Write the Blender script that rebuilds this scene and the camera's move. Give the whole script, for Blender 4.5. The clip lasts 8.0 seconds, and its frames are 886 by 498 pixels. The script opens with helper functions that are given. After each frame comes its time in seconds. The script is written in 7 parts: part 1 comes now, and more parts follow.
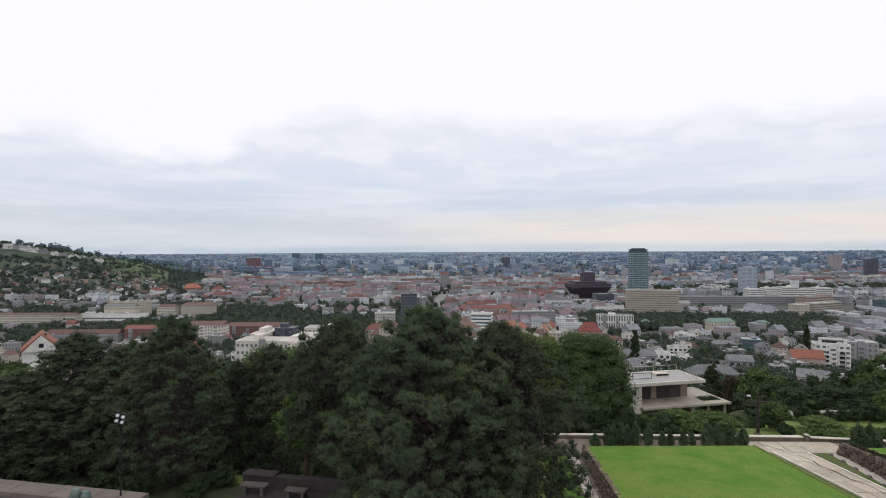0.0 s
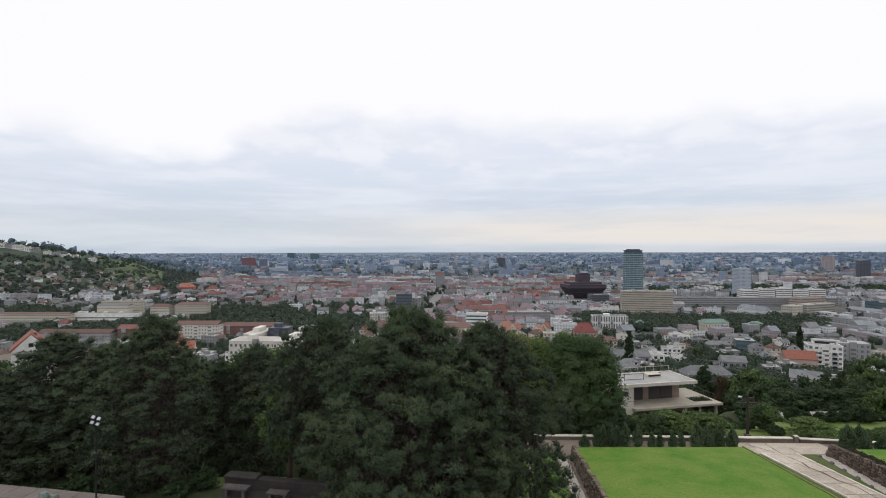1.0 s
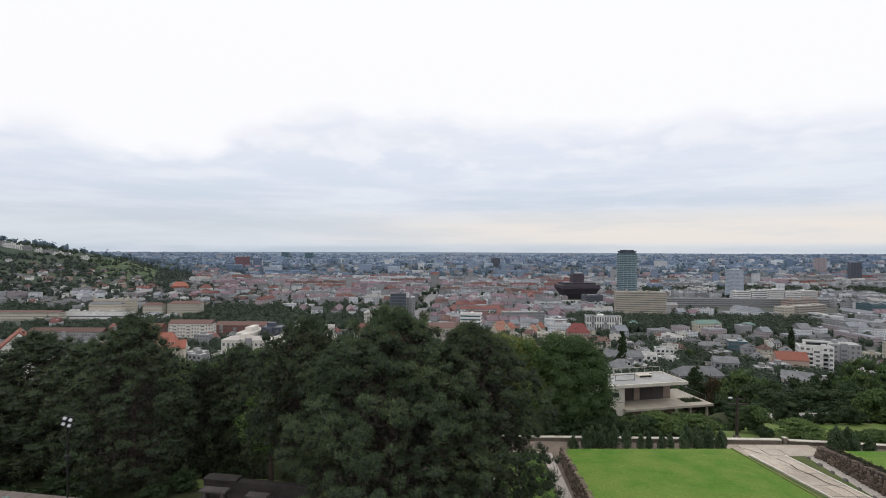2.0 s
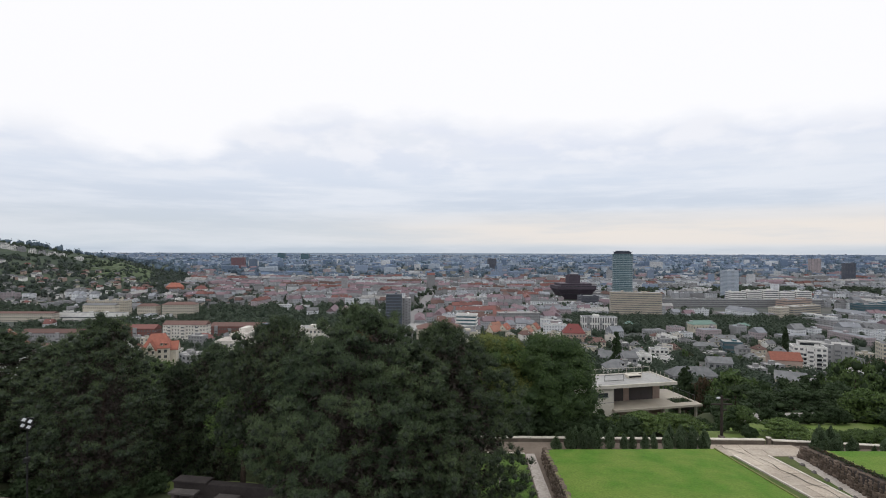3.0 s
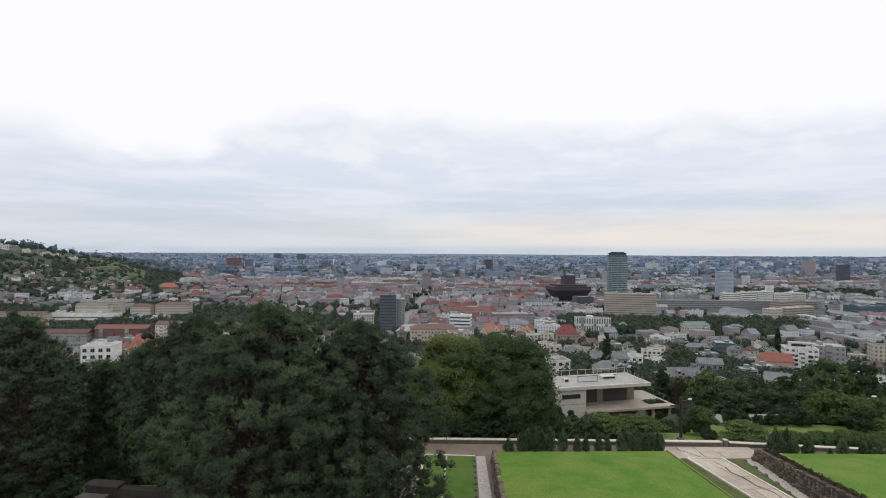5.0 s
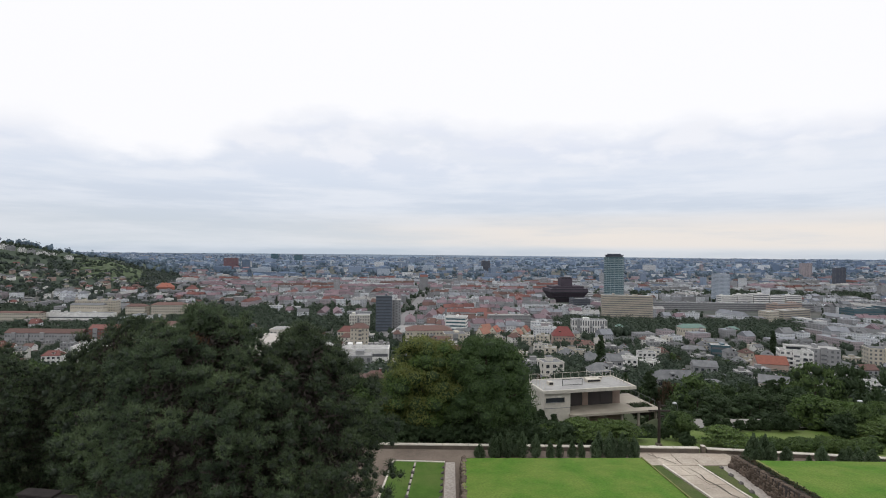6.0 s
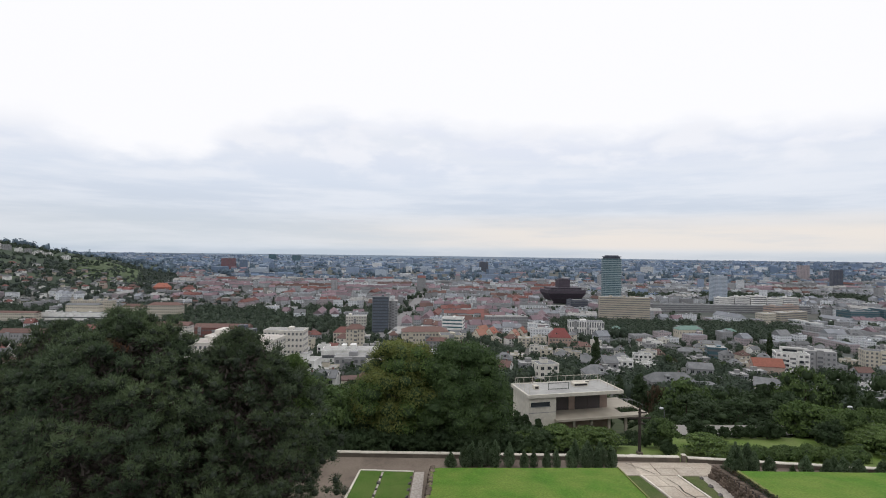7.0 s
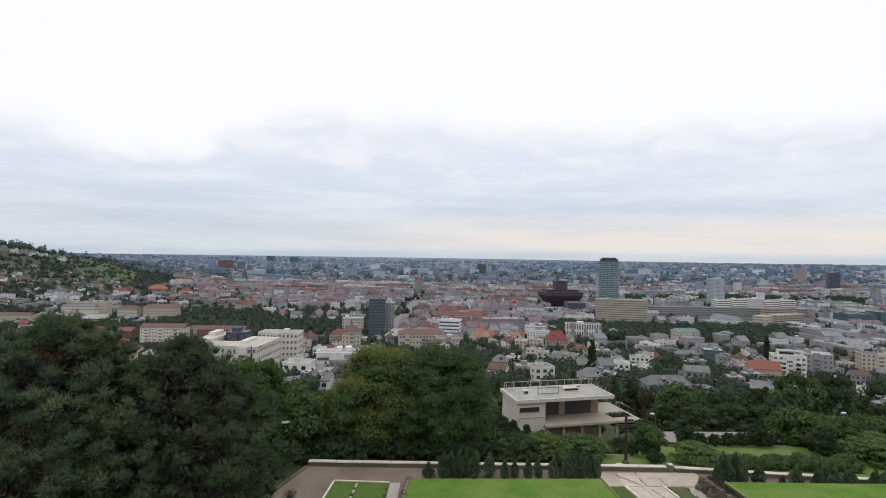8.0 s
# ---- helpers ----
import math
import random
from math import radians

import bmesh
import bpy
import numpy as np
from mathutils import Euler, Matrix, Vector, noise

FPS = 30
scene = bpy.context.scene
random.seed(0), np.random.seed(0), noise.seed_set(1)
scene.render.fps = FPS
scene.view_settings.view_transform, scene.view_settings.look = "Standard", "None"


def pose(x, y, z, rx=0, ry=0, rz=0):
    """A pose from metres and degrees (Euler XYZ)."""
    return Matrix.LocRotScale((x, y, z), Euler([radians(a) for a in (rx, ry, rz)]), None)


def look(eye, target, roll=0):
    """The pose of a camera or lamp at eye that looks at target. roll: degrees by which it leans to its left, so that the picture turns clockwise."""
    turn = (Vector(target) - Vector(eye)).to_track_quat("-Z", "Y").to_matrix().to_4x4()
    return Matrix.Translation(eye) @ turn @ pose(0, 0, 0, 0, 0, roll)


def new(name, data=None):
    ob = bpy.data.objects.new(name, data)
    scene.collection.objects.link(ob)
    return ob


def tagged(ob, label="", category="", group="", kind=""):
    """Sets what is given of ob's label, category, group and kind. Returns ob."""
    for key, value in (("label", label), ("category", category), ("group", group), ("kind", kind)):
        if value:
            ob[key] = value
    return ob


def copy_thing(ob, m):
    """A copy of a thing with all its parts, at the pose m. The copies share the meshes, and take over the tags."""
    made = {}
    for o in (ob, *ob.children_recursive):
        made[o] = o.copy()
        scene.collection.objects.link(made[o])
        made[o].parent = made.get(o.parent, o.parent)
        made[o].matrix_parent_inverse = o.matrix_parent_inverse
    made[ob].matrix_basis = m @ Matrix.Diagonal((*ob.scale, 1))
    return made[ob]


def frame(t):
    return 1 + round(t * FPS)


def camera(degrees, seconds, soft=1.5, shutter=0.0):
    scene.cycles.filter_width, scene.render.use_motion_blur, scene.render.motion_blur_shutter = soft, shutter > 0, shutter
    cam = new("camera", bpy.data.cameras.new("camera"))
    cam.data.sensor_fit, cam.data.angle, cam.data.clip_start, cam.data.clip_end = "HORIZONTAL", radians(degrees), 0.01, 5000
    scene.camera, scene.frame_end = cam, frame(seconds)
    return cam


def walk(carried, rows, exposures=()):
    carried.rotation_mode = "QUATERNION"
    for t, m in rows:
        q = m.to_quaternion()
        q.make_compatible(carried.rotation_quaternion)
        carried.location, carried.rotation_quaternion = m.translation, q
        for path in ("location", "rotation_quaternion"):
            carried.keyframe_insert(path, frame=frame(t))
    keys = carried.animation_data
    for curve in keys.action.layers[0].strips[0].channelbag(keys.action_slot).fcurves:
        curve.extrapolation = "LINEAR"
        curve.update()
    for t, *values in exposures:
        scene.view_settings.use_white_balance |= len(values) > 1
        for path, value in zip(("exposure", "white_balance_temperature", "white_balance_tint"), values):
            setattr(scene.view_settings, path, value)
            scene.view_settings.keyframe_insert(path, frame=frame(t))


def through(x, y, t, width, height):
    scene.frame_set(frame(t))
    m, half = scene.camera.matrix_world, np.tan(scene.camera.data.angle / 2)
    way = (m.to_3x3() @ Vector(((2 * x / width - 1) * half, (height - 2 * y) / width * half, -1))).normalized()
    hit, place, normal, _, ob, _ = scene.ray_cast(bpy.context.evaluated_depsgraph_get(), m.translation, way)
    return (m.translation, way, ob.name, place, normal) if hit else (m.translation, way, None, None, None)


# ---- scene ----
cam = camera(82.6, 8.0, soft=1.0)

PATH = [
    (0, (0.274, -0.999, 14.299), (0.25, 1.001, 14.296), -0.3),
    (0.5, (0.536, -0.857, 14.277), (0.52, 1.143, 14.273), -0.1),
    (1, (0.755, -0.711, 14.257), (0.748, 1.289, 14.255), -0.1),
    (1.5, (0.941, -0.496, 14.241), (0.945, 1.504, 14.238), 0.1),
    (3, (2.288, -0.064, 14.104), (2.315, 1.936, 14.105), 0.2),
    (3.5, (3.066, 0.068, 14.049), (3.099, 2.068, 14.052), 0.3),
    (4, (3.842, 0.15, 14.012), (3.879, 2.15, 14.016), 0.3),
    (4.5, (4.759, 0.313, 13.979), (4.796, 2.313, 13.982), 0.3),
    (6, (7.686, 1.537, 13.876), (7.733, 3.536, 13.885), 0.6),
    (6.5, (8.752, 2.188, 13.887), (8.802, 4.187, 13.898), 0.7),
    (7, (9.644, 2.881, 13.878), (9.697, 4.88, 13.891), 0.8),
    (7.5, (10.523, 3.652, 13.862), (10.577, 5.651, 13.88), 0.9),
    (8, (11.008, 4.044, 13.908), (11.068, 6.043, 13.929), 0.9),
]
walk(cam, [(t, look(eye, target, roll)) for t, eye, target, roll in PATH])

# ---- world, sun, exposure ----
scene.view_settings.exposure = 0.0
world = bpy.data.worlds.new("overcast_sky")
scene.world = world
world.use_nodes = True
wt = world.node_tree
wt.nodes.clear()


def wnode(kind, **kw):
    n = wt.nodes.new(kind)
    for k, v in kw.items():
        n.inputs[k].default_value = v
    return n


def wmath(op, a, b=None, c=None):
    n = wt.nodes.new("ShaderNodeMath")
    n.operation = op
    for i, v in enumerate((a, b, c)):
        if v is None:
            continue
        if isinstance(v, (int, float)):
            n.inputs[i].default_value = v
        else:
            wt.links.new(v, n.inputs[i])
    return n.outputs[0]


def wmix(f, a, b):
    n = wt.nodes.new("ShaderNodeMix")
    n.data_type = "RGBA"
    for i, v in ((0, f), (6, a), (7, b)):
        if isinstance(v, (int, float)):
            n.inputs[i].default_value = v
        elif isinstance(v, tuple):
            n.inputs[i].default_value = (*v, 1)
        else:
            wt.links.new(v, n.inputs[i])
    return n.outputs[2]


SUN_ELEV, SUN_ROT = radians(48), radians(200)
sky = wt.nodes.new("ShaderNodeTexSky")
sky.sky_type = "NISHITA"
sky.sun_disc = False
sky.sun_elevation, sky.sun_rotation = SUN_ELEV, SUN_ROT
tc = wt.nodes.new("ShaderNodeTexCoord")
sep = wt.nodes.new("ShaderNodeSeparateXYZ")
wt.links.new(tc.outputs["Generated"], sep.inputs[0])
elev = sep.outputs[2]
stretch = wt.nodes.new("ShaderNodeMapping")
stretch.inputs["Scale"].default_value = (1, 1, 2.4)
wt.links.new(tc.outputs["Generated"], stretch.inputs[0])
n_big = wnode("ShaderNodeTexNoise", Scale=4.2, Detail=9.0, Roughness=0.55)
wt.links.new(stretch.outputs[0], n_big.inputs["Vector"])
n_puff = wnode("ShaderNodeTexNoise", Scale=11.0, Detail=6.0, Roughness=0.5)
wt.links.new(stretch.outputs[0], n_puff.inputs["Vector"])
streak = wt.nodes.new("ShaderNodeMapping")
streak.inputs["Scale"].default_value = (1, 1, 9)
wt.links.new(tc.outputs["Generated"], streak.inputs[0])
n_fine = wnode("ShaderNodeTexNoise", Scale=3.2, Detail=8.0, Roughness=0.58)
wt.links.new(streak.outputs[0], n_fine.inputs["Vector"])


def wramp(f, stops, smoothly=False):
    n = wt.nodes.new("ShaderNodeValToRGB")
    wt.links.new(f, n.inputs[0])
    if smoothly:
        n.color_ramp.interpolation = "EASE"
    while len(n.color_ramp.elements) < len(stops):
        n.color_ramp.elements.new(0.5)
    for el, (p, c) in zip(n.color_ramp.elements, stops):
        el.position, el.color = p, (*(c if isinstance(c, tuple) else (c, c, c)), 1)
    return n.outputs[0]


def wspan(f, lo, hi, out0=0.0, out1=1.0):
    n = wt.nodes.new("ShaderNodeMapRange")
    n.interpolation_type = "SMOOTHSTEP"
    wt.links.new(f, n.inputs[0])
    for i, v in ((1, lo), (2, hi), (3, out0), (4, out1)):
        n.inputs[i].default_value = v
    return n.outputs[0]


# the cloud deck: bluish grey layers low down, a billowing upper rim, glaring white above it
turn = wmath("MULTIPLY_ADD", sep.outputs[0], 0.5, 0.5)
rim = wramp(turn, ((0.0, 0.2), (0.18, 0.185), (0.25, 0.176), (0.295, 0.178), (0.33, 0.21), (0.36, 0.242), (0.41, 0.256), (0.46, 0.246), (0.5, 0.25), (0.555, 0.228), (0.66, 0.222), (0.73, 0.23), (0.8, 0.214), (1.0, 0.21)), True)
rim = wmath("ADD", rim, wmath("MULTIPLY_ADD", n_big.outputs[0], 0.06, -0.03))
rim = wmath("ADD", rim, wmath("MULTIPLY_ADD", n_puff.outputs[0], 0.07, -0.035))
top = wspan(wmath("SUBTRACT", elev, rim), -0.028, 0.022)
cold = wramp(elev, ((0.0, (0.52, 0.60, 0.70)), (0.01, (0.61, 0.68, 0.76)), (0.05, (0.60, 0.665, 0.755)), (0.09, (0.64, 0.70, 0.805)), (0.13, (0.70, 0.76, 0.87)), (0.2, (0.79, 0.825, 0.925)), (0.27, (0.83, 0.86, 0.95))))
pale = wmix(wspan(n_fine.outputs[0], 0.40, 0.68), cold, (0.82, 0.85, 0.92))
low = wmix(wspan(elev, 0.03, 0.12, 0.45, 0.85), cold, pale)
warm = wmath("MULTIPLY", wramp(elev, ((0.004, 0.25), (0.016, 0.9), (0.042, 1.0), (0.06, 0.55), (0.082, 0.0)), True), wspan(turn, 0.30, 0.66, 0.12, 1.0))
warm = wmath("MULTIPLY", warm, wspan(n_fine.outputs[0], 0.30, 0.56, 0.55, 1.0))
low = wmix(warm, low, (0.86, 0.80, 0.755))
low = wmix(wmath("MULTIPLY", wspan(n_puff.outputs[0], 0.46, 0.70), wspan(elev, 0.10, 0.2)), low, (0.90, 0.91, 0.965))
bright = wramp(elev, ((0.2, (0.97, 0.965, 0.99)), (0.46, (0.985, 0.98, 1.0)), (0.8, (1.0, 1.0, 1.0))))
zenith = wspan(elev, 0.45, 0.95, 1.045, 1.42)
lift = wt.nodes.new("ShaderNodeVectorMath")
lift.operation = "SCALE"
wt.links.new(bright, lift.inputs[0])
wt.links.new(zenith, lift.inputs["Scale"])
clouds = wmix(top, low, lift.outputs[0])
skyscale = wt.nodes.new("ShaderNodeVectorMath")
skyscale.operation = "SCALE"
skyscale.inputs["Scale"].default_value = 0.1
wt.links.new(sky.outputs[0], skyscale.inputs[0])
full = wmix(0.95, skyscale.outputs[0], clouds)
bg = wt.nodes.new("ShaderNodeBackground")
wt.links.new(full, bg.inputs[0])
bg.inputs[1].default_value = 1.0
wout = wt.nodes.new("ShaderNodeOutputWorld")
wt.links.new(bg.outputs[0], wout.inputs[0])

sun_data = bpy.data.lights.new("sun", "SUN")
sun_data.energy, sun_data.angle, sun_data.color = 0.25, radians(25), (1.0, 0.96, 0.9)
sun = new("sun", sun_data)
sun.matrix_world = look((0, 0, 400), (0 + 60, 160, 230))

# ---- materials ----
MATS = {}


def mat(name, a, b=None, scale=3.0, rough=0.8, bump=0.0, bscale=None, metal=0.0, island=0.0, obj=0.0, fine=0.25, spec=0.3, c=None, cscale=0.15):
    """A surface of two mottled tones, fine grain over it, large stains of a third tone, relief and piece-to-piece variation."""
    if name in MATS:
        return MATS[name]
    m = bpy.data.materials.new(name)
    m.use_nodes = True
    t = m.node_tree
    p = t.nodes["Principled BSDF"]
    p.inputs["Roughness"].default_value = rough
    p.inputs["Metallic"].default_value = metal
    p.inputs["Specular IOR Level"].default_value = spec
    b = b or tuple(v * 0.72 for v in a)
    geo = t.nodes.new("ShaderNodeNewGeometry")
    pos = geo.outputs["Position"]

    def noise_at(s, d=4.0):
        n = t.nodes.new("ShaderNodeTexNoise")
        n.inputs["Scale"].default_value = s
        n.inputs["Detail"].default_value = d
        t.links.new(pos, n.inputs["Vector"])
        return n.outputs[0]

    def mixc(f, x, y):
        n = t.nodes.new("ShaderNodeMix")
        n.data_type = "RGBA"
        t.links.new(f, n.inputs[0])
        for i, v in ((6, x), (7, y)):
            if isinstance(v, tuple):
                n.inputs[i].default_value = (*v, 1)
            else:
                t.links.new(v, n.inputs[i])
        return n.outputs[2]

    def sharpen(f, k):
        n = t.nodes.new("ShaderNodeMapRange")
        n.inputs[1].default_value, n.inputs[2].default_value = 0.5 - k, 0.5 + k
        t.links.new(f, n.inputs[0])
        return n.outputs[0]

    col = mixc(sharpen(noise_at(scale), 0.22), a, b)
    if c:
        col = mixc(sharpen(noise_at(cscale, 3.0), 0.12), col, c)
    hsv = t.nodes.new("ShaderNodeHueSaturation")
    t.links.new(col, hsv.inputs["Color"])
    grain = noise_at(scale * 6, 2.0)
    val = t.nodes.new("ShaderNodeMath")
    val.operation = "MULTIPLY_ADD"
    t.links.new(grain, val.inputs[0])
    val.inputs[1].default_value, val.inputs[2].default_value = fine * 2, 1 - fine
    out = val.outputs[0]
    for src, amt in ((geo.outputs["Random Per Island"], island), (None, obj)):
        if amt:
            if src is None:
                src = t.nodes.new("ShaderNodeObjectInfo").outputs["Random"]
            k = t.nodes.new("ShaderNodeMath")
            k.operation = "MULTIPLY_ADD"
            t.links.new(src, k.inputs[0])
            k.inputs[1].default_value, k.inputs[2].default_value = 2 * amt, 1 - amt
            mul = t.nodes.new("ShaderNodeMath")
            mul.operation = "MULTIPLY"
            t.links.new(out, mul.inputs[0])
            t.links.new(k.outputs[0], mul.inputs[1])
            out = mul.outputs[0]
    t.links.new(out, hsv.inputs["Value"])
    t.links.new(hsv.outputs[0], p.inputs["Base Color"])
    if bump:
        bn = t.nodes.new("ShaderNodeBump")
        bn.inputs["Strength"].default_value = bump
        bn.inputs["Distance"].default_value = 0.05
        t.links.new(noise_at(bscale or scale * 4), bn.inputs["Height"])
        t.links.new(bn.outputs[0], p.inputs["Normal"])
    MATS[name] = m
    return m


def facade(name, wall, glass, bay=3.0, storey=3.1, gap=0.52, rough=0.6):
    """Far facade: rows of dark windows in a plain wall, at real bay and storey sizes."""
    m = mat(name, wall, tuple(v * 0.85 for v in wall), scale=0.08, rough=rough, island=0.16)
    t = m.node_tree
    p = t.nodes["Principled BSDF"]
    src = p.inputs["Base Color"].links[0].from_socket
    geo = t.nodes.new("ShaderNodeNewGeometry")
    s = t.nodes.new("ShaderNodeSeparateXYZ")
    t.links.new(geo.outputs["Position"], s.inputs[0])

    def op(kind, x, y):
        n = t.nodes.new("ShaderNodeMath")
        n.operation = kind
        for i, v in ((0, x), (1, y)):
            if isinstance(v, (int, float)):
                n.inputs[i].default_value = v
            else:
                t.links.new(v, n.inputs[i])
        return n.outputs[0]

    u = op("FRACT", op("DIVIDE", op("ADD", s.outputs[0], s.outputs[1]), bay), 0)
    v = op("FRACT", op("DIVIDE", s.outputs[2], storey), 0)
    ns = t.nodes.new("ShaderNodeSeparateXYZ")
    t.links.new(geo.outputs["True Normal"], ns.inputs[0])
    upright = op("LESS_THAN", op("ABSOLUTE", ns.outputs[2], 0), 0.5)
    win = op("MULTIPLY", op("MULTIPLY", op("GREATER_THAN", u, gap), op("GREATER_THAN", v, 0.5)), upright)
    win = op("MULTIPLY", win, 0.75)
    mx = t.nodes.new("ShaderNodeMix")
    mx.data_type = "RGBA"
    t.links.new(win, mx.inputs[0])
    t.links.new(src, mx.inputs[6])
    mx.inputs[7].default_value = (*glass, 1)
    t.links.new(mx.outputs[2], p.inputs["Base Color"])
    return m


# town ground cooled a little: some haze is in this colour
M_GROUND = mat("city_ground", (0.07, 0.077, 0.078), (0.046, 0.06, 0.046), scale=0.05, rough=0.95, c=(0.11, 0.105, 0.1), cscale=0.012)
# the plain's blue-grey is distance haze painted into the colour
M_FAR = mat("hazed_far_plain", (0.19, 0.245, 0.315), (0.16, 0.212, 0.28), scale=0.006, rough=1.0, c=(0.17, 0.2, 0.24), cscale=0.002, spec=0.0)
M_SCRUB = mat("wooded_slope_ground", (0.035, 0.046, 0.024), (0.055, 0.064, 0.034), scale=0.4, rough=1.0, spec=0.1)
# hill ground lifted and blued to carry haze in its colour
M_HILL = mat("hazed_hill_ground", (0.048, 0.064, 0.05), (0.04, 0.053, 0.044), scale=0.03, rough=1.0, spec=0.1, c=(0.07, 0.09, 0.062), cscale=0.008)
M_TURF = mat("park_turf", (0.095, 0.15, 0.03), (0.115, 0.175, 0.038), scale=1.2, rough=0.9, bump=0.5, bscale=30, c=(0.14, 0.18, 0.06), cscale=0.35, spec=0.15)
M_LAWN = mat("mown_lawn", (0.098, 0.198, 0.030), (0.072, 0.156, 0.023), scale=1.6, rough=0.9, bump=0.6, bscale=40, c=(0.138, 0.205, 0.043), cscale=0.5, spec=0.1, fine=0.45)
M_BEDTURF = mat("bed_turf", (0.082, 0.155, 0.030), (0.06, 0.12, 0.023), scale=1.8, rough=0.9, bump=0.6, bscale=40, c=(0.10, 0.15, 0.04), cscale=0.6, spec=0.1, fine=0.45)
M_WEEDY = mat("weedy_turf", (0.075, 0.115, 0.032), (0.05, 0.085, 0.024), scale=2.5, rough=0.95, bump=0.6, bscale=30, c=(0.10, 0.115, 0.05), cscale=0.7, spec=0.1, fine=0.45)
M_DRYGRASS = mat("dry_lawn_edge", (0.20, 0.20, 0.085), (0.13, 0.165, 0.04), scale=5, rough=0.95)
M_PLAZA = mat("worn_paving", (0.155, 0.122, 0.10), (0.108, 0.086, 0.071), scale=2.2, rough=0.9, bump=0.3, bscale=14, c=(0.195, 0.158, 0.13), cscale=0.3, fine=0.4)
M_SLAB = mat("pale_slab", (0.49, 0.43, 0.36), (0.37, 0.32, 0.27), scale=1.3, rough=0.85, bump=0.2, bscale=16, obj=0.12, c=(0.37, 0.315, 0.26), cscale=0.5, fine=0.4)
M_KERB = mat("limestone_kerb", (0.66, 0.62, 0.55), (0.52, 0.48, 0.42), scale=2.0, rough=0.8, bump=0.15, obj=0.1)
M_CAP = mat("parapet_cap", (0.56, 0.52, 0.46), (0.42, 0.39, 0.34), scale=1.4, rough=0.75, bump=0.1, obj=0.08)
M_PARAPET = mat("parapet_stone", (0.145, 0.12, 0.098), (0.095, 0.08, 0.066), scale=1.2, rough=0.9, bump=0.3, obj=0.15)
M_STONE = mat("rubble_stone", (0.15, 0.115, 0.092), (0.085, 0.066, 0.054), scale=5, rough=0.92, bump=0.5, obj=0.35)
M_GRAVEL = mat("pale_gravel", (0.50, 0.45, 0.41), (0.30, 0.27, 0.245), scale=7, rough=0.95, bump=0.6, bscale=30)
M_CRACK = mat("joint_soil", (0.055, 0.05, 0.042), (0.03, 0.03, 0.022), scale=4, rough=1.0)
M_GRAVESTONE = mat("grave_stone", (0.10, 0.095, 0.09), (0.06, 0.055, 0.05), scale=6, rough=0.7, bump=0.3, obj=0.3)
M_TRAVERTINE = mat("terrace_stone", (0.17, 0.142, 0.128), (0.118, 0.1, 0.09), scale=1.5, rough=0.85, bump=0.2, obj=0.08)
# bench and seating-wall stone darkened to carry the pines' shade
M_BENCHSTONE = mat("bench_stone", (0.11, 0.098, 0.094), (0.075, 0.068, 0.066), scale=3, rough=0.85)
M_DARKWALL = mat("dark_terrace_wall", (0.055, 0.047, 0.046), (0.035, 0.03, 0.03), scale=2, rough=0.9, bump=0.3)
M_BRONZE = mat("verdigris_bronze", (0.17, 0.22, 0.20), (0.09, 0.12, 0.11), scale=6, rough=0.55, metal=0.4)
M_BARK = mat("bark", (0.07, 0.05, 0.038), (0.04, 0.03, 0.024), scale=6, rough=0.95, bump=0.8, bscale=20)
M_WOODPOST = mat("dark_timber", (0.045, 0.035, 0.03), (0.025, 0.02, 0.018), scale=4, rough=0.85)
M_STEEL = mat("grey_steel", (0.22, 0.23, 0.24), (0.16, 0.165, 0.17), scale=4, rough=0.45, metal=0.7)
M_LAMPWHITE = mat("lamp_head_white", (0.5, 0.51, 0.54), (0.4, 0.41, 0.43), scale=4, rough=0.35)
M_DARKSTEEL = mat("black_steel", (0.02, 0.02, 0.022), (0.03, 0.03, 0.03), scale=5, rough=0.5, metal=0.3)


def leafmat(name, a, b, island=0.18, obj=0.15, scale=0.6, through=0.3):
    """Foliage: mottled leaf colour, some light passing through the blades."""
    m = mat(name, a, b, scale=scale, rough=0.65, island=island, obj=obj, fine=0.15, spec=0.2)
    t = m.node_tree
    p = t.nodes["Principled BSDF"]
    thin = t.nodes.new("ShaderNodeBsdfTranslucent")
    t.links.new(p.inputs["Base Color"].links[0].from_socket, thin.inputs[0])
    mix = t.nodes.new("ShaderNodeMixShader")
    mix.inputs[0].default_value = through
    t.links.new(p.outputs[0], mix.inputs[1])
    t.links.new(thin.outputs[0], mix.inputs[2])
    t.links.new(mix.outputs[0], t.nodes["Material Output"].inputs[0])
    return m


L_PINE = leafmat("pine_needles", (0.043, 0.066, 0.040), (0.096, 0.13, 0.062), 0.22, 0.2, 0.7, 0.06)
# two darker needle tones that put shade into the puffs and crown
L_PINECORE = leafmat("shaded_puff_core", (0.026, 0.035, 0.025), (0.035, 0.045, 0.03), 0.1, 0.0, 1.5, 0.03)
L_PINEDEEP = leafmat("shaded_inner_needles", (0.042, 0.036, 0.031), (0.052, 0.041, 0.036), 0.2, 0.0, 1.5, 0.05)
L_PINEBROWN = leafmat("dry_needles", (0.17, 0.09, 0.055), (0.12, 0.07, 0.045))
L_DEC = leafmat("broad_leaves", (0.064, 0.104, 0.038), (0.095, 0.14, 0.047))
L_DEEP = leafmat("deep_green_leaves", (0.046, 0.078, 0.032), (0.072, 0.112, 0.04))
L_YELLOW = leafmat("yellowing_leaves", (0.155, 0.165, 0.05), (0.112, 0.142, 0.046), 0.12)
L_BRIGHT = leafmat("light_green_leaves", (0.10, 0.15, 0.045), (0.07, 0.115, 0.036))
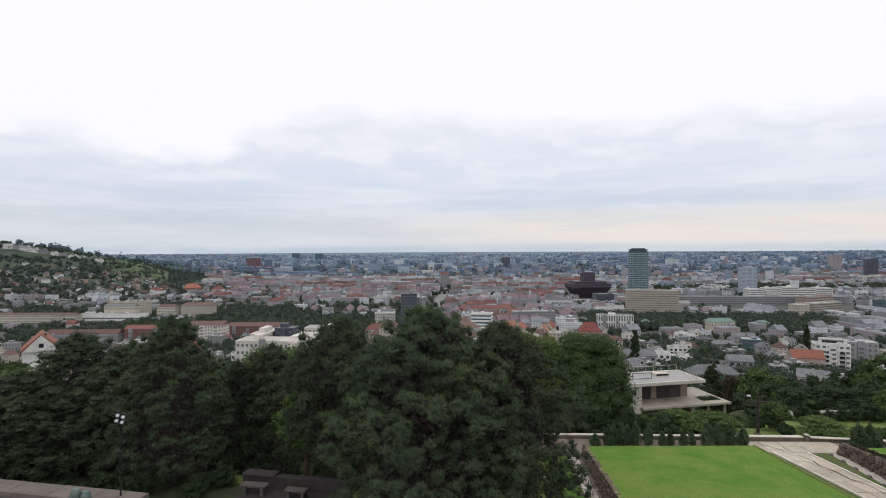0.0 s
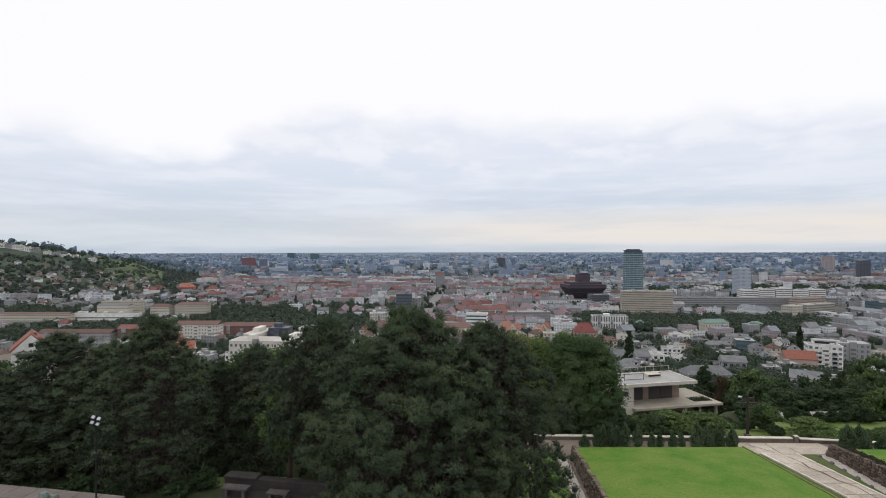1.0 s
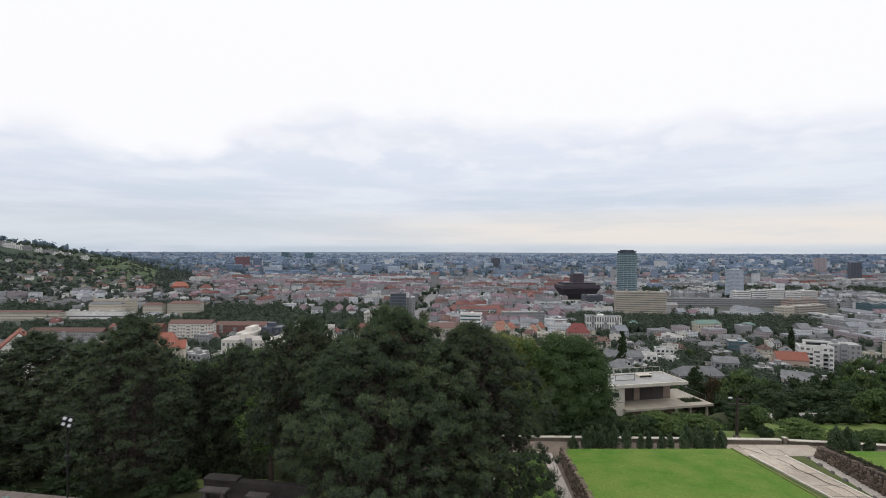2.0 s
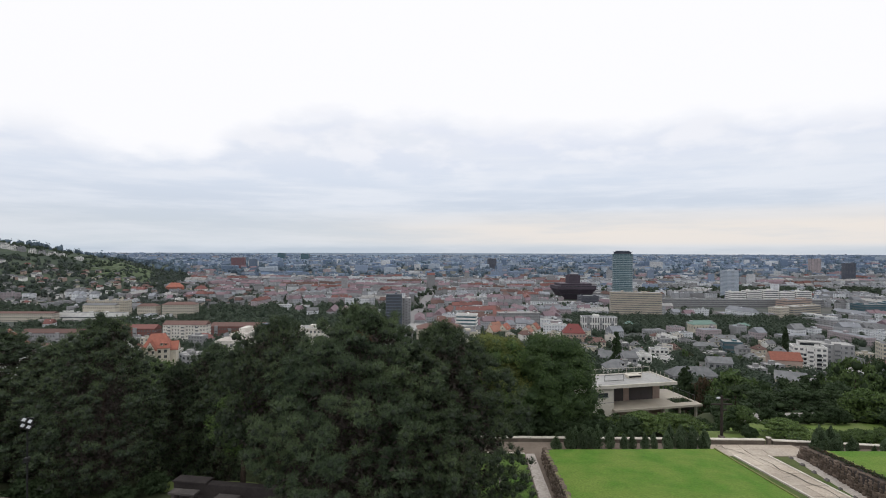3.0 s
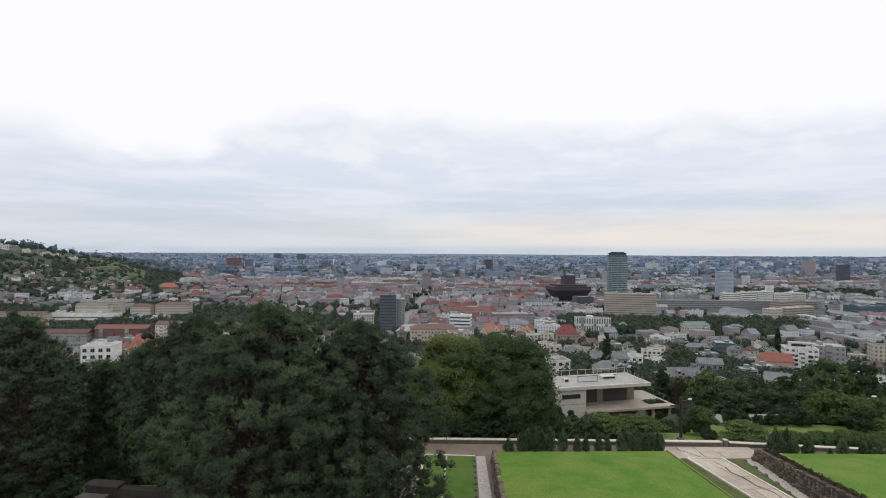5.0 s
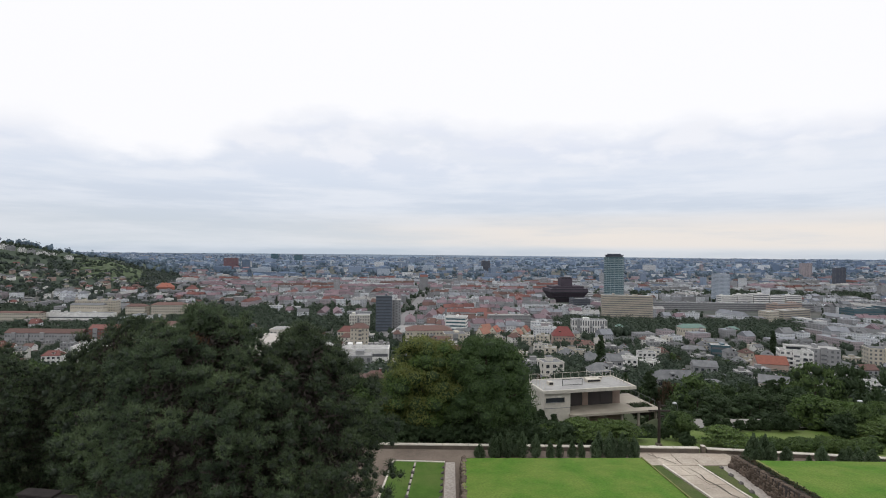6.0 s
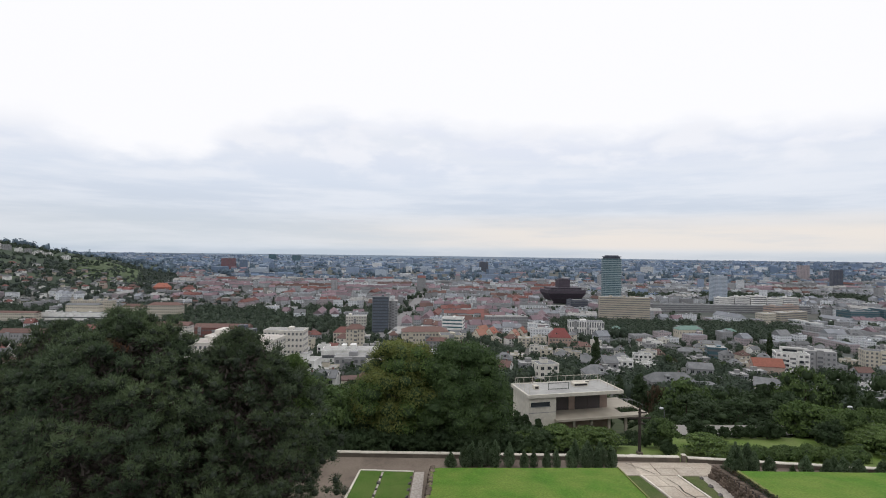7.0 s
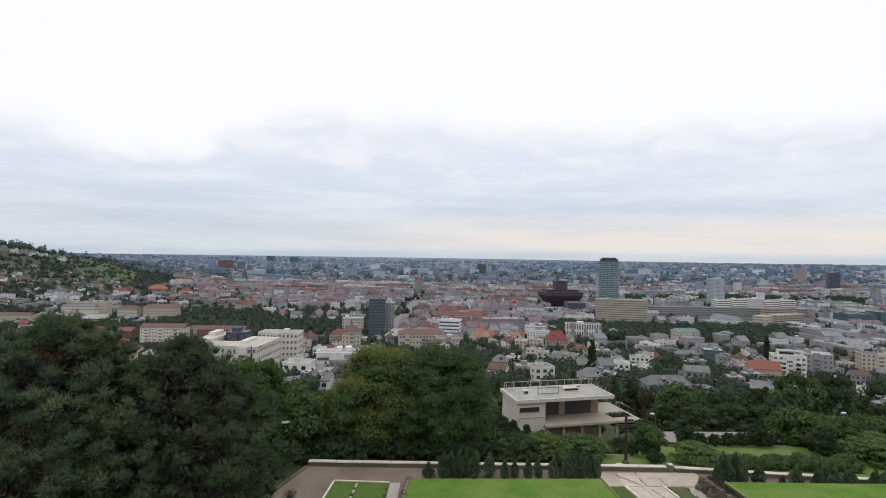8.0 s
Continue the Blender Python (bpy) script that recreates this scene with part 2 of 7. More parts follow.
# own colour of dark foliage, and the painted shade inside crowns
L_DARK = leafmat("dark_leaves_and_core_shade", (0.032, 0.053, 0.025), (0.045, 0.07, 0.03))
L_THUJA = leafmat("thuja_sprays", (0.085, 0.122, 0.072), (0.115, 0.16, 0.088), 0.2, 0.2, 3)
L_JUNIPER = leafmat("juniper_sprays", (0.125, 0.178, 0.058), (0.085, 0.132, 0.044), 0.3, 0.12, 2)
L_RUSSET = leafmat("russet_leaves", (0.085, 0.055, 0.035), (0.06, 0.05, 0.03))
# the next three leaf tones have distance haze mixed in as blue
L_FARTREE = leafmat("hazed_foliage", (0.037, 0.055, 0.041), (0.066, 0.09, 0.06), 0.22, 0.0, 0.1)
L_DIMWOOD = leafmat("hazed_woodland", (0.105, 0.148, 0.192), (0.125, 0.172, 0.218), 0.3, 0.0, 0.01)
L_HILL = leafmat("hazed_hill_foliage", (0.054, 0.071, 0.065), (0.076, 0.096, 0.082), 0.4, 0.0, 0.02)

W_WHITE = mat("white_render", (0.72, 0.715, 0.70), (0.52, 0.515, 0.5), scale=0.25, rough=0.8, island=0.08, obj=0.06)
W_VILLA = mat("villa_render", (0.55, 0.525, 0.475), (0.46, 0.435, 0.39), scale=0.35, rough=0.85, bump=0.05, c=(0.5, 0.47, 0.41), cscale=0.12)
W_OFFWHITE = mat("offwhite_render", (0.61, 0.585, 0.54), (0.52, 0.495, 0.455), scale=0.25, rough=0.85, island=0.06, obj=0.06)
# glass colour lifted to include the overcast sky's reflection
G_PANEL = mat("reflection_toned_panel", (0.085, 0.075, 0.08), (0.065, 0.058, 0.062), scale=0.4, rough=0.35, spec=0.5, fine=0.05)
R_BEIGE = mat("beige_roofing", (0.47, 0.43, 0.40), (0.37, 0.34, 0.315), scale=0.2, rough=0.85, obj=0.1)
W_CREAM = mat("cream_render", (0.50, 0.46, 0.385), (0.41, 0.38, 0.32), scale=0.25, rough=0.85, island=0.1, obj=0.08)
# grey render nudged bluer to hold a little of the town's haze
W_GREY = mat("grey_render", (0.29, 0.292, 0.30), (0.215, 0.217, 0.225), scale=0.25, rough=0.85, island=0.12, obj=0.1)
W_PINK = mat("pinkish_render", (0.38, 0.29, 0.25), (0.31, 0.24, 0.21), scale=0.25, rough=0.85, island=0.1, obj=0.1)
W_BRICK = mat("red_brickwork", (0.2, 0.098, 0.085), (0.15, 0.078, 0.07), scale=0.5, rough=0.9, island=0.1)
W_BEIGE = mat("beige_concrete", (0.40, 0.36, 0.30), (0.33, 0.30, 0.255), scale=0.1, rough=0.85)
R_ORANGE = mat("orange_tiles", (0.31, 0.118, 0.085), (0.23, 0.092, 0.07), scale=0.8, rough=0.85, bump=0.3, island=0.1, obj=0.15)
R_RED = mat("red_tiles", (0.20, 0.088, 0.078), (0.145, 0.07, 0.064), scale=0.8, rough=0.85, bump=0.3, island=0.2, obj=0.2)
R_DEEPRED = mat("deep_red_tiles", (0.21, 0.062, 0.058), (0.155, 0.052, 0.05), scale=0.8, rough=0.8, bump=0.3)
R_SALMON = mat("salmon_tiles", (0.34, 0.17, 0.125), (0.26, 0.135, 0.105), scale=0.8, rough=0.85, bump=0.3, obj=0.15)
R_BROWN = mat("brown_tiles", (0.145, 0.085, 0.075), (0.10, 0.065, 0.058), scale=0.8, rough=0.85, island=0.2, obj=0.2)
# grey and pale roofing cooled slightly, with haze in the base colour
R_GREY = mat("grey_roofing", (0.172, 0.176, 0.184), (0.108, 0.112, 0.118), scale=0.4, rough=0.85, island=0.2, obj=0.2)
R_LIGHT = mat("pale_flat_roof", (0.365, 0.36, 0.35), (0.245, 0.243, 0.24), scale=0.3, rough=0.85, island=0.15, obj=0.12)
R_GREEN = mat("copper_green_roof", (0.15, 0.235, 0.205), (0.12, 0.19, 0.165), scale=0.3, rough=0.7)
G_GLASS = mat("window_glass", (0.035, 0.04, 0.048), (0.025, 0.03, 0.035), scale=0.3, rough=0.12, spec=0.6, obj=0.4, fine=0.05)
G_FAR = mat("distant_window_glass", (0.085, 0.09, 0.10), (0.12, 0.125, 0.135), scale=0.35, rough=0.3, spec=0.5, fine=0.1)
G_DUSK = mat("grey_tower_glass", (0.06, 0.072, 0.09), (0.045, 0.055, 0.07), scale=0.2, rough=0.3, spec=0.4, fine=0.1)
G_BLUE = mat("blue_curtain_glass", (0.07, 0.125, 0.15), (0.05, 0.10, 0.125), scale=0.05, rough=0.2, spec=0.6, fine=0.05)
G_TEAL = mat("teal_curtain_glass", (0.07, 0.125, 0.148), (0.056, 0.105, 0.127), scale=0.05, rough=0.25, spec=0.6, fine=0.05)
M_BAND = mat("spandrel_band", (0.27, 0.335, 0.365), (0.225, 0.285, 0.31), scale=0.1, rough=0.5)
M_RUST = mat("rust_brown_steel", (0.07, 0.057, 0.074), (0.054, 0.044, 0.058), scale=0.1, rough=0.7)
W_SLATE = mat("slate_cladding", (0.115, 0.132, 0.162), (0.088, 0.102, 0.128), scale=0.3, rough=0.6)
M_DARKT = mat("dark_tower_cladding", (0.068, 0.077, 0.105), (0.054, 0.062, 0.086), scale=0.1, rough=0.5)
M_REDT = mat("red_tower_cladding", (0.18, 0.10, 0.115), (0.14, 0.082, 0.097), scale=0.1, rough=0.7)
# haze is painted into these far walls and roofs, bluest farthest out
F_WHITE = facade("hazed_pale_facade", (0.61, 0.63, 0.66), (0.13, 0.15, 0.18))
F_BEIGE = facade("hazed_beige_facade", (0.37, 0.382, 0.405), (0.12, 0.13, 0.15))
F_PALE = facade("hazed_pale_grey_facade", (0.37, 0.425, 0.50), (0.2, 0.245, 0.31))
F_TAN = facade("hazed_tan_facade", (0.28, 0.282, 0.292), (0.11, 0.118, 0.137))
F_PINK = facade("hazed_pinkish_facade", (0.35, 0.305, 0.32), (0.12, 0.12, 0.14))
F_BLUE = facade("hazed_bluegrey_facade", (0.225, 0.285, 0.385), (0.125, 0.17, 0.24))
F_DIM = facade("hazed_dim_facade", (0.13, 0.18, 0.265), (0.095, 0.14, 0.205))
FR_RED = mat("hazed_red_roofs", (0.205, 0.142, 0.158), (0.15, 0.115, 0.133), scale=0.05, rough=0.9, island=0.25)
FR_GREY = mat("hazed_grey_roofs", (0.235, 0.247, 0.27), (0.165, 0.175, 0.196), scale=0.05, rough=0.9, island=0.3)
FR_BLUE = mat("hazed_dim_roofs", (0.13, 0.175, 0.255), (0.095, 0.135, 0.2), scale=0.02, rough=0.9, island=0.3)


# ---- mesh helpers ----
class Shape:
    """Collects boxes, roofs and tubes into one mesh with several materials."""

    def __init__(self):
        self.v, self.f, self.m, self.mats = [], [], [], []

    def slot(self, material):
        if material not in self.mats:
            self.mats.append(material)
        return self.mats.index(material)

    def add(self, verts, faces, material, at=None):
        n, s = len(self.v), self.slot(material)
        if at is not None:
            verts = [tuple(at @ Vector(p)) for p in verts]
        self.v += verts
        for q in faces:
            self.f.append(tuple(i + n for i in q))
            self.m.append(s)

    def box(self, x0, x1, y0, y1, z0, z1, material, at=None, taper=0.0):
        k = taper
        self.add([(x0, y0, z0), (x1, y0, z0), (x1, y1, z0), (x0, y1, z0), (x0 + k, y0 + k, z1), (x1 - k, y0 + k, z1), (x1 - k, y1 - k, z1), (x0 + k, y1 - k, z1)],
                 [(0, 3, 2, 1), (4, 5, 6, 7), (0, 1, 5, 4), (1, 2, 6, 5), (2, 3, 7, 6), (3, 0, 4, 7)], material, at)

    def bevel_box(self, x0, x1, y0, y1, z0, z1, b, material, at=None):
        """A box whose upper edges are chamfered by b."""
        self.add([(x0, y0, z0), (x1, y0, z0), (x1, y1, z0), (x0, y1, z0), (x0, y0, z1 - b), (x1, y0, z1 - b), (x1, y1, z1 - b), (x0, y1, z1 - b),
                  (x0 + b, y0 + b, z1), (x1 - b, y0 + b, z1), (x1 - b, y1 - b, z1), (x0 + b, y1 - b, z1)],
                 [(0, 3, 2, 1), (8, 9, 10, 11), (0, 1, 5, 4), (1, 2, 6, 5), (2, 3, 7, 6), (3, 0, 4, 7), (4, 5, 9, 8), (5, 6, 10, 9), (6, 7, 11, 10), (7, 4, 8, 11)], material, at)

    def hip(self, x0, x1, y0, y1, z, h, ridge, material, at=None, th=0.25):
        """A roof with a ridge along x; ridge: how far its ends stand in from the gables (0: gable roof)."""
        ym = (y0 + y1) / 2
        self.add([(x0, y0, z), (x1, y0, z), (x1, y1, z), (x0, y1, z), (x0, y0, z + th), (x1, y0, z + th), (x1, y1, z + th), (x0, y1, z + th), (x0 + ridge, ym, z + h), (x1 - ridge, ym, z + h)],
                 [(0, 3, 2, 1), (0, 1, 5, 4), (1, 2, 6, 5), (2, 3, 7, 6), (3, 0, 4, 7), (4, 5, 9, 8), (5, 6, 9), (6, 7, 8, 9), (7, 4, 8)], material, at)

    def tube(self, p, q, r0, r1, material, sides=8, at=None):
        p, q = Vector(p), Vector(q)
        turn = (q - p).to_track_quat("Z", "Y").to_matrix()
        ring = [turn @ Vector((math.cos(i * math.tau / sides), math.sin(i * math.tau / sides), 0)) for i in range(sides)]
        vs = [tuple(p + r * r0) for r in ring] + [tuple(q + r * r1) for r in ring]
        fs = [(i, (i + 1) % sides, sides + (i + 1) % sides, sides + i) for i in range(sides)]
        fs += [tuple(reversed(range(sides))), tuple(range(sides, 2 * sides))]
        self.add(vs, fs, material, at)

    def prism(self, pts, z0, z1, material, at=None):
        n = len(pts)
        self.add([(x, y, z0) for x, y in pts] + [(x, y, z1) for x, y in pts],
                 [tuple(reversed(range(n))), tuple(range(n, 2 * n))] + [(i, (i + 1) % n, n + (i + 1) % n, n + i) for i in range(n)], material, at)

    def mesh(self, name):
        me = bpy.data.meshes.new(name)
        me.from_pydata(self.v, [], self.f)
        for m in self.mats:
            me.materials.append(m)
        me.polygons.foreach_set("material_index", self.m)
        me.update()
        return me


def part(name, data, parent, label="", m=None, kind=""):
    """Links a mesh (or a Shape) as one object under a thing or a part."""
    if isinstance(data, Shape):
        data = data.mesh(name)
    ob = new(name, data)
    ob.parent = parent
    if m is not None:
        ob.matrix_basis = m
    return tagged(ob, label, kind=kind)


def thing(name, m, label, category, group="", kind=""):
    ob = new(name)
    ob.empty_display_size = 0.2
    ob.matrix_basis = m
    return tagged(ob, label, category, group, kind)


def mesh_np(name, verts, faces, material, index=None):
    me = bpy.data.meshes.new(name)
    n, k = faces.shape
    me.vertices.add(len(verts))
    me.vertices.foreach_set("co", np.ascontiguousarray(verts, dtype=np.float32).ravel())
    me.loops.add(n * k)
    me.loops.foreach_set("vertex_index", np.ascontiguousarray(faces, dtype=np.int32).ravel())
    me.polygons.add(n)
    me.polygons.foreach_set("loop_start", np.arange(0, n * k, k, dtype=np.int32))
    for m in material if isinstance(material, (list, tuple)) else [material]:
        me.materials.append(m)
    if index is not None:
        me.polygons.foreach_set("material_index", np.ascontiguousarray(index, dtype=np.int32))
    me.update(calc_edges=True)
    me.validate()
    return me


def leaves(rng, at, out, size, narrow=0.55, tilt=0.8):
    """One leaf-shaped facet at each point, facing roughly along out."""
    n = len(at)
    nrm = out + rng.normal(0, tilt, (n, 3))
    nrm /= np.linalg.norm(nrm, axis=1, keepdims=True) + 1e-9
    a = np.cross(nrm, rng.normal(0, 1, (n, 3)))
    a /= np.linalg.norm(a, axis=1, keepdims=True) + 1e-9
    b = np.cross(nrm, a)
    s = size * rng.uniform(0.65, 1.35, (n, 1))
    v = np.stack((at - a * s, at + b * s * narrow, at + a * s, at - b * s * narrow), axis=1)
    return v.reshape(-1, 3), np.arange(4 * n).reshape(-1, 4)


def on_sphere(rng, n):
    v = rng.normal(0, 1, (n, 3))
    return v / np.linalg.norm(v, axis=1, keepdims=True)


# ---- the lie of the land ----
KNOT_D = np.array([0, 38.9, 40.5, 47, 51, 54.5, 58, 65, 72, 100, 150, 250, 400, 600, 900, 1500, 2000])
KNOT_Z = np.array([-0.9, -0.9, -1.35, -1.95, -2.75, -3.2, -5.4, -9, -12.5, -19, -29, -48, -69, -86, -97, -99, -99])
HILL_A = np.array([-1.6, -0.879, -0.74, -0.62, -0.55, -0.49, -0.42, -0.3])
HILL_H = np.array([150, 123, 90, 61, 29, 10, 3, 0])


def smooth(t):
    t = np.clip(t, 0, 1)
    return t * t * (3 - 2 * t)


def land(x, y):
    """Height of the ground: the memorial terrace, the slope below it, the town in the plain, the vineyard hill, the far plain."""
    x, y = np.asarray(x, float), np.asarray(y, float)
    far = np.hypot(x, y)
    near = np.clip(y + 0.035 * np.clip(x - 3, -40, 26), 0, None)
    w = smooth((far - 60) / 120)
    d = near * (1 - w) + far * w
    z = np.interp(d, KNOT_D, KNOT_Z)
    big = 2000 * np.exp(np.clip(far - 2000, 0, 3000) * (math.log(15) / 2900))
    z = np.where(far > 2000, 14 - far * (113 / big + 0.0043 * (1 - 2000 / big)), z)
    a = x / np.maximum(y, 1)
    rise = np.interp(a, HILL_A, HILL_H) * smooth((y - 930) / 800) * (1 - smooth((y - 1800) / 1000))
    z = z + np.where(y > 0, rise, 0)
    # the hollow in front of the villa
    z = z - 2.6 * smooth((y - 43.5) / 6) * smooth((x - 10) / 5) * (1 - smooth((x - 26.5) / 5)) * (1 - smooth((y - 66) / 8))
    # the upper terrace with the pine grove
    up = smooth((-2.5 - x) / 5.0) * smooth((31 - y) / 6.0)
    return z + 3.3 * np.where(y > -200, up, 0)


def ground_at(x, y):
    return float(land(x, y))

# ---- ground sheet ----
def build_ground():
    radii = [0.0] + list(np.arange(1.5, 66, 1.0))
    while radii[-1] < 4900:
        radii.append(radii[-1] * 1.042 + 0.3)
    radii[-1] = 4940.0
    radii = np.array(radii)
    ang = np.linspace(0, math.tau, 289)[:-1]
    rr, aa = np.meshgrid(radii, ang, indexing="ij")
    x, y = rr * np.sin(aa) + 6, rr * np.cos(aa)
    z = land(x, y)
    n = len(ang)
    i, j = np.meshgrid(np.arange(len(radii) - 1), np.arange(n), indexing="ij")
    f = np.stack((i * n + j, i * n + (j + 1) % n, (i + 1) * n + (j + 1) % n, (i + 1) * n + j), -1).reshape(-1, 4)[:, ::-1]
    cx, cy = x[:-1].ravel() + 0.5, y[:-1].ravel() + 0.5
    far = np.hypot(cx, cy)
    hill = np.interp(cx / np.maximum(cy, 1), HILL_A, HILL_H) * smooth((cy - 930) / 800) * (1 - smooth((cy - 1800) / 1000))
    idx = np.where(far > 2600, 1, 0)
    idx = np.where(far < 190, 2, idx)
    idx = np.where((hill > 9) & (cy > 0), 4, idx)
    idx = np.where((far < 78) & (cy > 20) & (cy < 47.2) & ((cx > 24.5) | (cx > 3) & (cy < 39)), 3, idx)
    idx = np.where((cx > -11) & (cx < -4.5) & (cy > 24.5) & (cy < 31), 3, idx)
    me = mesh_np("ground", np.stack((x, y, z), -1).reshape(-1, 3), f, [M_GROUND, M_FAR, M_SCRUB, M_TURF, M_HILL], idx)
    me.polygons.foreach_set("use_smooth", [True] * len(me.polygons))
    tagged(new("ground", me), "hillside falling to a built-up plain", "ground", kind="structure")


build_ground()

# ---- the memorial terrace ----
PLAZA_Z = -0.8


def lawn_z(y):
    return 0.085 * (35.45 - y)


def build_terrace():
    s = Shape()
    s.prism([(-0.6, 24), (62, 24), (62, 36.4), (30, 38.05), (27.8, 38.35), (3.0, 39.1), (1.5, 34.4)], -1.4, PLAZA_Z, M_PLAZA)
    pave = tagged(new("pavement", s.mesh("pavement")), "worn brownish paving of the memorial terrace", "pavement", kind="structure")
    edge = Shape()
    edge.bevel_box(-0.09, 0.09, 0, 0.97, -0.1, 0.12, 0.02, M_PARAPET)
    edge = edge.mesh("kerb_stone")
    for (xa, ya), (xb, yb), n in (((1.5, 34.4), (2.95, 39.0), 5), ((-0.55, 24.2), (1.5, 34.4), 10)):
        yaw = -math.degrees(math.atan2(xb - xa, yb - ya))
        for i in range(n):
            part("kerb_stone", edge, pave, "", pose(xa + (xb - xa) * i / n, ya + (yb - ya) * i / n, PLAZA_Z, 0, 0, yaw))
    # left bed of grass with its kerbs
    bed = thing("grass_bed", pose(0, 0, 0), "narrow grass bed with white stone kerb", "grass bed")
    g = Shape()
    g.prism([(3.9, 22), (8.0, 22), (8.75, 36.5), (5.25, 36.75)], PLAZA_Z - 0.05, PLAZA_Z + 0.05, M_BEDTURF)
    part("turf", g, bed, "short green turf")
    for i in range(9):
        y0 = 22 + i * 1.64
        k = Shape()
        m = pose(3.8 + (y0 - 22) * 0.0915, y0, PLAZA_Z, 0, 0, -5.2)
        k.bevel_box(0, 0.13, 0, 1.61, -0.05, 0.1, 0.02, M_KERB, None)
        part("kerb_stone", k, bed, "", m)
    k = Shape()
    k.bevel_box(0, 3.6, 0, 0.12, -0.05, 0.09, 0.02, M_KERB)
    part("kerb_stone", k, bed, "", pose(5.2, 36.78, PLAZA_Z, 0, 0, -4))
    k = Shape()
    k.prism([(8.08, 22), (8.95, 22), (9.5, 36.6), (8.85, 36.6)], PLAZA_Z, PLAZA_Z + 0.03, M_GRAVEL)
    tagged(new("gravel_strip", k.mesh("gravel_strip")), "pale gravel strip along the lawn wall", "gravel", kind="stuff")
    k = Shape()
    k.prism([(5.75, 24), (5.87, 24), (6.81, 36.5), (6.69, 36.5)], PLAZA_Z + 0.052, PLAZA_Z + 0.058, M_GRAVEL)
    tagged(new("gravel_strip", k.mesh("gravel_strip")), "thin pale gravel line under grave markers", "gravel", kind="stuff")
    # the two raised lawns
    for name, pts in (("left", [(8.9, 18), (21.6, 18), (22.1, 35.5), (10.05, 35.42)]), ("right", [(28.2, 18), (61, 18), (61, 34.2), (29.75, 35.0)])):
        top = [(x, y, lawn_z(y) + (0 if name == "left" else -0.02)) for x, y in pts]
        lawn = thing("raised_lawn", pose(0, 0, 0), "raised mown lawn over stone retaining walls", "lawn", "raised lawns")
        nx, ny = 40, 30
        vs, fs = [], []
        rng = random.Random(4)
        a, b, c, d = [Vector(p) for p in top]
        for j in range(ny + 1):
            for i in range(nx + 1):
                u, v = i / nx, j / ny
                p = a.lerp(b, u).lerp(d.lerp(c, u), v)
                crown = 0.16 * (1 - (2 * u - 1) ** 4) * (1 - (2 * v - 1) ** 4)
                p.z += crown + 0.02 * noise.noise((p.x * 0.7, p.y * 0.7, 3))
                vs.append(tuple(p))
        for j in range(ny):
            for i in range(nx):
                k0 = j * (nx + 1) + i
                fs.append((k0, k0 + 1, k0 + nx + 2, k0 + nx + 1))
        ring = [i for i in range(nx + 1)] + [j * (nx + 1) + nx for j in range(1, ny + 1)] + [ny * (nx + 1) + i for i in range(nx - 1, -1, -1)] + [j * (nx + 1) for j in range(ny - 1, 0, -1)]
        base = len(vs)
        for k0 in ring:
            vs.append((vs[k0][0], vs[k0][1], -1.2))
        sh = Shape()
        sh.add(vs, fs, M_LAWN)
        sh.add([vs[k0] for k0 in ring] + vs[base:], [(i, len(ring) + i, len(ring) + (i + 1) % len(ring), (i + 1) % len(ring)) for i in range(len(ring))], M_DARKWALL)
        part("turf", sh, lawn, "even bright green turf")
        # rubble edging along the left side and a dry border on the others
        p0, p1 = Vector(top[0]), Vector(top[3])
        e = Shape()
        e.add([(p0.x - 0.1, p0.y, p0.z + 0.03), (p0.x + 0.06, p0.y, p0.z + 0.06), (p1.x + 0.06, p1.y, p1.z + 0.05), (p1.x - 0.1, p1.y, p1.z + 0.03),
               (p0.x - 0.1, p0.y, p0.z - 0.25), (p1.x - 0.1, p1.y, p1.z - 0.25)], [(0, 1, 2, 3), (4, 0, 3, 5)], M_DRYGRASS)
        part("border", e, lawn, "dry yellowish turf edge")
        if name == "left":
            q0, q1 = Vector(top[1]), Vector(top[2])
            e = Shape()
            e.box(-0.05, 0.04, 0, (q1 - q0).length, -0.2, 0.07, M_DRYGRASS)
            part("border", e, lawn, "dry yellowish turf edge", Matrix.Translation(q0) @ (q1 - q0).to_track_quat("Y", "Z").to_matrix().to_4x4())
    # path to the gate in the parapet
    path = thing("footpath", pose(0, 0, 0), "pale cracked slab footpath between grass strips", "path", kind="structure")
    rng = random.Random(7)
    left = lambda y: 23.82 + (36.1 - y) * 0.168
    right = lambda y: 26.42 + (36.1 - y) * 0.145
    y = 36.06
    while y > 20:
        step = rng.uniform(1.3, 2.0)
        cut = rng.uniform(0.35, 0.65)
        for u0, u1 in ((0.0, cut), (cut, 1.0)):
            s = Shape()
            x0a, x1a = [left(y - 0.03) + 0.14 + (right(y) - left(y) - 0.28) * u for u in (u0, u1)]
            x0b, x1b = [left(y - step) + 0.14 + (right(y - step) - left(y - step) - 0.28) * u for u in (u0, u1)]
            z = PLAZA_Z + 0.04 + rng.uniform(-0.008, 0.008)
            s.prism([(x0b + 0.02, y - step + 0.03), (x1b - 0.02, y - step + rng.uniform(0.01, 0.06)), (x1a - 0.02, y - 0.01), (x0a + 0.02, y - rng.uniform(0, 0.03))], PLAZA_Z - 0.03, z, M_SLAB)
            part("paving_slab", s, path)
        y -= step
    for fx, w in ((left, 0.0), (right, -0.12)):
        for i in range(10):
            y0 = 36.1 - i * 1.6
            s = Shape()
            s.bevel_box(0, 0.13, -1.57, 0, -0.05, 0.1, 0.02, M_KERB)
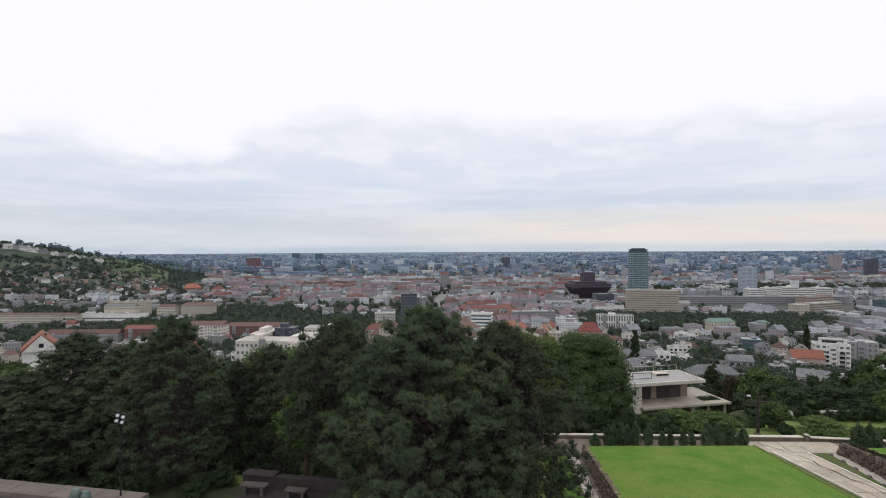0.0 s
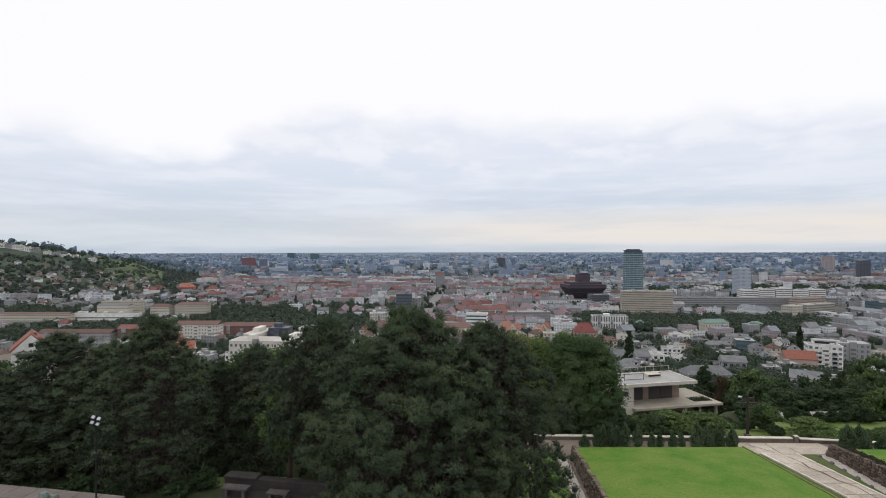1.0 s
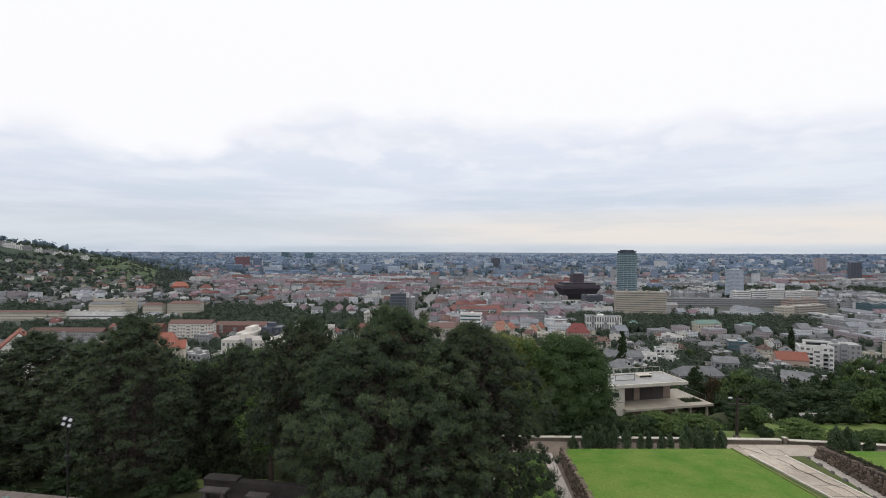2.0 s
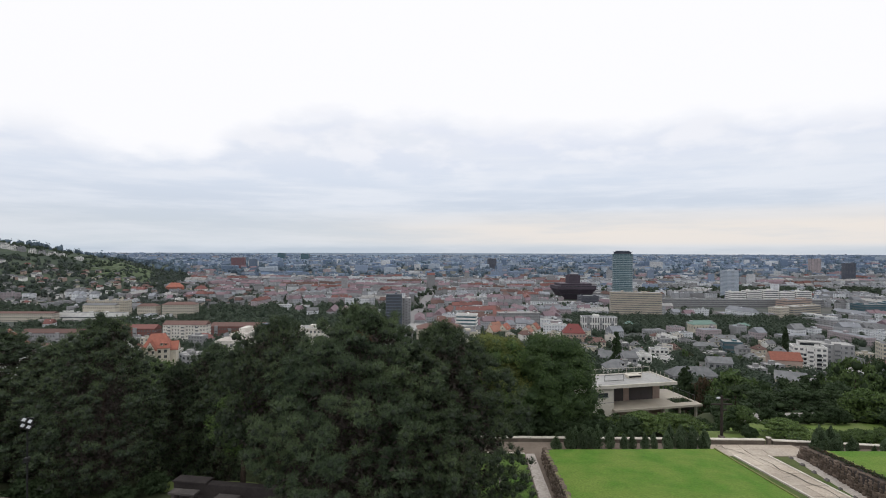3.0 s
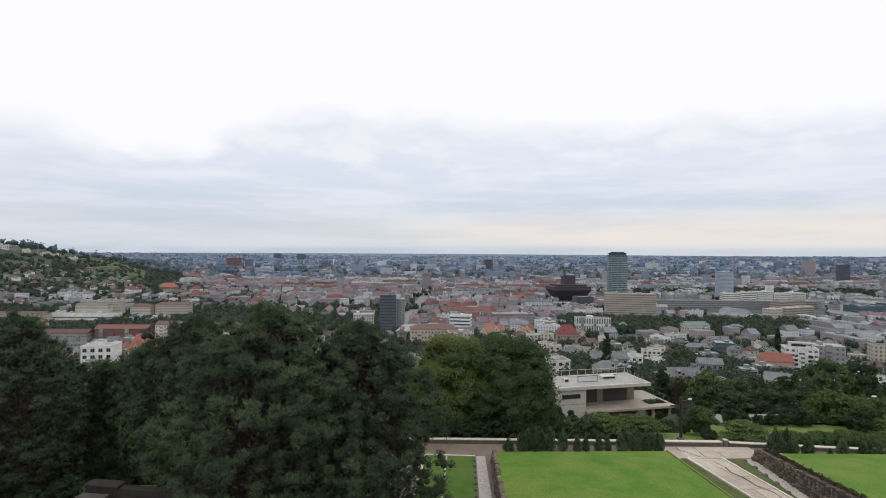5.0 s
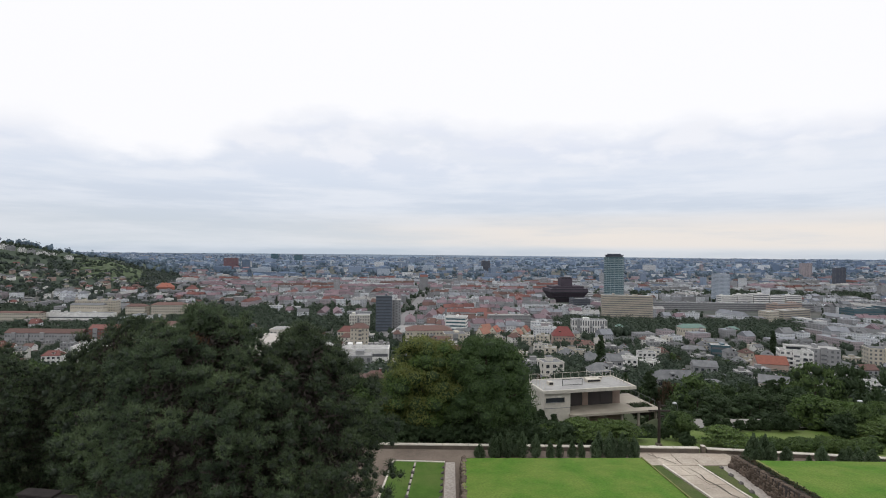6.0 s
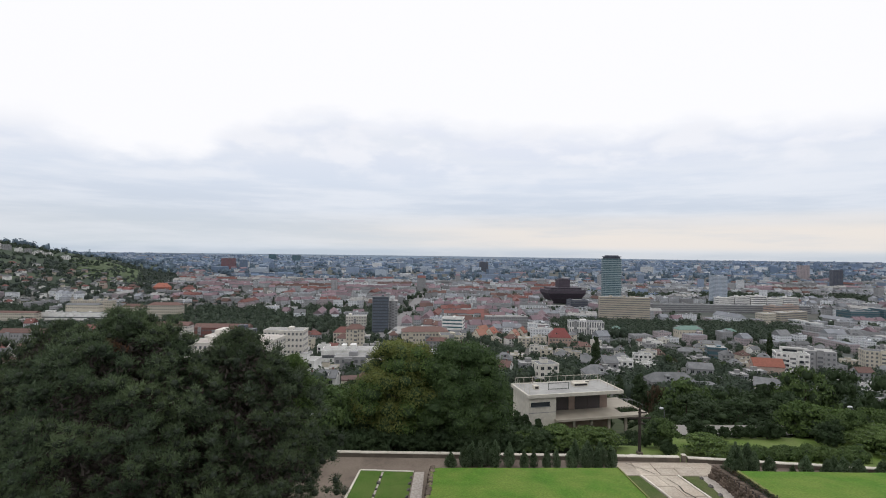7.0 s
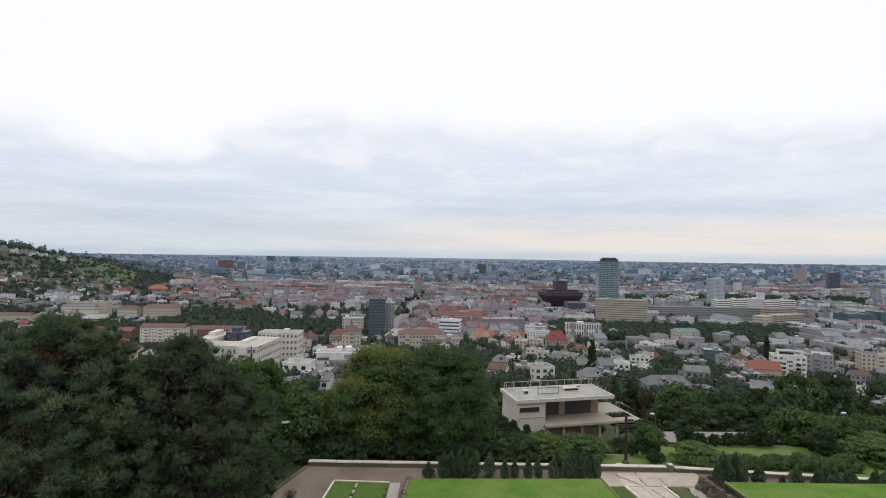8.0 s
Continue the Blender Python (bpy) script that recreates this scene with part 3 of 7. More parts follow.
            part("kerb_stone", s, path, "", pose(fx(y0) + w, y0, PLAZA_Z, 0, 0, 9.2))
    for pts in ([(22.3, 20), (26.4, 20), (23.7, 36.05), (22.3, 36.05)], [(28.9, 20), (26.62, 35.9), (27.75, 35.9), (27.6, 20)]):
        s = Shape()
        s.prism(pts if pts[0][0] < 25 else [(28.75, 20.0), (27.62, 28), (26.62, 35.95), (27.75, 35.95), (27.5, 28)][0:4] + [(27.55, 30)], PLAZA_Z - 0.05, PLAZA_Z + 0.05, M_WEEDY)
        part("turf_strip", s, path, "green turf strip beside the path")
    s = Shape()
    s.prism([(27.55, 28), (28.4, 28), (28.6, 36.0), (27.75, 36.0)], PLAZA_Z, PLAZA_Z + 0.03, M_GRAVEL)
    tagged(new("gravel_strip", s.mesh("gravel_strip")), "pale gravel strip below the rubble wall", "gravel", kind="stuff")
    # forecourt slabs before the parapet
    court = thing("forecourt", pose(0, 0, 0), "pale weathered slabs before the parapet", "pavement", kind="structure")
    xs = (22.2, 24.0, 25.3, 26.6, 28.0, 29.6)
    for i in range(5):
        for (ya, yb) in ((36.12, 37.2), (37.22, 38.15)):
            s = Shape()
            j = [rng.uniform(-0.12, 0.12) for _ in range(4)]
            s.prism([(xs[i] + 0.015, ya), (xs[i + 1] - 0.015, ya), (xs[i + 1] - 0.015 + j[1], yb), (xs[i] + 0.015 + j[1], yb)], PLAZA_Z - 0.03, PLAZA_Z + 0.03 + rng.uniform(0, 0.012), M_SLAB)
            part("paving_slab", s, court)
    # wandering open cracks
    for pts in ([(23.6, 38.0), (24.0, 37.5), (24.3, 37.2), (24.9, 36.3)], [(25.4, 35.6), (25.7, 34.6), (25.6, 33.8), (26.0, 32.9), (26.1, 31.9), (26.6, 31.0), (26.6, 29.8), (27.0, 28.6)], [(25.0, 32.6), (26.0, 32.9)], [(26.1, 31.6), (27.0, 31.4)]):
        s = Shape()
        for (xa, ya), (xb, yb) in zip(pts, pts[1:]):
            w = rng.uniform(0.02, 0.05)
            s.add([(xa - w, ya, PLAZA_Z + 0.062), (xa + w, ya, PLAZA_Z + 0.062), (xb + w, yb, PLAZA_Z + 0.062), (xb - w, yb, PLAZA_Z + 0.062)], [(0, 1, 2, 3)], M_CRACK)
        part("crack", s, path, "dark weedy crack", kind="stuff")
    # parapet with pale coping
    para = thing("parapet_wall", pose(0, 0, 0), "low stone parapet with pale coping slabs", "wall", kind="structure")
    runs = (((3.0, 39.2), (27.7, 38.45), 13), ((28.2, 38.35), (62, 33.4), 18))
    for (xa, ya), (xb, yb), n in runs:
        yaw = math.degrees(math.atan2(yb - ya, xb - xa))
        length = math.hypot(xb - xa, yb - ya) / n
        for i in range(n):
            x, y = xa + (xb - xa) * i / n, ya + (yb - ya) * i / n
            s = Shape()
            s.box(0.004, length - 0.004, 0, 0.28, -0.45, 0.25, M_PARAPET)
            part("wall_block", s, para, "", pose(x, y, PLAZA_Z, 0, 0, yaw))
            s = Shape()
            s.bevel_box(0.012, length - 0.012, -0.04, 0.32, 0.25, 0.32, 0.025, M_CAP)
            part("coping_slab", s, para, "", pose(x, y, PLAZA_Z + rng.uniform(-0.008, 0.008), 0, 0, yaw + rng.uniform(-0.15, 0.15)))
    s = Shape()
    s.bevel_box(-0.13, 0.13, -0.06, 0.2, -0.4, 0.46, 0.05, M_PARAPET)
    s.bevel_box(-0.15, 0.15, -0.08, 0.22, 0.46, 0.51, 0.02, M_CAP)
    part("gate_post", s, para, "square stone post with a pale cap", pose(27.95, 38.4, PLAZA_Z))


build_terrace()


def build_rubble():
    """Dry-laid rubble of the retaining walls: each stone on its own along the visible stretch."""
    rng = random.Random(11)
    shapes = []
    for k in range(10):
        r = random.Random(k)
        vs = []
        for zz, sc in ((-0.5, 0.86), (-0.1, 1.0), (0.32, 0.97), (0.5, 0.75)):
            for i in range(6):
                a = i * math.tau / 6 + r.uniform(-0.25, 0.25)
                vs.append((0.5 * sc * math.cos(a) * r.uniform(0.82, 1.1), 0.55 * sc * math.sin(a) * r.uniform(0.85, 1.1), zz))
        fs = [(j * 6 + i, j * 6 + (i + 1) % 6, j * 6 + 6 + (i + 1) % 6, j * 6 + 6 + i) for j in range(3) for i in range(6)]
        fs += [tuple(range(5, -1, -1)), tuple(range(18, 24))]
        s = Shape()
        s.add(vs, fs, M_STONE)
        shapes.append(s.mesh("stone"))
    for x_at, y_end, label, wide in ((lambda y: 9.95 - (35.4 - y) * 0.066, 35.6, "dark rubble retaining wall of the lawn", 0.24), (lambda y: 28.62 - (35.4 - y) * 0.03, 35.7, "reddish-brown rubble retaining wall beside the gravel", 0.42)):
        wall = thing("retaining_wall", pose(0, 0, 0), label, "wall", kind="structure")
        y, count = 26.6, 0
        while y < y_end:
            ln = rng.uniform(0.24, 0.42)
            z, top = PLAZA_Z, lawn_z(y) + (0.06 if wide < 0.4 else 0.05)
            while z < top - 0.06:
                h = min(rng.uniform(0.13, 0.24), top - z)
                part("stone", rng.choice(shapes), wall, "", Matrix.LocRotScale((x_at(y) + rng.uniform(-0.05, 0.05) + (z - PLAZA_Z) * wide * 0.35, y + ln / 2 + rng.uniform(-0.04, 0.04), z + h / 2), Euler((rng.uniform(-0.1, 0.1), rng.uniform(-0.12, 0.12), rng.uniform(-0.2, 0.2))), (0.3 + wide * 0.3, ln * 1.05, h * 1.1)))
                z += h
                count += 1
            y += ln
        back = Shape()
        for y0 in np.arange(18, y_end - 0.2, 0.6):
            back.box(x_at(y0) + 0.0, x_at(y0) + 0.3 + wide, y0, y0 + 0.6, PLAZA_Z - 0.2, lawn_z(y0 + 0.3) - 0.02, M_DARKWALL)
        part("wall_core", back, wall, "dark mortar core", kind="stuff")
    # loose stones piled at the corner of the right wall
    pile = thing("stone_pile", pose(28.9, 35.75, PLAZA_Z), "pile of weathered brown rubble at the wall corner", "stones")
    for i in range(16):
        a, r = rng.uniform(0, 6.28), rng.uniform(0, 0.5)
        part("stone", rng.choice(shapes), pile, "", Matrix.LocRotScale((r * math.cos(a), r * math.sin(a) * 0.8, 0.15 + (0.5 - r) * 0.7 * rng.uniform(0.6, 1)), Euler((rng.uniform(-0.4, 0.4), rng.uniform(-0.4, 0.4), a)), (0.42, 0.38, 0.3)))


build_rubble()


def build_grave_markers():
    """Low tilted stones set along the beds."""
    rng = random.Random(5)
    s = Shape()
    s.add([(-0.26, -0.2, 0), (0.26, -0.2, 0), (0.26, 0.2, 0), (-0.26, 0.2, 0), (-0.23, -0.17, 0.1), (0.23, -0.17, 0.1), (0.22, 0.16, 0.26), (-0.22, 0.16, 0.26)],
          [(0, 3, 2, 1), (4, 5, 6, 7), (0, 1, 5, 4), (1, 2, 6, 5), (2, 3, 7, 6), (3, 0, 4, 7)], M_GRAVESTONE)
    face = Shape()
    face.add([(-0.17, -0.12, 0.128), (0.17, -0.12, 0.128), (0.165, 0.11, 0.242), (-0.165, 0.11, 0.242)], [(0, 1, 2, 3)], M_BENCHSTONE)
    first = None
    spots = [(6.72 - (36 - y) * 0.077, y, 90) for y in np.arange(24.2, 36.2, 0.82)] + [(8.66 - (36 - y) * 0.06, y, -90) for y in np.arange(24.6, 36.4, 0.85)] + [(27.7 - (36 - y) * 0.04, y, -80) for y in np.arange(26.4, 36, 1.15)]
    for x, y, yaw in spots:
        m = Matrix.LocRotScale((x, y, PLAZA_Z + 0.045), Euler((0, 0, radians(yaw + rng.uniform(-9, 9)))), Vector((1, 1, 1)) * rng.uniform(0.55, 0.78))
        if first is None:
            first = thing("grave_marker", m, "small dark tilted grave stone beside turf", "grave marker", "grave markers along the beds")
            part("stone_block", s, first)
            part("plaque", face, first, "paler inscribed plate")
        else:
            copy_thing(first, m)


build_grave_markers()


# ---- trees and shrubs ----
def trunk_shape(rng, height, r0, limbs, reach, start=0.3, material=M_BARK, lean=0.0):
    s = Shape()
    pts = [Vector((0, 0, -0.4))]
    for i in range(1, 7):
        pts.append(Vector((rng.uniform(-1, 1) * 0.05 * height / 6 + lean * i / 6, rng.uniform(-1, 1) * 0.05 * height / 6, height * i / 6)))
    for i in range(6):
        s.tube(pts[i], pts[i + 1], r0 * (1 - i / 6.6), r0 * (1 - (i + 1) / 6.6), material, 8)
    for i in range(limbs):
        k = start + (1 - start) * (i + rng.uniform(0, 0.8)) / limbs
        k = min(k, 0.97)
        j = min(int(k * 6), 5)
        p = pts[j].lerp(pts[j + 1], k * 6 - j)
        a = i * 2.4 + rng.uniform(-0.4, 0.4)
        ln = reach * (1.05 - 0.75 * k) * rng.uniform(0.75, 1.1)
        mid = p + Vector((math.cos(a) * ln * 0.55, math.sin(a) * ln * 0.55, ln * 0.12))
        tip = p + Vector((math.cos(a) * ln, math.sin(a) * ln, ln * 0.34))
        rb = r0 * 0.42 * (1.1 - k)
        s.tube(p, mid, rb, rb * 0.6, material, 5)
        s.tube(mid, tip, rb * 0.6, rb * 0.15, material, 5)
        for b in range(2):
            a2 = a + rng.choice((-1, 1)) * rng.uniform(0.5, 0.9)
            s.tube(mid, mid + Vector((math.cos(a2) * ln * 0.4, math.sin(a2) * ln * 0.4, ln * 0.2)), rb * 0.4, rb * 0.1, material, 4)
    return s


def ball_shell(center, radius, squash=1.0):
    """Closed round cores of 24 quads, one at each centre."""
    grid = [(x, y, z) for x in (-1, 0, 1) for y in (-1, 0, 1) for z in (-1, 0, 1) if (x, y, z) != (0, 0, 0)]
    where = {p: i for i, p in enumerate(grid)}
    quads = []
    for axis in range(3):
        for side in (-1, 1):
            for u in (-1, 0):
                for w in (-1, 0):
                    loop = [(u, w), (u + 1, w), (u + 1, w + 1), (u, w + 1)][::side]
                    quads.append([where[tuple(np.roll((side, p, q), axis).tolist())] for p, q in loop])
    unit = np.array(grid, float)
    unit /= np.linalg.norm(unit, axis=1, keepdims=True)
    v = center[:, None, :] + unit[None] * radius[:, None, None] * np.array([1, 1, squash])
    f = (np.array(quads)[None] + len(grid) * np.arange(len(center))[:, None, None]).reshape(-1, 4)
    return v.reshape(-1, 3), f


def pine_crown(seed, height, radius, low, boughs, puffs=11, brown=False, blades=190, wide=0.011, gap=0.0):
    """Boughs in loose whorls; each ends in a mound of round needle brushes over cores darkened for shade."""
    rng = np.random.default_rng(seed)
    t = ((np.arange(boughs) + rng.uniform(0, 1, boughs)) / boughs) ** 0.8
    prof = np.interp(t, [0, 0.12, 0.35, 0.58, 0.73, 0.83, 0.92, 0.97, 1.0], [0.62, 0.86, 1.0, 0.97, 0.82, 0.62, 0.38, 0.2, 0.05])
    a = np.arange(boughs) * 2.39996 + rng.uniform(-0.35, 0.35, boughs)
    reach = radius * prof * (1 + 0.07 * np.sin(3 * a + seed) + rng.normal(0, 0.06, boughs))
    short = rng.uniform(0, 1, boughs) < 0.16
    reach = np.where(short & (t < 0.9), reach * rng.uniform(0.6, 0.85, boughs), reach)
    z = low + (height - low - 0.3) * t
    n = boughs * puffs
    i = np.repeat(np.arange(boughs), puffs)
    along = rng.uniform(0, 1, n) ** 0.6
    spread = np.minimum(0.36 * radius, 1.5) * (0.35 + 0.65 * np.minimum(prof[i] * 1.3, 1))
    side = rng.uniform(-1, 1, n) * spread * (1 - 0.45 * along)
    r = np.maximum(reach[i] - (1 - along) * np.minimum(1.9, reach[i] * 0.75), 0)
    tilt = 0.1 + 0.35 * t[i]
    dome = 0.42 * (1 - (side / spread) ** 2) * (0.4 + 0.6 * along) + rng.uniform(-0.95, 0.3, n) * (0.35 + 0.65 * (1 - t[i]))
    ca, sa = np.cos(a[i]), np.sin(a[i])
    c = np.stack((r * ca - side * sa, r * sa + side * ca, z[i] + tilt * (r - 0.75 * reach[i]) + dome), -1)
    size = rng.uniform(0.2, 0.33, n) * (1 + gap)
    m = n * blades
    o = on_sphere(rng, m)
    o[:, 2] = np.where(rng.uniform(0, 1, m) < 0.7, np.abs(o[:, 2]), o[:, 2])
    ss = np.repeat(size, blades)[:, None]
    root = np.repeat(c, blades, 0) + o * ss * rng.uniform(0.3, 0.9, (m, 1))
    d = o + np.array([0, 0, 0.3]) + rng.normal(0, 0.42, (m, 3))
    d /= np.linalg.norm(d, axis=1, keepdims=True)
    w = np.cross(d, rng.normal(0, 1, (m, 3)))
    w /= np.linalg.norm(w, axis=1, keepdims=True)
    ln = ss * rng.uniform(0.28, 0.5, (m, 1))
    v = np.stack((root - w * wide, root + w * wide, root + d * ln), 1).reshape(-1, 3)
    idx = np.zeros(m, int)
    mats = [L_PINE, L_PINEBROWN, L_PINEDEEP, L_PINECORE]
    if brown:
        near = np.linalg.norm(c - np.array([0.3, -1.0, height - 1.0]), axis=1)
        idx = np.repeat((near <= np.sort(near)[2]).astype(int), blades)
    # round cores in a dark tone paint each puff's inner shade
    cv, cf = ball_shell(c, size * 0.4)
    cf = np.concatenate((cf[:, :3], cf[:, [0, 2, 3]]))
    # inner needles and twigs, coloured dark brown to paint the crown's shade
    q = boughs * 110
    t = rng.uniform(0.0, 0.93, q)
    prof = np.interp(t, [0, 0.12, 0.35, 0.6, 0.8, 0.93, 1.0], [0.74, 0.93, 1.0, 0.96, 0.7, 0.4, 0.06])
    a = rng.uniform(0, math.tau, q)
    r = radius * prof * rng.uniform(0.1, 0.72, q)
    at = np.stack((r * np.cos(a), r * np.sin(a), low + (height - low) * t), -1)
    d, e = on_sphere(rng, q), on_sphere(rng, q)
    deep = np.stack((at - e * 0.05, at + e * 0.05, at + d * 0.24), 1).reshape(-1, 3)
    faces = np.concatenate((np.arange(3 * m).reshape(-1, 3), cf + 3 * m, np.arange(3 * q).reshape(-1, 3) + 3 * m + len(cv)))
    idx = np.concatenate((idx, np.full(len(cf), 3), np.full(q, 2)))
    return mesh_np("crown", np.concatenate((v, cv, deep)), faces, mats, idx)


def leaf_crown(seed, height, radius, low, lobes, per, size, material, squash=0.8, fill=0.25, profile=None, lobe=0.34):
    """Leaves on the shells of many overlapping lobes; uneven outline, gaps between the lobes."""
    rng = np.random.default_rng(seed)
    profile = profile or [0.55, 0.9, 1.0, 0.93, 0.75, 0.45]
    t = rng.uniform(0.02, 0.98, lobes)
    a = rng.uniform(0, math.tau, lobes)
    prof = np.interp(t, np.linspace(0, 1, len(profile)), profile)
    inner = np.where(rng.uniform(0, 1, lobes) < fill, rng.uniform(0.1, 0.55, lobes), rng.uniform(0.66, 0.86, lobes))
    r = radius * prof * inner * (1 + 0.12 * np.sin(3 * a + seed))
    c = np.stack((r * np.cos(a), r * np.sin(a), low + (height - low) * (0.05 + 0.83 * t)), -1)
    lr = radius * lobe * rng.uniform(0.6, 1.15, lobes) * (0.55 + 0.45 * prof)
    n = lobes * per
    o = on_sphere(rng, n)
    o[:, 2] = np.where(rng.uniform(0, 1, n) < 0.6, np.abs(o[:, 2]), o[:, 2])
    # each lobe is a bunch of smaller sprays
    spray = 1 + 0.3 * np.sin(o[:, :1] * 9 + np.repeat(a, per)[:, None] * 7) * np.sin(o[:, 1:2] * 8 + o[:, 2:] * 6)
    at = np.repeat(c, per, 0) + o * np.repeat(lr, per)[:, None] * np.array([1, 1, squash]) * spray * rng.uniform(0.74, 1.06, (n, 1))
    v, f = leaves(rng, at, o, size, 0.55, 0.55)
    # a dark core in each lobe paints the shade between its leaves
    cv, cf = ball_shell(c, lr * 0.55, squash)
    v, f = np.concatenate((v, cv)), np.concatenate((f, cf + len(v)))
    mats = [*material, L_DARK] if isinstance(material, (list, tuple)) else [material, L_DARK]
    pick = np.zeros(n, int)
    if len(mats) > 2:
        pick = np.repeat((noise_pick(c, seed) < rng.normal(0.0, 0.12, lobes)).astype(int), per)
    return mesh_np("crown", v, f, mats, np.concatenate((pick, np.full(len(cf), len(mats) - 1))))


def noise_pick(c, seed):
    return np.array([noise.noise((x * 0.35, y * 0.35, z * 0.35 + seed)) for x, y, z in c])


def thuja_crown(seed, height, radius, per=200):
    """Several close upright spindles of flat vertical sprays, dense to the ground."""
    rng = np.random.default_rng(seed)
    k = 6
    a = np.arange(k) * math.tau / k + rng.uniform(-0.4, 0.4, k)
    off = radius * np.where(np.arange(k) == 0, 0.03, 0.42)
    cx, cy = off * np.cos(a), off * np.sin(a)
    top = height * np.where(np.arange(k) == 0, 1.0, rng.uniform(0.55, 0.88, k))
    n = k * per
    i = np.repeat(np.arange(k), per)
    t = rng.uniform(0, 1, n) ** 0.9
    th = rng.uniform(0, math.tau, n)
    rr = radius * 0.56 * np.interp(t, [0, 0.12, 0.4, 0.72, 0.9, 1], [0.42, 0.8, 1, 0.78, 0.42, 0.04]) * rng.uniform(0.8, 1.08, n)
    at = np.stack((cx[i] + rr * np.cos(th), cy[i] + rr * np.sin(th), 0.16 + t * (top[i] - 0.16)), -1)
    out = np.stack((np.cos(th), np.sin(th), np.full(n, 0.25)), -1)
    up = np.array([0, 0, 1.0]) + out * 0.3 + rng.normal(0, 0.28, (n, 3))
    up /= np.linalg.norm(up, axis=1, keepdims=True)
    side = np.cross(up, out + rng.normal(0, 0.45, (n, 3)))
    side /= np.linalg.norm(side, axis=1, keepdims=True)
    s = rng.uniform(0.06, 0.11, (n, 1))
    v = np.stack((at - up * s, at + side * s * 0.5, at + up * s, at - side * s * 0.5), 1).reshape(-1, 3)
    # dense inner sprays, dark so the bush's inner shade is in the colour
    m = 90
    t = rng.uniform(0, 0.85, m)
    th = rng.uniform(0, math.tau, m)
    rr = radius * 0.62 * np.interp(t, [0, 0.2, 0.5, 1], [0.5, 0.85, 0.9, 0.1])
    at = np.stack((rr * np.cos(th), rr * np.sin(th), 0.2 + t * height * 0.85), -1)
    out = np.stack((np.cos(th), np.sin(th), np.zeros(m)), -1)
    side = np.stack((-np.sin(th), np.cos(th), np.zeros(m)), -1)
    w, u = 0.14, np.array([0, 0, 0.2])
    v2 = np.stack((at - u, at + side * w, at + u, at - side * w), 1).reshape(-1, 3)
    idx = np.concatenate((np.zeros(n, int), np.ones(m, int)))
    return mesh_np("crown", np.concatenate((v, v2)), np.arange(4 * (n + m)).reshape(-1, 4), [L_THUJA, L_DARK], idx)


def tree(name, m, trunk, crown, label, group="", crown_label=""):
    ob = thing(name, m, label, "tree" if "tree" in name or name in ("pine", "poplar", "conifer") else "shrub", group)
    part("trunk", trunk, ob)
    part("crown", crown, ob, crown_label)
    return ob


def at_ground(x, y, yaw=0.0, scale=1.0, sink=0.0, zs=None):
    return Matrix.LocRotScale((x, y, ground_at(x, y) - sink), Euler((0, 0, radians(yaw))), (scale, scale, zs or scale))


def plant_grove():
    """The dark pines on the upper terrace and beside the lawn."""
    r = random.Random(2)
    trunk_a = trunk_shape(r, 9.6, 0.26, 16, 3.8).mesh("trunk")
    trunk_b = trunk_shape(r, 9.0, 0.22, 14, 3.0).mesh("trunk")
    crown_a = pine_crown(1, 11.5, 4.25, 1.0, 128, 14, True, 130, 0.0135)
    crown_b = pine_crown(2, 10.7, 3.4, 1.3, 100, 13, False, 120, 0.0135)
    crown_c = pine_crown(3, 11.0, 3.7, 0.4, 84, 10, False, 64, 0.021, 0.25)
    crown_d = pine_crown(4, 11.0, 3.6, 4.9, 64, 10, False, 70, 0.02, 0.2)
    a = tree("pine", Matrix.LocRotScale((-0.8, 20.6, 0.1), None, (1, 1, 1)), trunk_a, crown_a, "tall dark green pine with rounded needle puffs and a browned tip", "pines of the memorial grove")
    b = tree("pine", Matrix.LocRotScale((2.6, 21.9, 0.0), None, (1.06, 1.06, 1.0)), trunk_b, crown_b, "dark green pine beside a larger pine", "pines of the memorial grove")
    b["label"] = "dark green pine standing close beside a taller pine"
    src = tree("pine", Matrix.LocRotScale((-13.9, 24.8, 2.2), None, (0.78, 0.78, 0.77)), trunk_b, crown_c, "dark green pine with bare lower trunk on the terrace", "pines of the memorial grove")
    for x, y, top, yaw, s in ((-20.4, 27.0, 9.4, 40, 1.0), (-10.6, 29.5, 8.2, 210, 0.8), (-19.6, 33.0, 8.0, 70, 0.95), (-6.5, 33.0, 6.0, 100, 0.75), (-17.4, 26.6, 9.0, 160, 0.85), (-23.0, 25.8, 7.6, 200, 0.9), (-12.2, 28.6, 7.4, 250, 0.6)):
        z0 = ground_at(x, y) - 0.1
        k = (top - z0) / 10.9
        c = copy_thing(src, Matrix.LocRotScale((x, y, z0), Euler((0, 0, radians(yaw))), (s / 0.78, s / 0.78, k / 0.77)))
    bare = tree("pine", Matrix.LocRotScale((-5.0, 23.4, 0.4), Euler((0, 0, 0.4)), (0.8, 0.8, 10.2 / 10.9)), trunk_b, crown_d, "dark green pine with a bare lower trunk beside benches", "pines of the memorial grove")
    copy_thing(bare, Matrix.LocRotScale((-6.2, 27.5, 0.2), Euler((0, 0, 2.4)), (0.9, 0.9, 0.82)))
    return a, b


plant_grove()


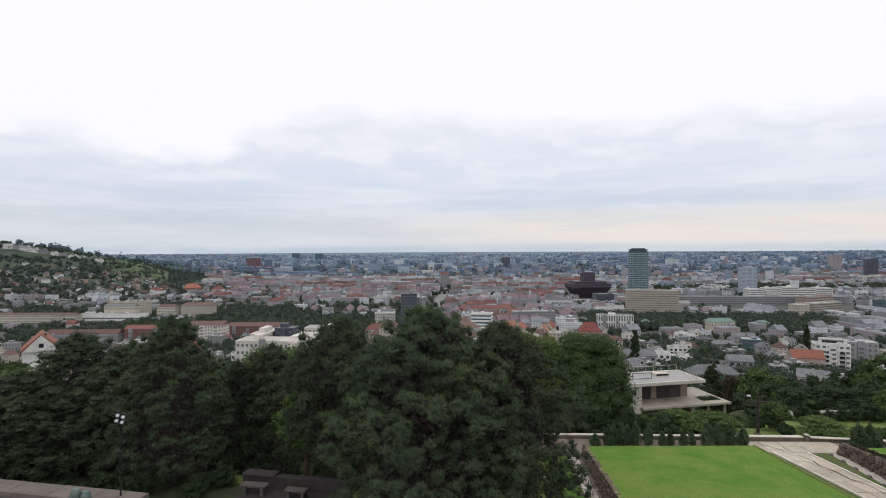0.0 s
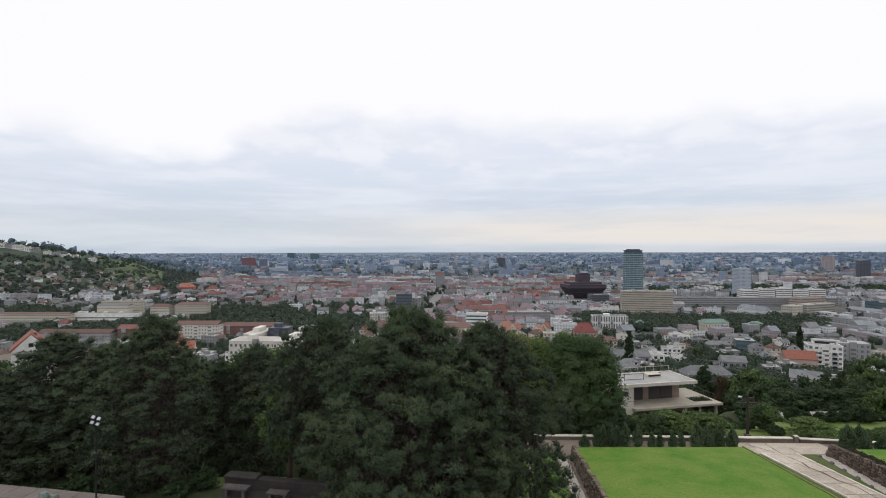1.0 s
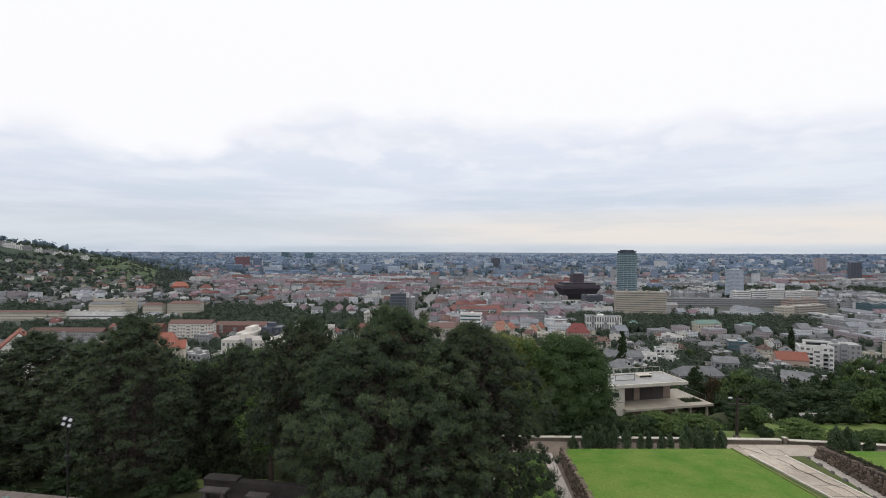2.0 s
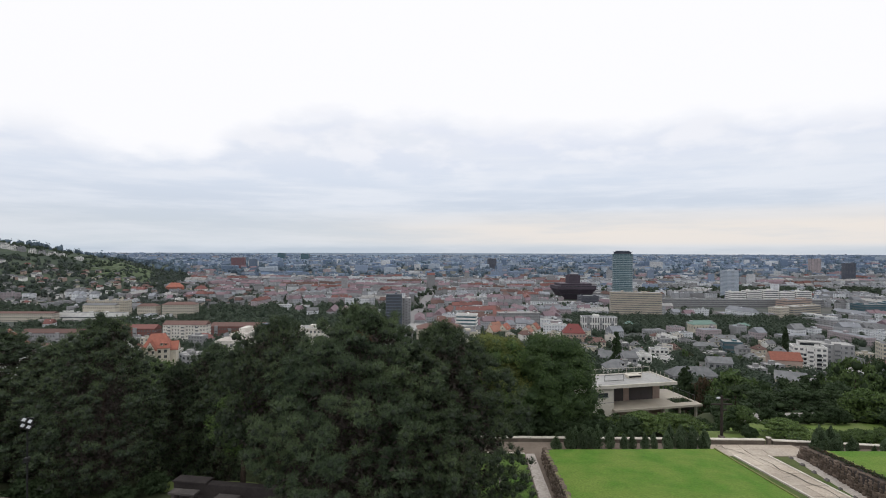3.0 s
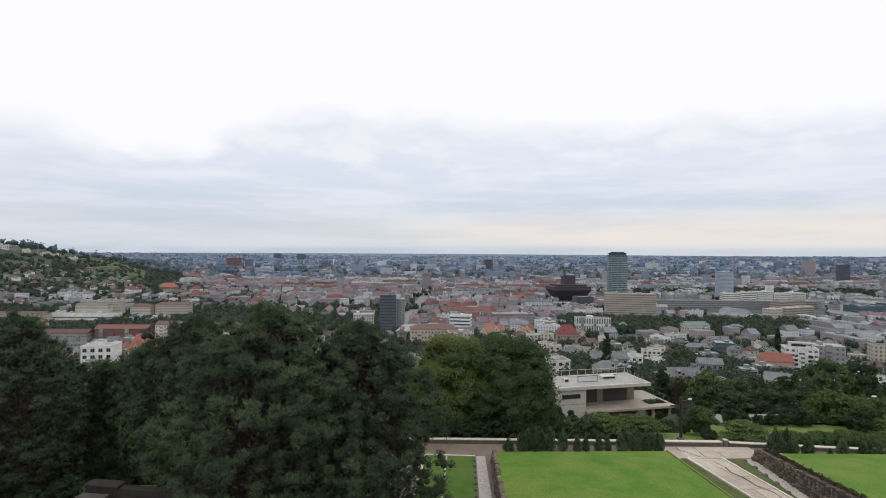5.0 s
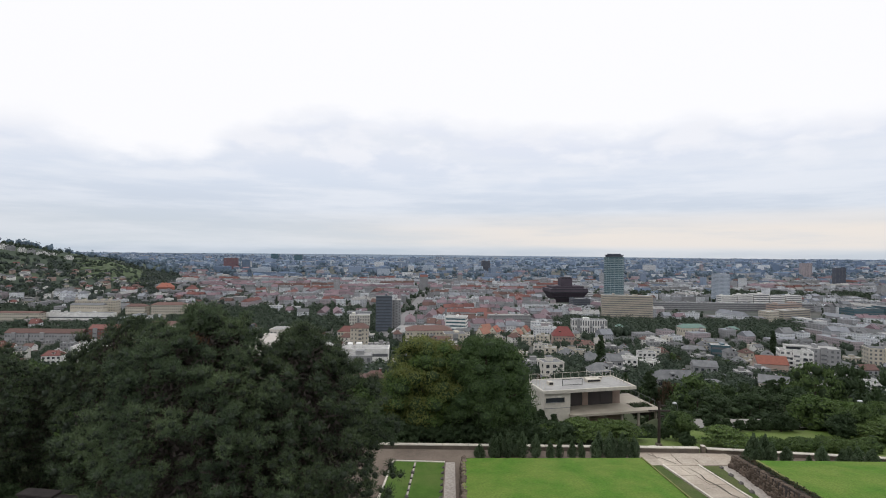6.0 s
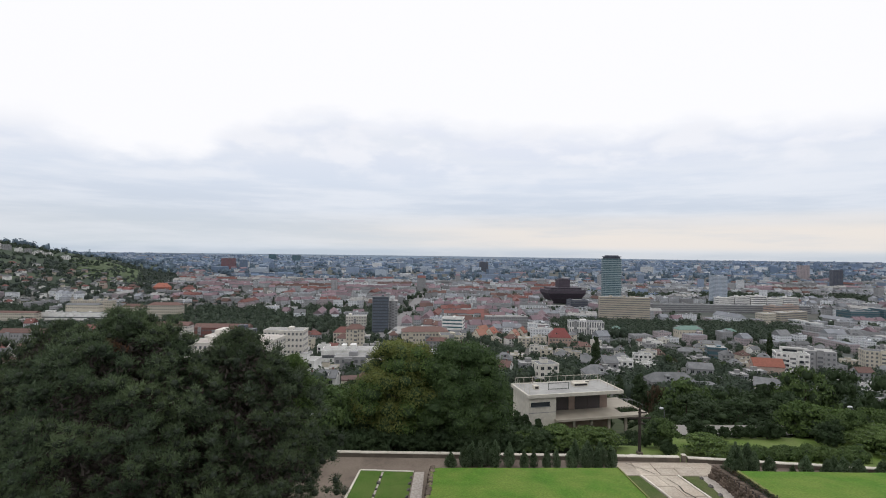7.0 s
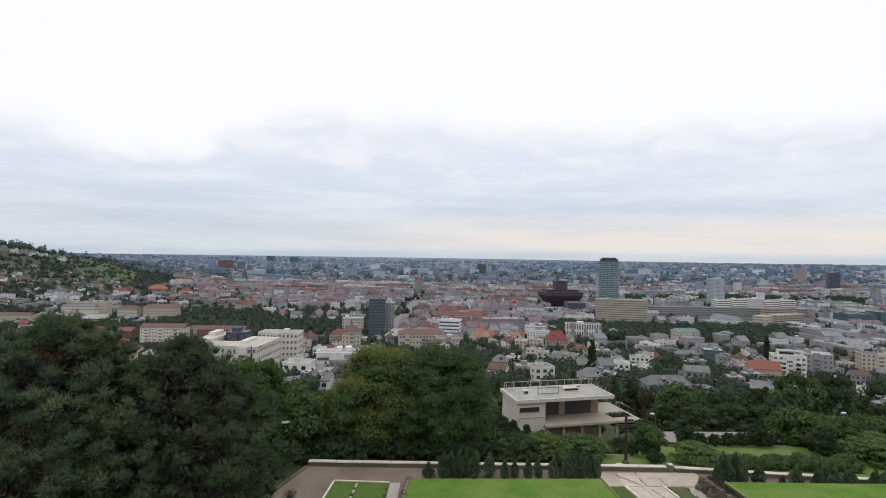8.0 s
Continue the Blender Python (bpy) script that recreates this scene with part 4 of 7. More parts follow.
def plant_near_trees():
    r = random.Random(9)
    # the twin-toned broadleaf group below the parapet
    big = trunk_shape(r, 8.5, 0.3, 12, 4.2).mesh("trunk")
    z = ground_at(11.5, 44)
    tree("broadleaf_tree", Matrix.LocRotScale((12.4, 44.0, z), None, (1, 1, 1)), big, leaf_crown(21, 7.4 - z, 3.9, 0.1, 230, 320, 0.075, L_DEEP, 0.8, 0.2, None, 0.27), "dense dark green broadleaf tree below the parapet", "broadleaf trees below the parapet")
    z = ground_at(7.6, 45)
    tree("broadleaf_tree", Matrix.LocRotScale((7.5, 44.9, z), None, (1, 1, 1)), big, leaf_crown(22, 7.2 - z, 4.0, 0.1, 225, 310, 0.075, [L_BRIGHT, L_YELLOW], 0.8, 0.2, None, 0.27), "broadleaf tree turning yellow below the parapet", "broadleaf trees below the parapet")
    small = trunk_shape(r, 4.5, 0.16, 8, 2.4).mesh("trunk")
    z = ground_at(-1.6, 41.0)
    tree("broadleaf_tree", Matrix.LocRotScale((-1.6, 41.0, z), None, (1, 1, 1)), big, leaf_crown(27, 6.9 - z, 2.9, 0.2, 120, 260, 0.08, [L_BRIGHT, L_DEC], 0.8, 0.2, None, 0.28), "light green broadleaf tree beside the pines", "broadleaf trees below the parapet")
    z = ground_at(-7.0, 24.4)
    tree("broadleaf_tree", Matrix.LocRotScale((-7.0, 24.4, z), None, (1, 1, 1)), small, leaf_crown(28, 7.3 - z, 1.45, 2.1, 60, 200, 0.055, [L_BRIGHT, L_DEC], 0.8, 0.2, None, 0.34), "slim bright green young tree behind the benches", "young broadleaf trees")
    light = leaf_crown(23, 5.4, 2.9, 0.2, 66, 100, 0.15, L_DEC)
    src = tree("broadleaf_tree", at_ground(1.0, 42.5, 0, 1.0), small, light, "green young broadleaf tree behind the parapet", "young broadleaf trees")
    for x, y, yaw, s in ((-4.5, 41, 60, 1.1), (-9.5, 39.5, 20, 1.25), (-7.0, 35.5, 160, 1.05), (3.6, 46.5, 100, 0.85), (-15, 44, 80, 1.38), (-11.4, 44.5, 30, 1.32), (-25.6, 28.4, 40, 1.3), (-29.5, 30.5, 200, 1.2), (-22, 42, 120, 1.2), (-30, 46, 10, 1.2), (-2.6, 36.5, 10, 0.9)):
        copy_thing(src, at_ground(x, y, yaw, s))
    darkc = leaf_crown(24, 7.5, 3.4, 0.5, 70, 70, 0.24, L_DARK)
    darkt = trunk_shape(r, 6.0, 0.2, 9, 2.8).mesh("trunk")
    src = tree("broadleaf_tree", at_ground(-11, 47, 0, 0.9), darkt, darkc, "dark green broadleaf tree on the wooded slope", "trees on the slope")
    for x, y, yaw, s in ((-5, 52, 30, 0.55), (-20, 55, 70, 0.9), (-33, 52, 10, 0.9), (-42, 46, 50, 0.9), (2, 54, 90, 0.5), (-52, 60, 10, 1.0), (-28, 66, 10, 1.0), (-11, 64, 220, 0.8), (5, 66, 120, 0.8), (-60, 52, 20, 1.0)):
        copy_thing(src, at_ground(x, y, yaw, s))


plant_near_trees()


def plant_hedges():
    """Clipped thujas along the lawn ends, spreading junipers and round shrubs beyond the parapet."""
    rng = random.Random(31)
    stub = Shape()
    stub.tube((0, 0, -0.1), (0, 0, 0.5), 0.05, 0.03, M_BARK, 6)
    stub = stub.mesh("trunk")
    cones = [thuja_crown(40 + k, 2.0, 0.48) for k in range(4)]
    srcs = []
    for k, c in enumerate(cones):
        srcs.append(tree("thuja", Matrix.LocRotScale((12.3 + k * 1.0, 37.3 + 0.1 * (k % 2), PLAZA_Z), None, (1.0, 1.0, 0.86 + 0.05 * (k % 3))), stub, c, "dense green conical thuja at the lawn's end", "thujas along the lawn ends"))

    def thujas(x0, x1, step, y_at, lo, hi, broad=1.05, skip=()):
        x = x0
        while x < x1:
            s = rng.uniform(lo, hi)
            if not any(a < x < b for a, b in skip):
                copy_thing(rng.choice(srcs), Matrix.LocRotScale((x, y_at(x) + rng.uniform(-0.14, 0.14), PLAZA_Z - 0.02), Euler((0, 0, rng.uniform(0, 6))), (broad * rng.uniform(0.9, 1.1), broad * rng.uniform(0.9, 1.1), s)))
            x += step * rng.uniform(0.85, 1.2)

    thujas(11.3, 11.6, 1.0, lambda x: 37.35, 0.6, 0.64, 0.95)
    thujas(12.8, 14.6, 1.0, lambda x: 37.8, 0.86, 0.96, 0.95)
    thujas(16.3, 19.0, 0.74, lambda x: 37.3, 0.64, 0.8, 0.74, ((17.4, 17.8),))
    thujas(19.5, 22.3, 0.88, lambda x: 37.1, 0.78, 0.94, 0.95)
    thujas(19.9, 22.0, 0.95, lambda x: 37.8, 0.9, 1.0, 0.95)
    thujas(30.2, 33.2, 0.85, lambda x: 36.7 - 0.1 * (x - 30), 0.62, 0.85, 0.98)
    thujas(30.9, 32.4, 0.75, lambda x: 37.4 - 0.1 * (x - 30), 0.95, 1.1, 1.0)
    thujas(34.9, 47, 1.08, lambda x: 36.6 - 0.14 * (x - 30), 0.66, 0.86, 1.02, ((36.3, 37.1), (39.0, 39.8), (42.6, 43.3)))
    thujas(37.2, 47, 1.2, lambda x: 37.3 - 0.14 * (x - 30), 0.7, 0.84, 1.0)
    copy_thing(srcs[0], Matrix.LocRotScale((34.25, 36.2, PLAZA_Z), None, (0.5, 0.5, 0.42)))
    # spreading junipers with layered sprays
    jun = leaf_crown(50, 1.5, 2.0, 0.35, 95, 70, 0.075, L_JUNIPER, 0.22, 0.3, [0.9, 1.0, 0.95, 0.7, 0.5, 0.3], 0.27)
    src = tree("juniper", at_ground(31.4, 41.6, 0, 1.05), stub, jun, "spreading light green juniper with flat layered sprays", "spreading junipers")
    for x, y, yaw, s, zs in ((20.3, 43.0, 40, 1.15, 1.15), (23.4, 43.6, 90, 1.1, 1.0), (17.4, 42.0, 10, 0.8, 1.0), (45.4, 41.8, 70, 1.15, 1.15), (49.5, 41.0, 200, 1.3, 1.3), (47.5, 43.6, 30, 1.2, 1.2), (54, 42, 20, 1.5, 1.5)):
        copy_thing(src, at_ground(x, y, yaw, s, 0, zs))
    # round shrubs
    ball = leaf_crown(52, 1.15, 0.62, 0.12, 40, 80, 0.06, L_DARK, 0.9, 0.15, None, 0.36)
    src = tree("round_shrub", at_ground(28.2, 41.2, 0, 1.0), stub, ball, "small round dark green shrub on the grass", "round shrubs")
    for x, y, s in ((29.6, 44.4, 0.7), (33.1, 46.4, 1.35), (34.5, 46.6, 0.95), (35.6, 46.3, 0.9), (36.8, 46.3, 1.0), (38.0, 46.4, 1.05), (39.3, 46.2, 1.4), (40.3, 46.4, 1.1), (42.8, 43.8, 1.75), (27.4, 43.6, 0.8)):
        copy_thing(src, at_ground(x, y, s * 90, s))
    loose = leaf_crown(53, 2.6, 1.45, 0.35, 50, 110, 0.09, [L_DEC, L_DARK], 0.85, 0.2)
    src = tree("shrub", at_ground(28.7, 43.4, 0, 0.88), stub, loose, "loose grey-green shrub beside the wooden post", "loose shrubs")
    for x, y, yaw, s in ((44.6, 45.5, 60, 0.95), (24.8, 49.5, 10, 0.95), (47, 46.0, 120, 1.1)):
        copy_thing(src, at_ground(x, y, yaw, s))
    hedge = leaf_crown(56, 0.95, 0.95, 0.05, 36, 70, 0.075, [L_DEC, L_BRIGHT], 0.8, 0.15, None, 0.36)
    src = tree("hedge_shrub", at_ground(34.2, 40.7, 0, 1.0), stub, hedge, "low green hedge shrub behind the parapet", "low hedge behind the parapet")
    for i in range(8):
        copy_thing(src, at_ground(35.0 + i * 0.95, 40.7 - 0.1 * i + rng.uniform(-0.2, 0.2), i * 70, rng.uniform(0.85, 1.1)))
    # dark undergrowth along the foot of the parapet
    under = leaf_crown(55, 1.7, 1.5, 0.1, 40, 52, 0.12, L_DARK, 0.8, 0.2)
    src = tree("shrub", at_ground(4.2, 41.3, 0, 1.0), stub, under, "low dark green undergrowth behind the parapet", "undergrowth behind the parapet")
    for i in range(15):
        copy_thing(src, at_ground(-1.0 + i * 1.35, 41.2 + rng.uniform(-0.2, 1.6), rng.uniform(0, 360), rng.uniform(0.75, 1.1)))
    for x, y, k in ((18.2, 48.5, 1.0), (20.0, 51.5, 1.35), (22.4, 49.5, 0.9), (24.0, 52.0, 1.0), (21.5, 55.0, 1.2), (17.0, 53.0, 1.4), (19.0, 58.0, 1.6), (24.5, 57.5, 0.9), (28.6, 47.3, 0.6), (30.2, 48.3, 0.65), (27.0, 47.4, 0.7), (31.2, 50.5, 0.75), (29.0, 50.5, 0.7), (25.8, 46.2, 0.6), (32.4, 52.6, 0.7), (-15.0, 22.6, 0.5), (-12.0, 23.0, 0.45), (-16.6, 23.4, 0.6), (-11.2, 24.4, 0.5), (-18.2, 22.8, 0.5), (-13.4, 21.4, 0.4), (20.2, 56.5, 1.6), (22.6, 57.2, 1.4), (27.5, 55, 0.7), (26.3, 52.5, 0.8), (18.4, 61, 2.6), (16.5, 57.5, 2.2)):
        copy_thing(src, at_ground(x, y, x * 40, k))
    fir = leaf_crown(57, 5.2, 1.25, 0.1, 60, 60, 0.11, L_DARK, 0.8, 0.15, [1.0, 0.95, 0.75, 0.55, 0.3, 0.06], 0.34)
    src = tree("conifer", at_ground(20.6, 61.5, 0, 1.1), stub, fir, "small dark conifer before the white villa", "small conifers beside the villa")
    for x, y, yaw, s in ((22.4, 60.8, 40, 0.9), (19.0, 63.5, 80, 1.2), (17.0, 66.0, 130, 1.3), (14.5, 63, 200, 1.3), (20.2, 62.4, 10, 1.15), (21.4, 63.2, 70, 1.1), (22.9, 63.0, 150, 1.0), (24.6, 62.2, 20, 0.85)):
        copy_thing(src, at_ground(x, y, yaw, s))
    bright = leaf_crown(54, 3.2, 2.3, 0.2, 70, 80, 0.13, L_BRIGHT, 0.8, 0.2)
    src = tree("shrub", at_ground(43.6, 47.6, 0, 0.95), stub, bright, "bright green bushy shrub beside the park road", "bright shrubs")
    for x, y, yaw, s in ((46.4, 48.5, 50, 0.85), (49.4, 49.5, 110, 0.75), (52.8, 50.5, 70, 0.75), (50.5, 46.0, 10, 0.8), (15.5, 46.2, 10, 0.7), (56.5, 50, 80, 0.9), (55, 45, 30, 0.85), (60, 48, 60, 1.0)):
        copy_thing(src, at_ground(x, y, yaw, s))
    gold = leaf_crown(58, 2.6, 1.5, 0.1, 40, 90, 0.08, [L_YELLOW, L_BRIGHT], 0.9, 0.2)
    tree("shrub", at_ground(27.2, 58.5, 0, 0.95), stub, gold, "yellow-green upright shrub below the villa terrace", "loose shrubs")


plant_hedges()


def plant_slope():
    """Trees between the terrace and the first houses."""
    rng = random.Random(77)
    trunk = trunk_shape(random.Random(3), 6.5, 0.22, 3, 3.0).mesh("trunk")
    kinds = []
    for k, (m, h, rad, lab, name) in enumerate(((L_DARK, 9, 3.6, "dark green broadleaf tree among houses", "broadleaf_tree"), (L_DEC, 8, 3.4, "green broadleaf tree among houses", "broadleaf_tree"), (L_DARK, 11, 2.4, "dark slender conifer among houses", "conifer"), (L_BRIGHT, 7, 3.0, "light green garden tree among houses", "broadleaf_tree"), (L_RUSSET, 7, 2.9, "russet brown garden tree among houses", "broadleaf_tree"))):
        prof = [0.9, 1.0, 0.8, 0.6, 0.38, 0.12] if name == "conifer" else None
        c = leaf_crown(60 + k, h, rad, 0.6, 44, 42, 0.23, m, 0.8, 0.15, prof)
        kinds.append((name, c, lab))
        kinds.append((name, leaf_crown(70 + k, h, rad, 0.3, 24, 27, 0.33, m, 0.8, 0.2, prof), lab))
    made = {}

    def put(k, x, y, s, zs=None):
        k = 2 * k + (1 if y > 135 else 0)
        name, c, lab = kinds[k]
        m = at_ground(x, y, rng.uniform(0, 360), s, 0.2, zs)
        if k not in made:
            made[k] = tree(name, m, trunk, c, lab, "trees on the slope below the terrace")
        else:
            copy_thing(made[k], m)

    # the dark wood below the park road
    for i in range(40):
        y = rng.uniform(71, 124)
        x = y * rng.uniform(0.52, 1.02) + 4
        put(rng.choice((0, 0, 0, 1, 2)), x, y, rng.uniform(0.8, 1.25))
    for i in range(30):
        y = rng.uniform(76, 150)
        a = rng.uniform(-0.95, 0.33)
        if 0.2 < a and y < 84:
            continue
        if abs(y * a - 11 + 0.255 * (y - 4)) < 0.06 * y:
            continue
        put(rng.choice((0, 0, 1, 1, 2, 3)), y * a, y, rng.uniform(0.7, 1.05))
    # tall dark trees closing the park behind its road
    for k, x, y, top, s in ((0, 41.5, 60.5, -2.2, 0.75), (0, 45.0, 59.5, -1.4, 0.8), (2, 47.5, 61.5, -0.6, 1.1), (0, 49.5, 60, -1.8, 0.85), (0, 53.0, 62.5, -1.2, 0.85), (1, 57.0, 65, -0.8, 0.9), (0, 61.5, 65, 0.2, 1.0), (0, 66, 63, 1.6, 1.0), (2, 69, 60, 1.8, 1.2), (0, 73, 62, 2.0, 1.1), (0, 60, 71, -0.5, 1.0), (0, 51, 68, -1.8, 1.0), (0, 44, 67, -2.6, 1.0), (2, 42.5, 80.6, -1.6, 1.0), (4, 44.6, 78.5, -5.2, 0.6), (1, 46, 73, -4.2, 0.95), (0, 34.4, 76, -3.6, 0.8), (0, 44.2, 64, -2.8, 0.8), (0, 76, 58, 2.2, 1.0), (0, 67, 72, 0.8, 1.1), (2, 56, 70, -0.3, 1.0)):
        put(k, x, y, s, (top - ground_at(x, y) + 0.2) / (9, 8, 11, 7, 7)[k])
    put(2, 47.5, 92, 0.95, 1.08)
    put(4, 45.5, 84, 0.9)
    for i in range(60):
        y = rng.uniform(140, 330)
        put(rng.choice((0, 0, 0, 1, 2)), y * rng.uniform(0.1, 1.0), y, rng.uniform(0.6, 1.0))
    for i in range(235):
        y = rng.uniform(136, 430)
        a = rng.uniform(-0.9, 1.0)
        put(rng.choice((0, 0, 0, 1, 1, 2, 2, 3)) if rng.random() > 0.06 else 4, y * a, y, rng.uniform(0.6, 1.2))
    pop = leaf_crown(80, 19, 2.3, 1.0, 60, 60, 0.4, L_DARK, 1.2, 0.1, [0.6, 0.9, 1.0, 0.95, 0.7, 0.25], 0.4)
    p = tree("poplar", at_ground(95, 258, 0, 1.0, 0.3, 1.4), trunk, pop, "tall slender dark poplar among houses", "poplars")
    copy_thing(p, at_ground(331, 470, 30, 1.1, 0.3))


plant_slope()


# ---- buildings ----
WINDOW = Shape()
WINDOW.box(-0.5, 0.5, -0.03, 0.02, 0, 1, W_GREY)
WINDOW.add([(-0.48, -0.034, 0.03), (-0.02, -0.034, 0.03), (-0.02, -0.034, 0.97), (-0.48, -0.034, 0.97), (0.02, -0.034, 0.03), (0.48, -0.034, 0.03), (0.48, -0.034, 0.97), (0.02, -0.034, 0.97)], [(0, 1, 2, 3), (4, 5, 6, 7)], G_GLASS)
WINDOW = WINDOW.mesh("window")


def house(x, y, w, d, floors, yaw, wall, roof, kind, label, name="house", group="houses on the slope", rh=None, windows=True, z=None, storey=3.0, chimney=True):
    """A house whose windows are separate pieces; its front faces the terrace."""
    z = ground_at(x, y) - 0.6 if z is None else z
    ob = thing(name, pose(x, y, z, 0, 0, yaw), label, "house" if name == "house" else "building", group)
    h = floors * storey + 0.8
    s = Shape()
    s.box(-w / 2, w / 2, -d / 2, d / 2, -3, h, wall)
    part("wall", s, ob)
    s = Shape()
    if kind == "flat":
        s.box(-w / 2 - 0.1, w / 2 + 0.1, -d / 2 - 0.1, d / 2 + 0.1, h, h + 0.18, wall)
        for a, b, c, e in ((-w / 2 - 0.1, w / 2 + 0.1, -d / 2 - 0.1, -d / 2 + 0.15), (-w / 2 - 0.1, w / 2 + 0.1, d / 2 - 0.15, d / 2 + 0.1), (-w / 2 - 0.1, -w / 2 + 0.15, -d / 2 + 0.15, d / 2 - 0.15), (w / 2 - 0.15, w / 2 + 0.1, -d / 2 + 0.15, d / 2 - 0.15)):
            s.box(a, b, c, e, h + 0.18, h + 0.55, wall)
        s.add([(-w / 2 + 0.15, -d / 2 + 0.15, h + 0.2), (w / 2 - 0.15, -d / 2 + 0.15, h + 0.2), (w / 2 - 0.15, d / 2 - 0.15, h + 0.2), (-w / 2 + 0.15, d / 2 - 0.15, h + 0.2)], [(0, 1, 2, 3)], roof)
        s.box(-w * 0.2, w * 0.1, -d * 0.1, d * 0.25, h + 0.2, h + 2.3, wall)
        s.box(-w * 0.2 - 0.1, w * 0.1 + 0.1, -d * 0.1 - 0.1, d * 0.25 + 0.1, h + 2.3, h + 2.5, roof)
    else:
        rh = rh or d * 0.42
        s.hip(-w / 2 - 0.4, w / 2 + 0.4, -d / 2 - 0.4, d / 2 + 0.4, h, rh, 0 if kind == "gable" else min(w, d) * 0.42, roof)
        if kind == "gable":
            for e in (-w / 2 - 0.41, w / 2 + 0.41):
                s.add([(e, -d / 2, h + 0.02), (e, d / 2, h + 0.02), (e, 0, h + rh - 0.35)], [(0, 1, 2)], wall)
                s.box(e - 0.01, e + 0.01, -0.5, 0.5, h + rh * 0.2, h + rh * 0.2 + 1.1, G_GLASS)
    r = part("roof", s, ob)
    if kind != "flat" and chimney:
        c = Shape()
        c.box(-0.35, 0.35, -0.3, 0.3, 0, 1.9, W_BRICK)
        c.box(-0.42, 0.42, -0.37, 0.37, 1.9, 2.05, W_GREY)
        part("chimney", c, r, "", pose(w * 0.22, d * 0.1, h + rh * 0.55))
    r2 = random.Random(int(x * 13 + y * 7))
    if windows and r2.random() < 0.65:
        aw, ad, ah = w * r2.uniform(0.35, 0.6), d * r2.uniform(0.5, 0.8), storey * r2.choice((1, 1, 2)) * 0.95 + 0.4
        s = Shape()
        s.box(-aw / 2, aw / 2, -ad / 2, ad / 2, -3, ah, wall)
        s.box(-aw / 2 - 0.15, aw / 2 + 0.15, -ad / 2 - 0.15, ad / 2 + 0.15, ah, ah + 0.25, roof)
        s.box(-aw * 0.35, aw * 0.35, -ad / 2 - 0.04, -ad / 2, ah - 1.9, ah - 0.5, G_GLASS)
        part("annex", s, ob, "lower flat-roofed annex", pose(r2.choice((-1, 1)) * (w / 2 + aw * 0.25), -d * 0.3, 0))
    if windows and kind != "flat" and r2.random() < 0.6:
        s = Shape()
        s.box(-0.9, 0.9, -1.4, 1.4, -0.6, 0.9, wall)
        s.hip(-1.1, 1.1, -1.7, 1.5, 0.9, 0.8, 0.8, roof)
        s.box(-0.6, 0.6, -1.44, -1.4, -0.1, 0.8, G_GLASS)
        part("dormer", s, r, "", pose(r2.uniform(-0.25, 0.25) * w, -d * 0.24, h + rh * 0.42))
    if windows and kind == "flat" and y < 420:
        s = Shape()
        s.box(-w * 0.3, w * 0.3, -d / 2 - 1.3, -d / 2, storey + 0.5, storey + 0.7, wall)
        s.box(-w * 0.3, w * 0.3, -d / 2 - 1.3, -d / 2 - 1.22, storey + 0.7, storey + 1.6, roof)
        part("balcony", s, ob)
    if windows:
        n = max(2, int(w / 3.0))
        if y > 400:
            s = Shape()
            for fl in range(floors):
                for i in range(n):
                    u = (i + 0.5) / n * w - w / 2
                    s.box(u - 0.8, u + 0.8, -d / 2 - 0.04, -d / 2 + 0.02, fl * storey + 1.5, fl * storey + 3.1, G_FAR)
            part("glazing", s, ob, "small dark window panes", kind="stuff")
        for fl in range(0 if y > 400 else floors):
            for i in range(n):
                part("window", WINDOW, ob, "", Matrix.LocRotScale(((i + 0.5) / n * w - w / 2, -d / 2 - 0.03, fl * storey + 1.5), None, (1.7, 1, 1.6)))
            for i in range(max(1, int(d / 4))):
                part("window", WINDOW, ob, "", Matrix.LocRotScale((-w / 2 - 0.03, (i + 0.5) / max(1, int(d / 4)) * d - d / 2, fl * storey + 1.5), Euler((0, 0, radians(-90))), (1.4, 1, 1.5)))
    return ob


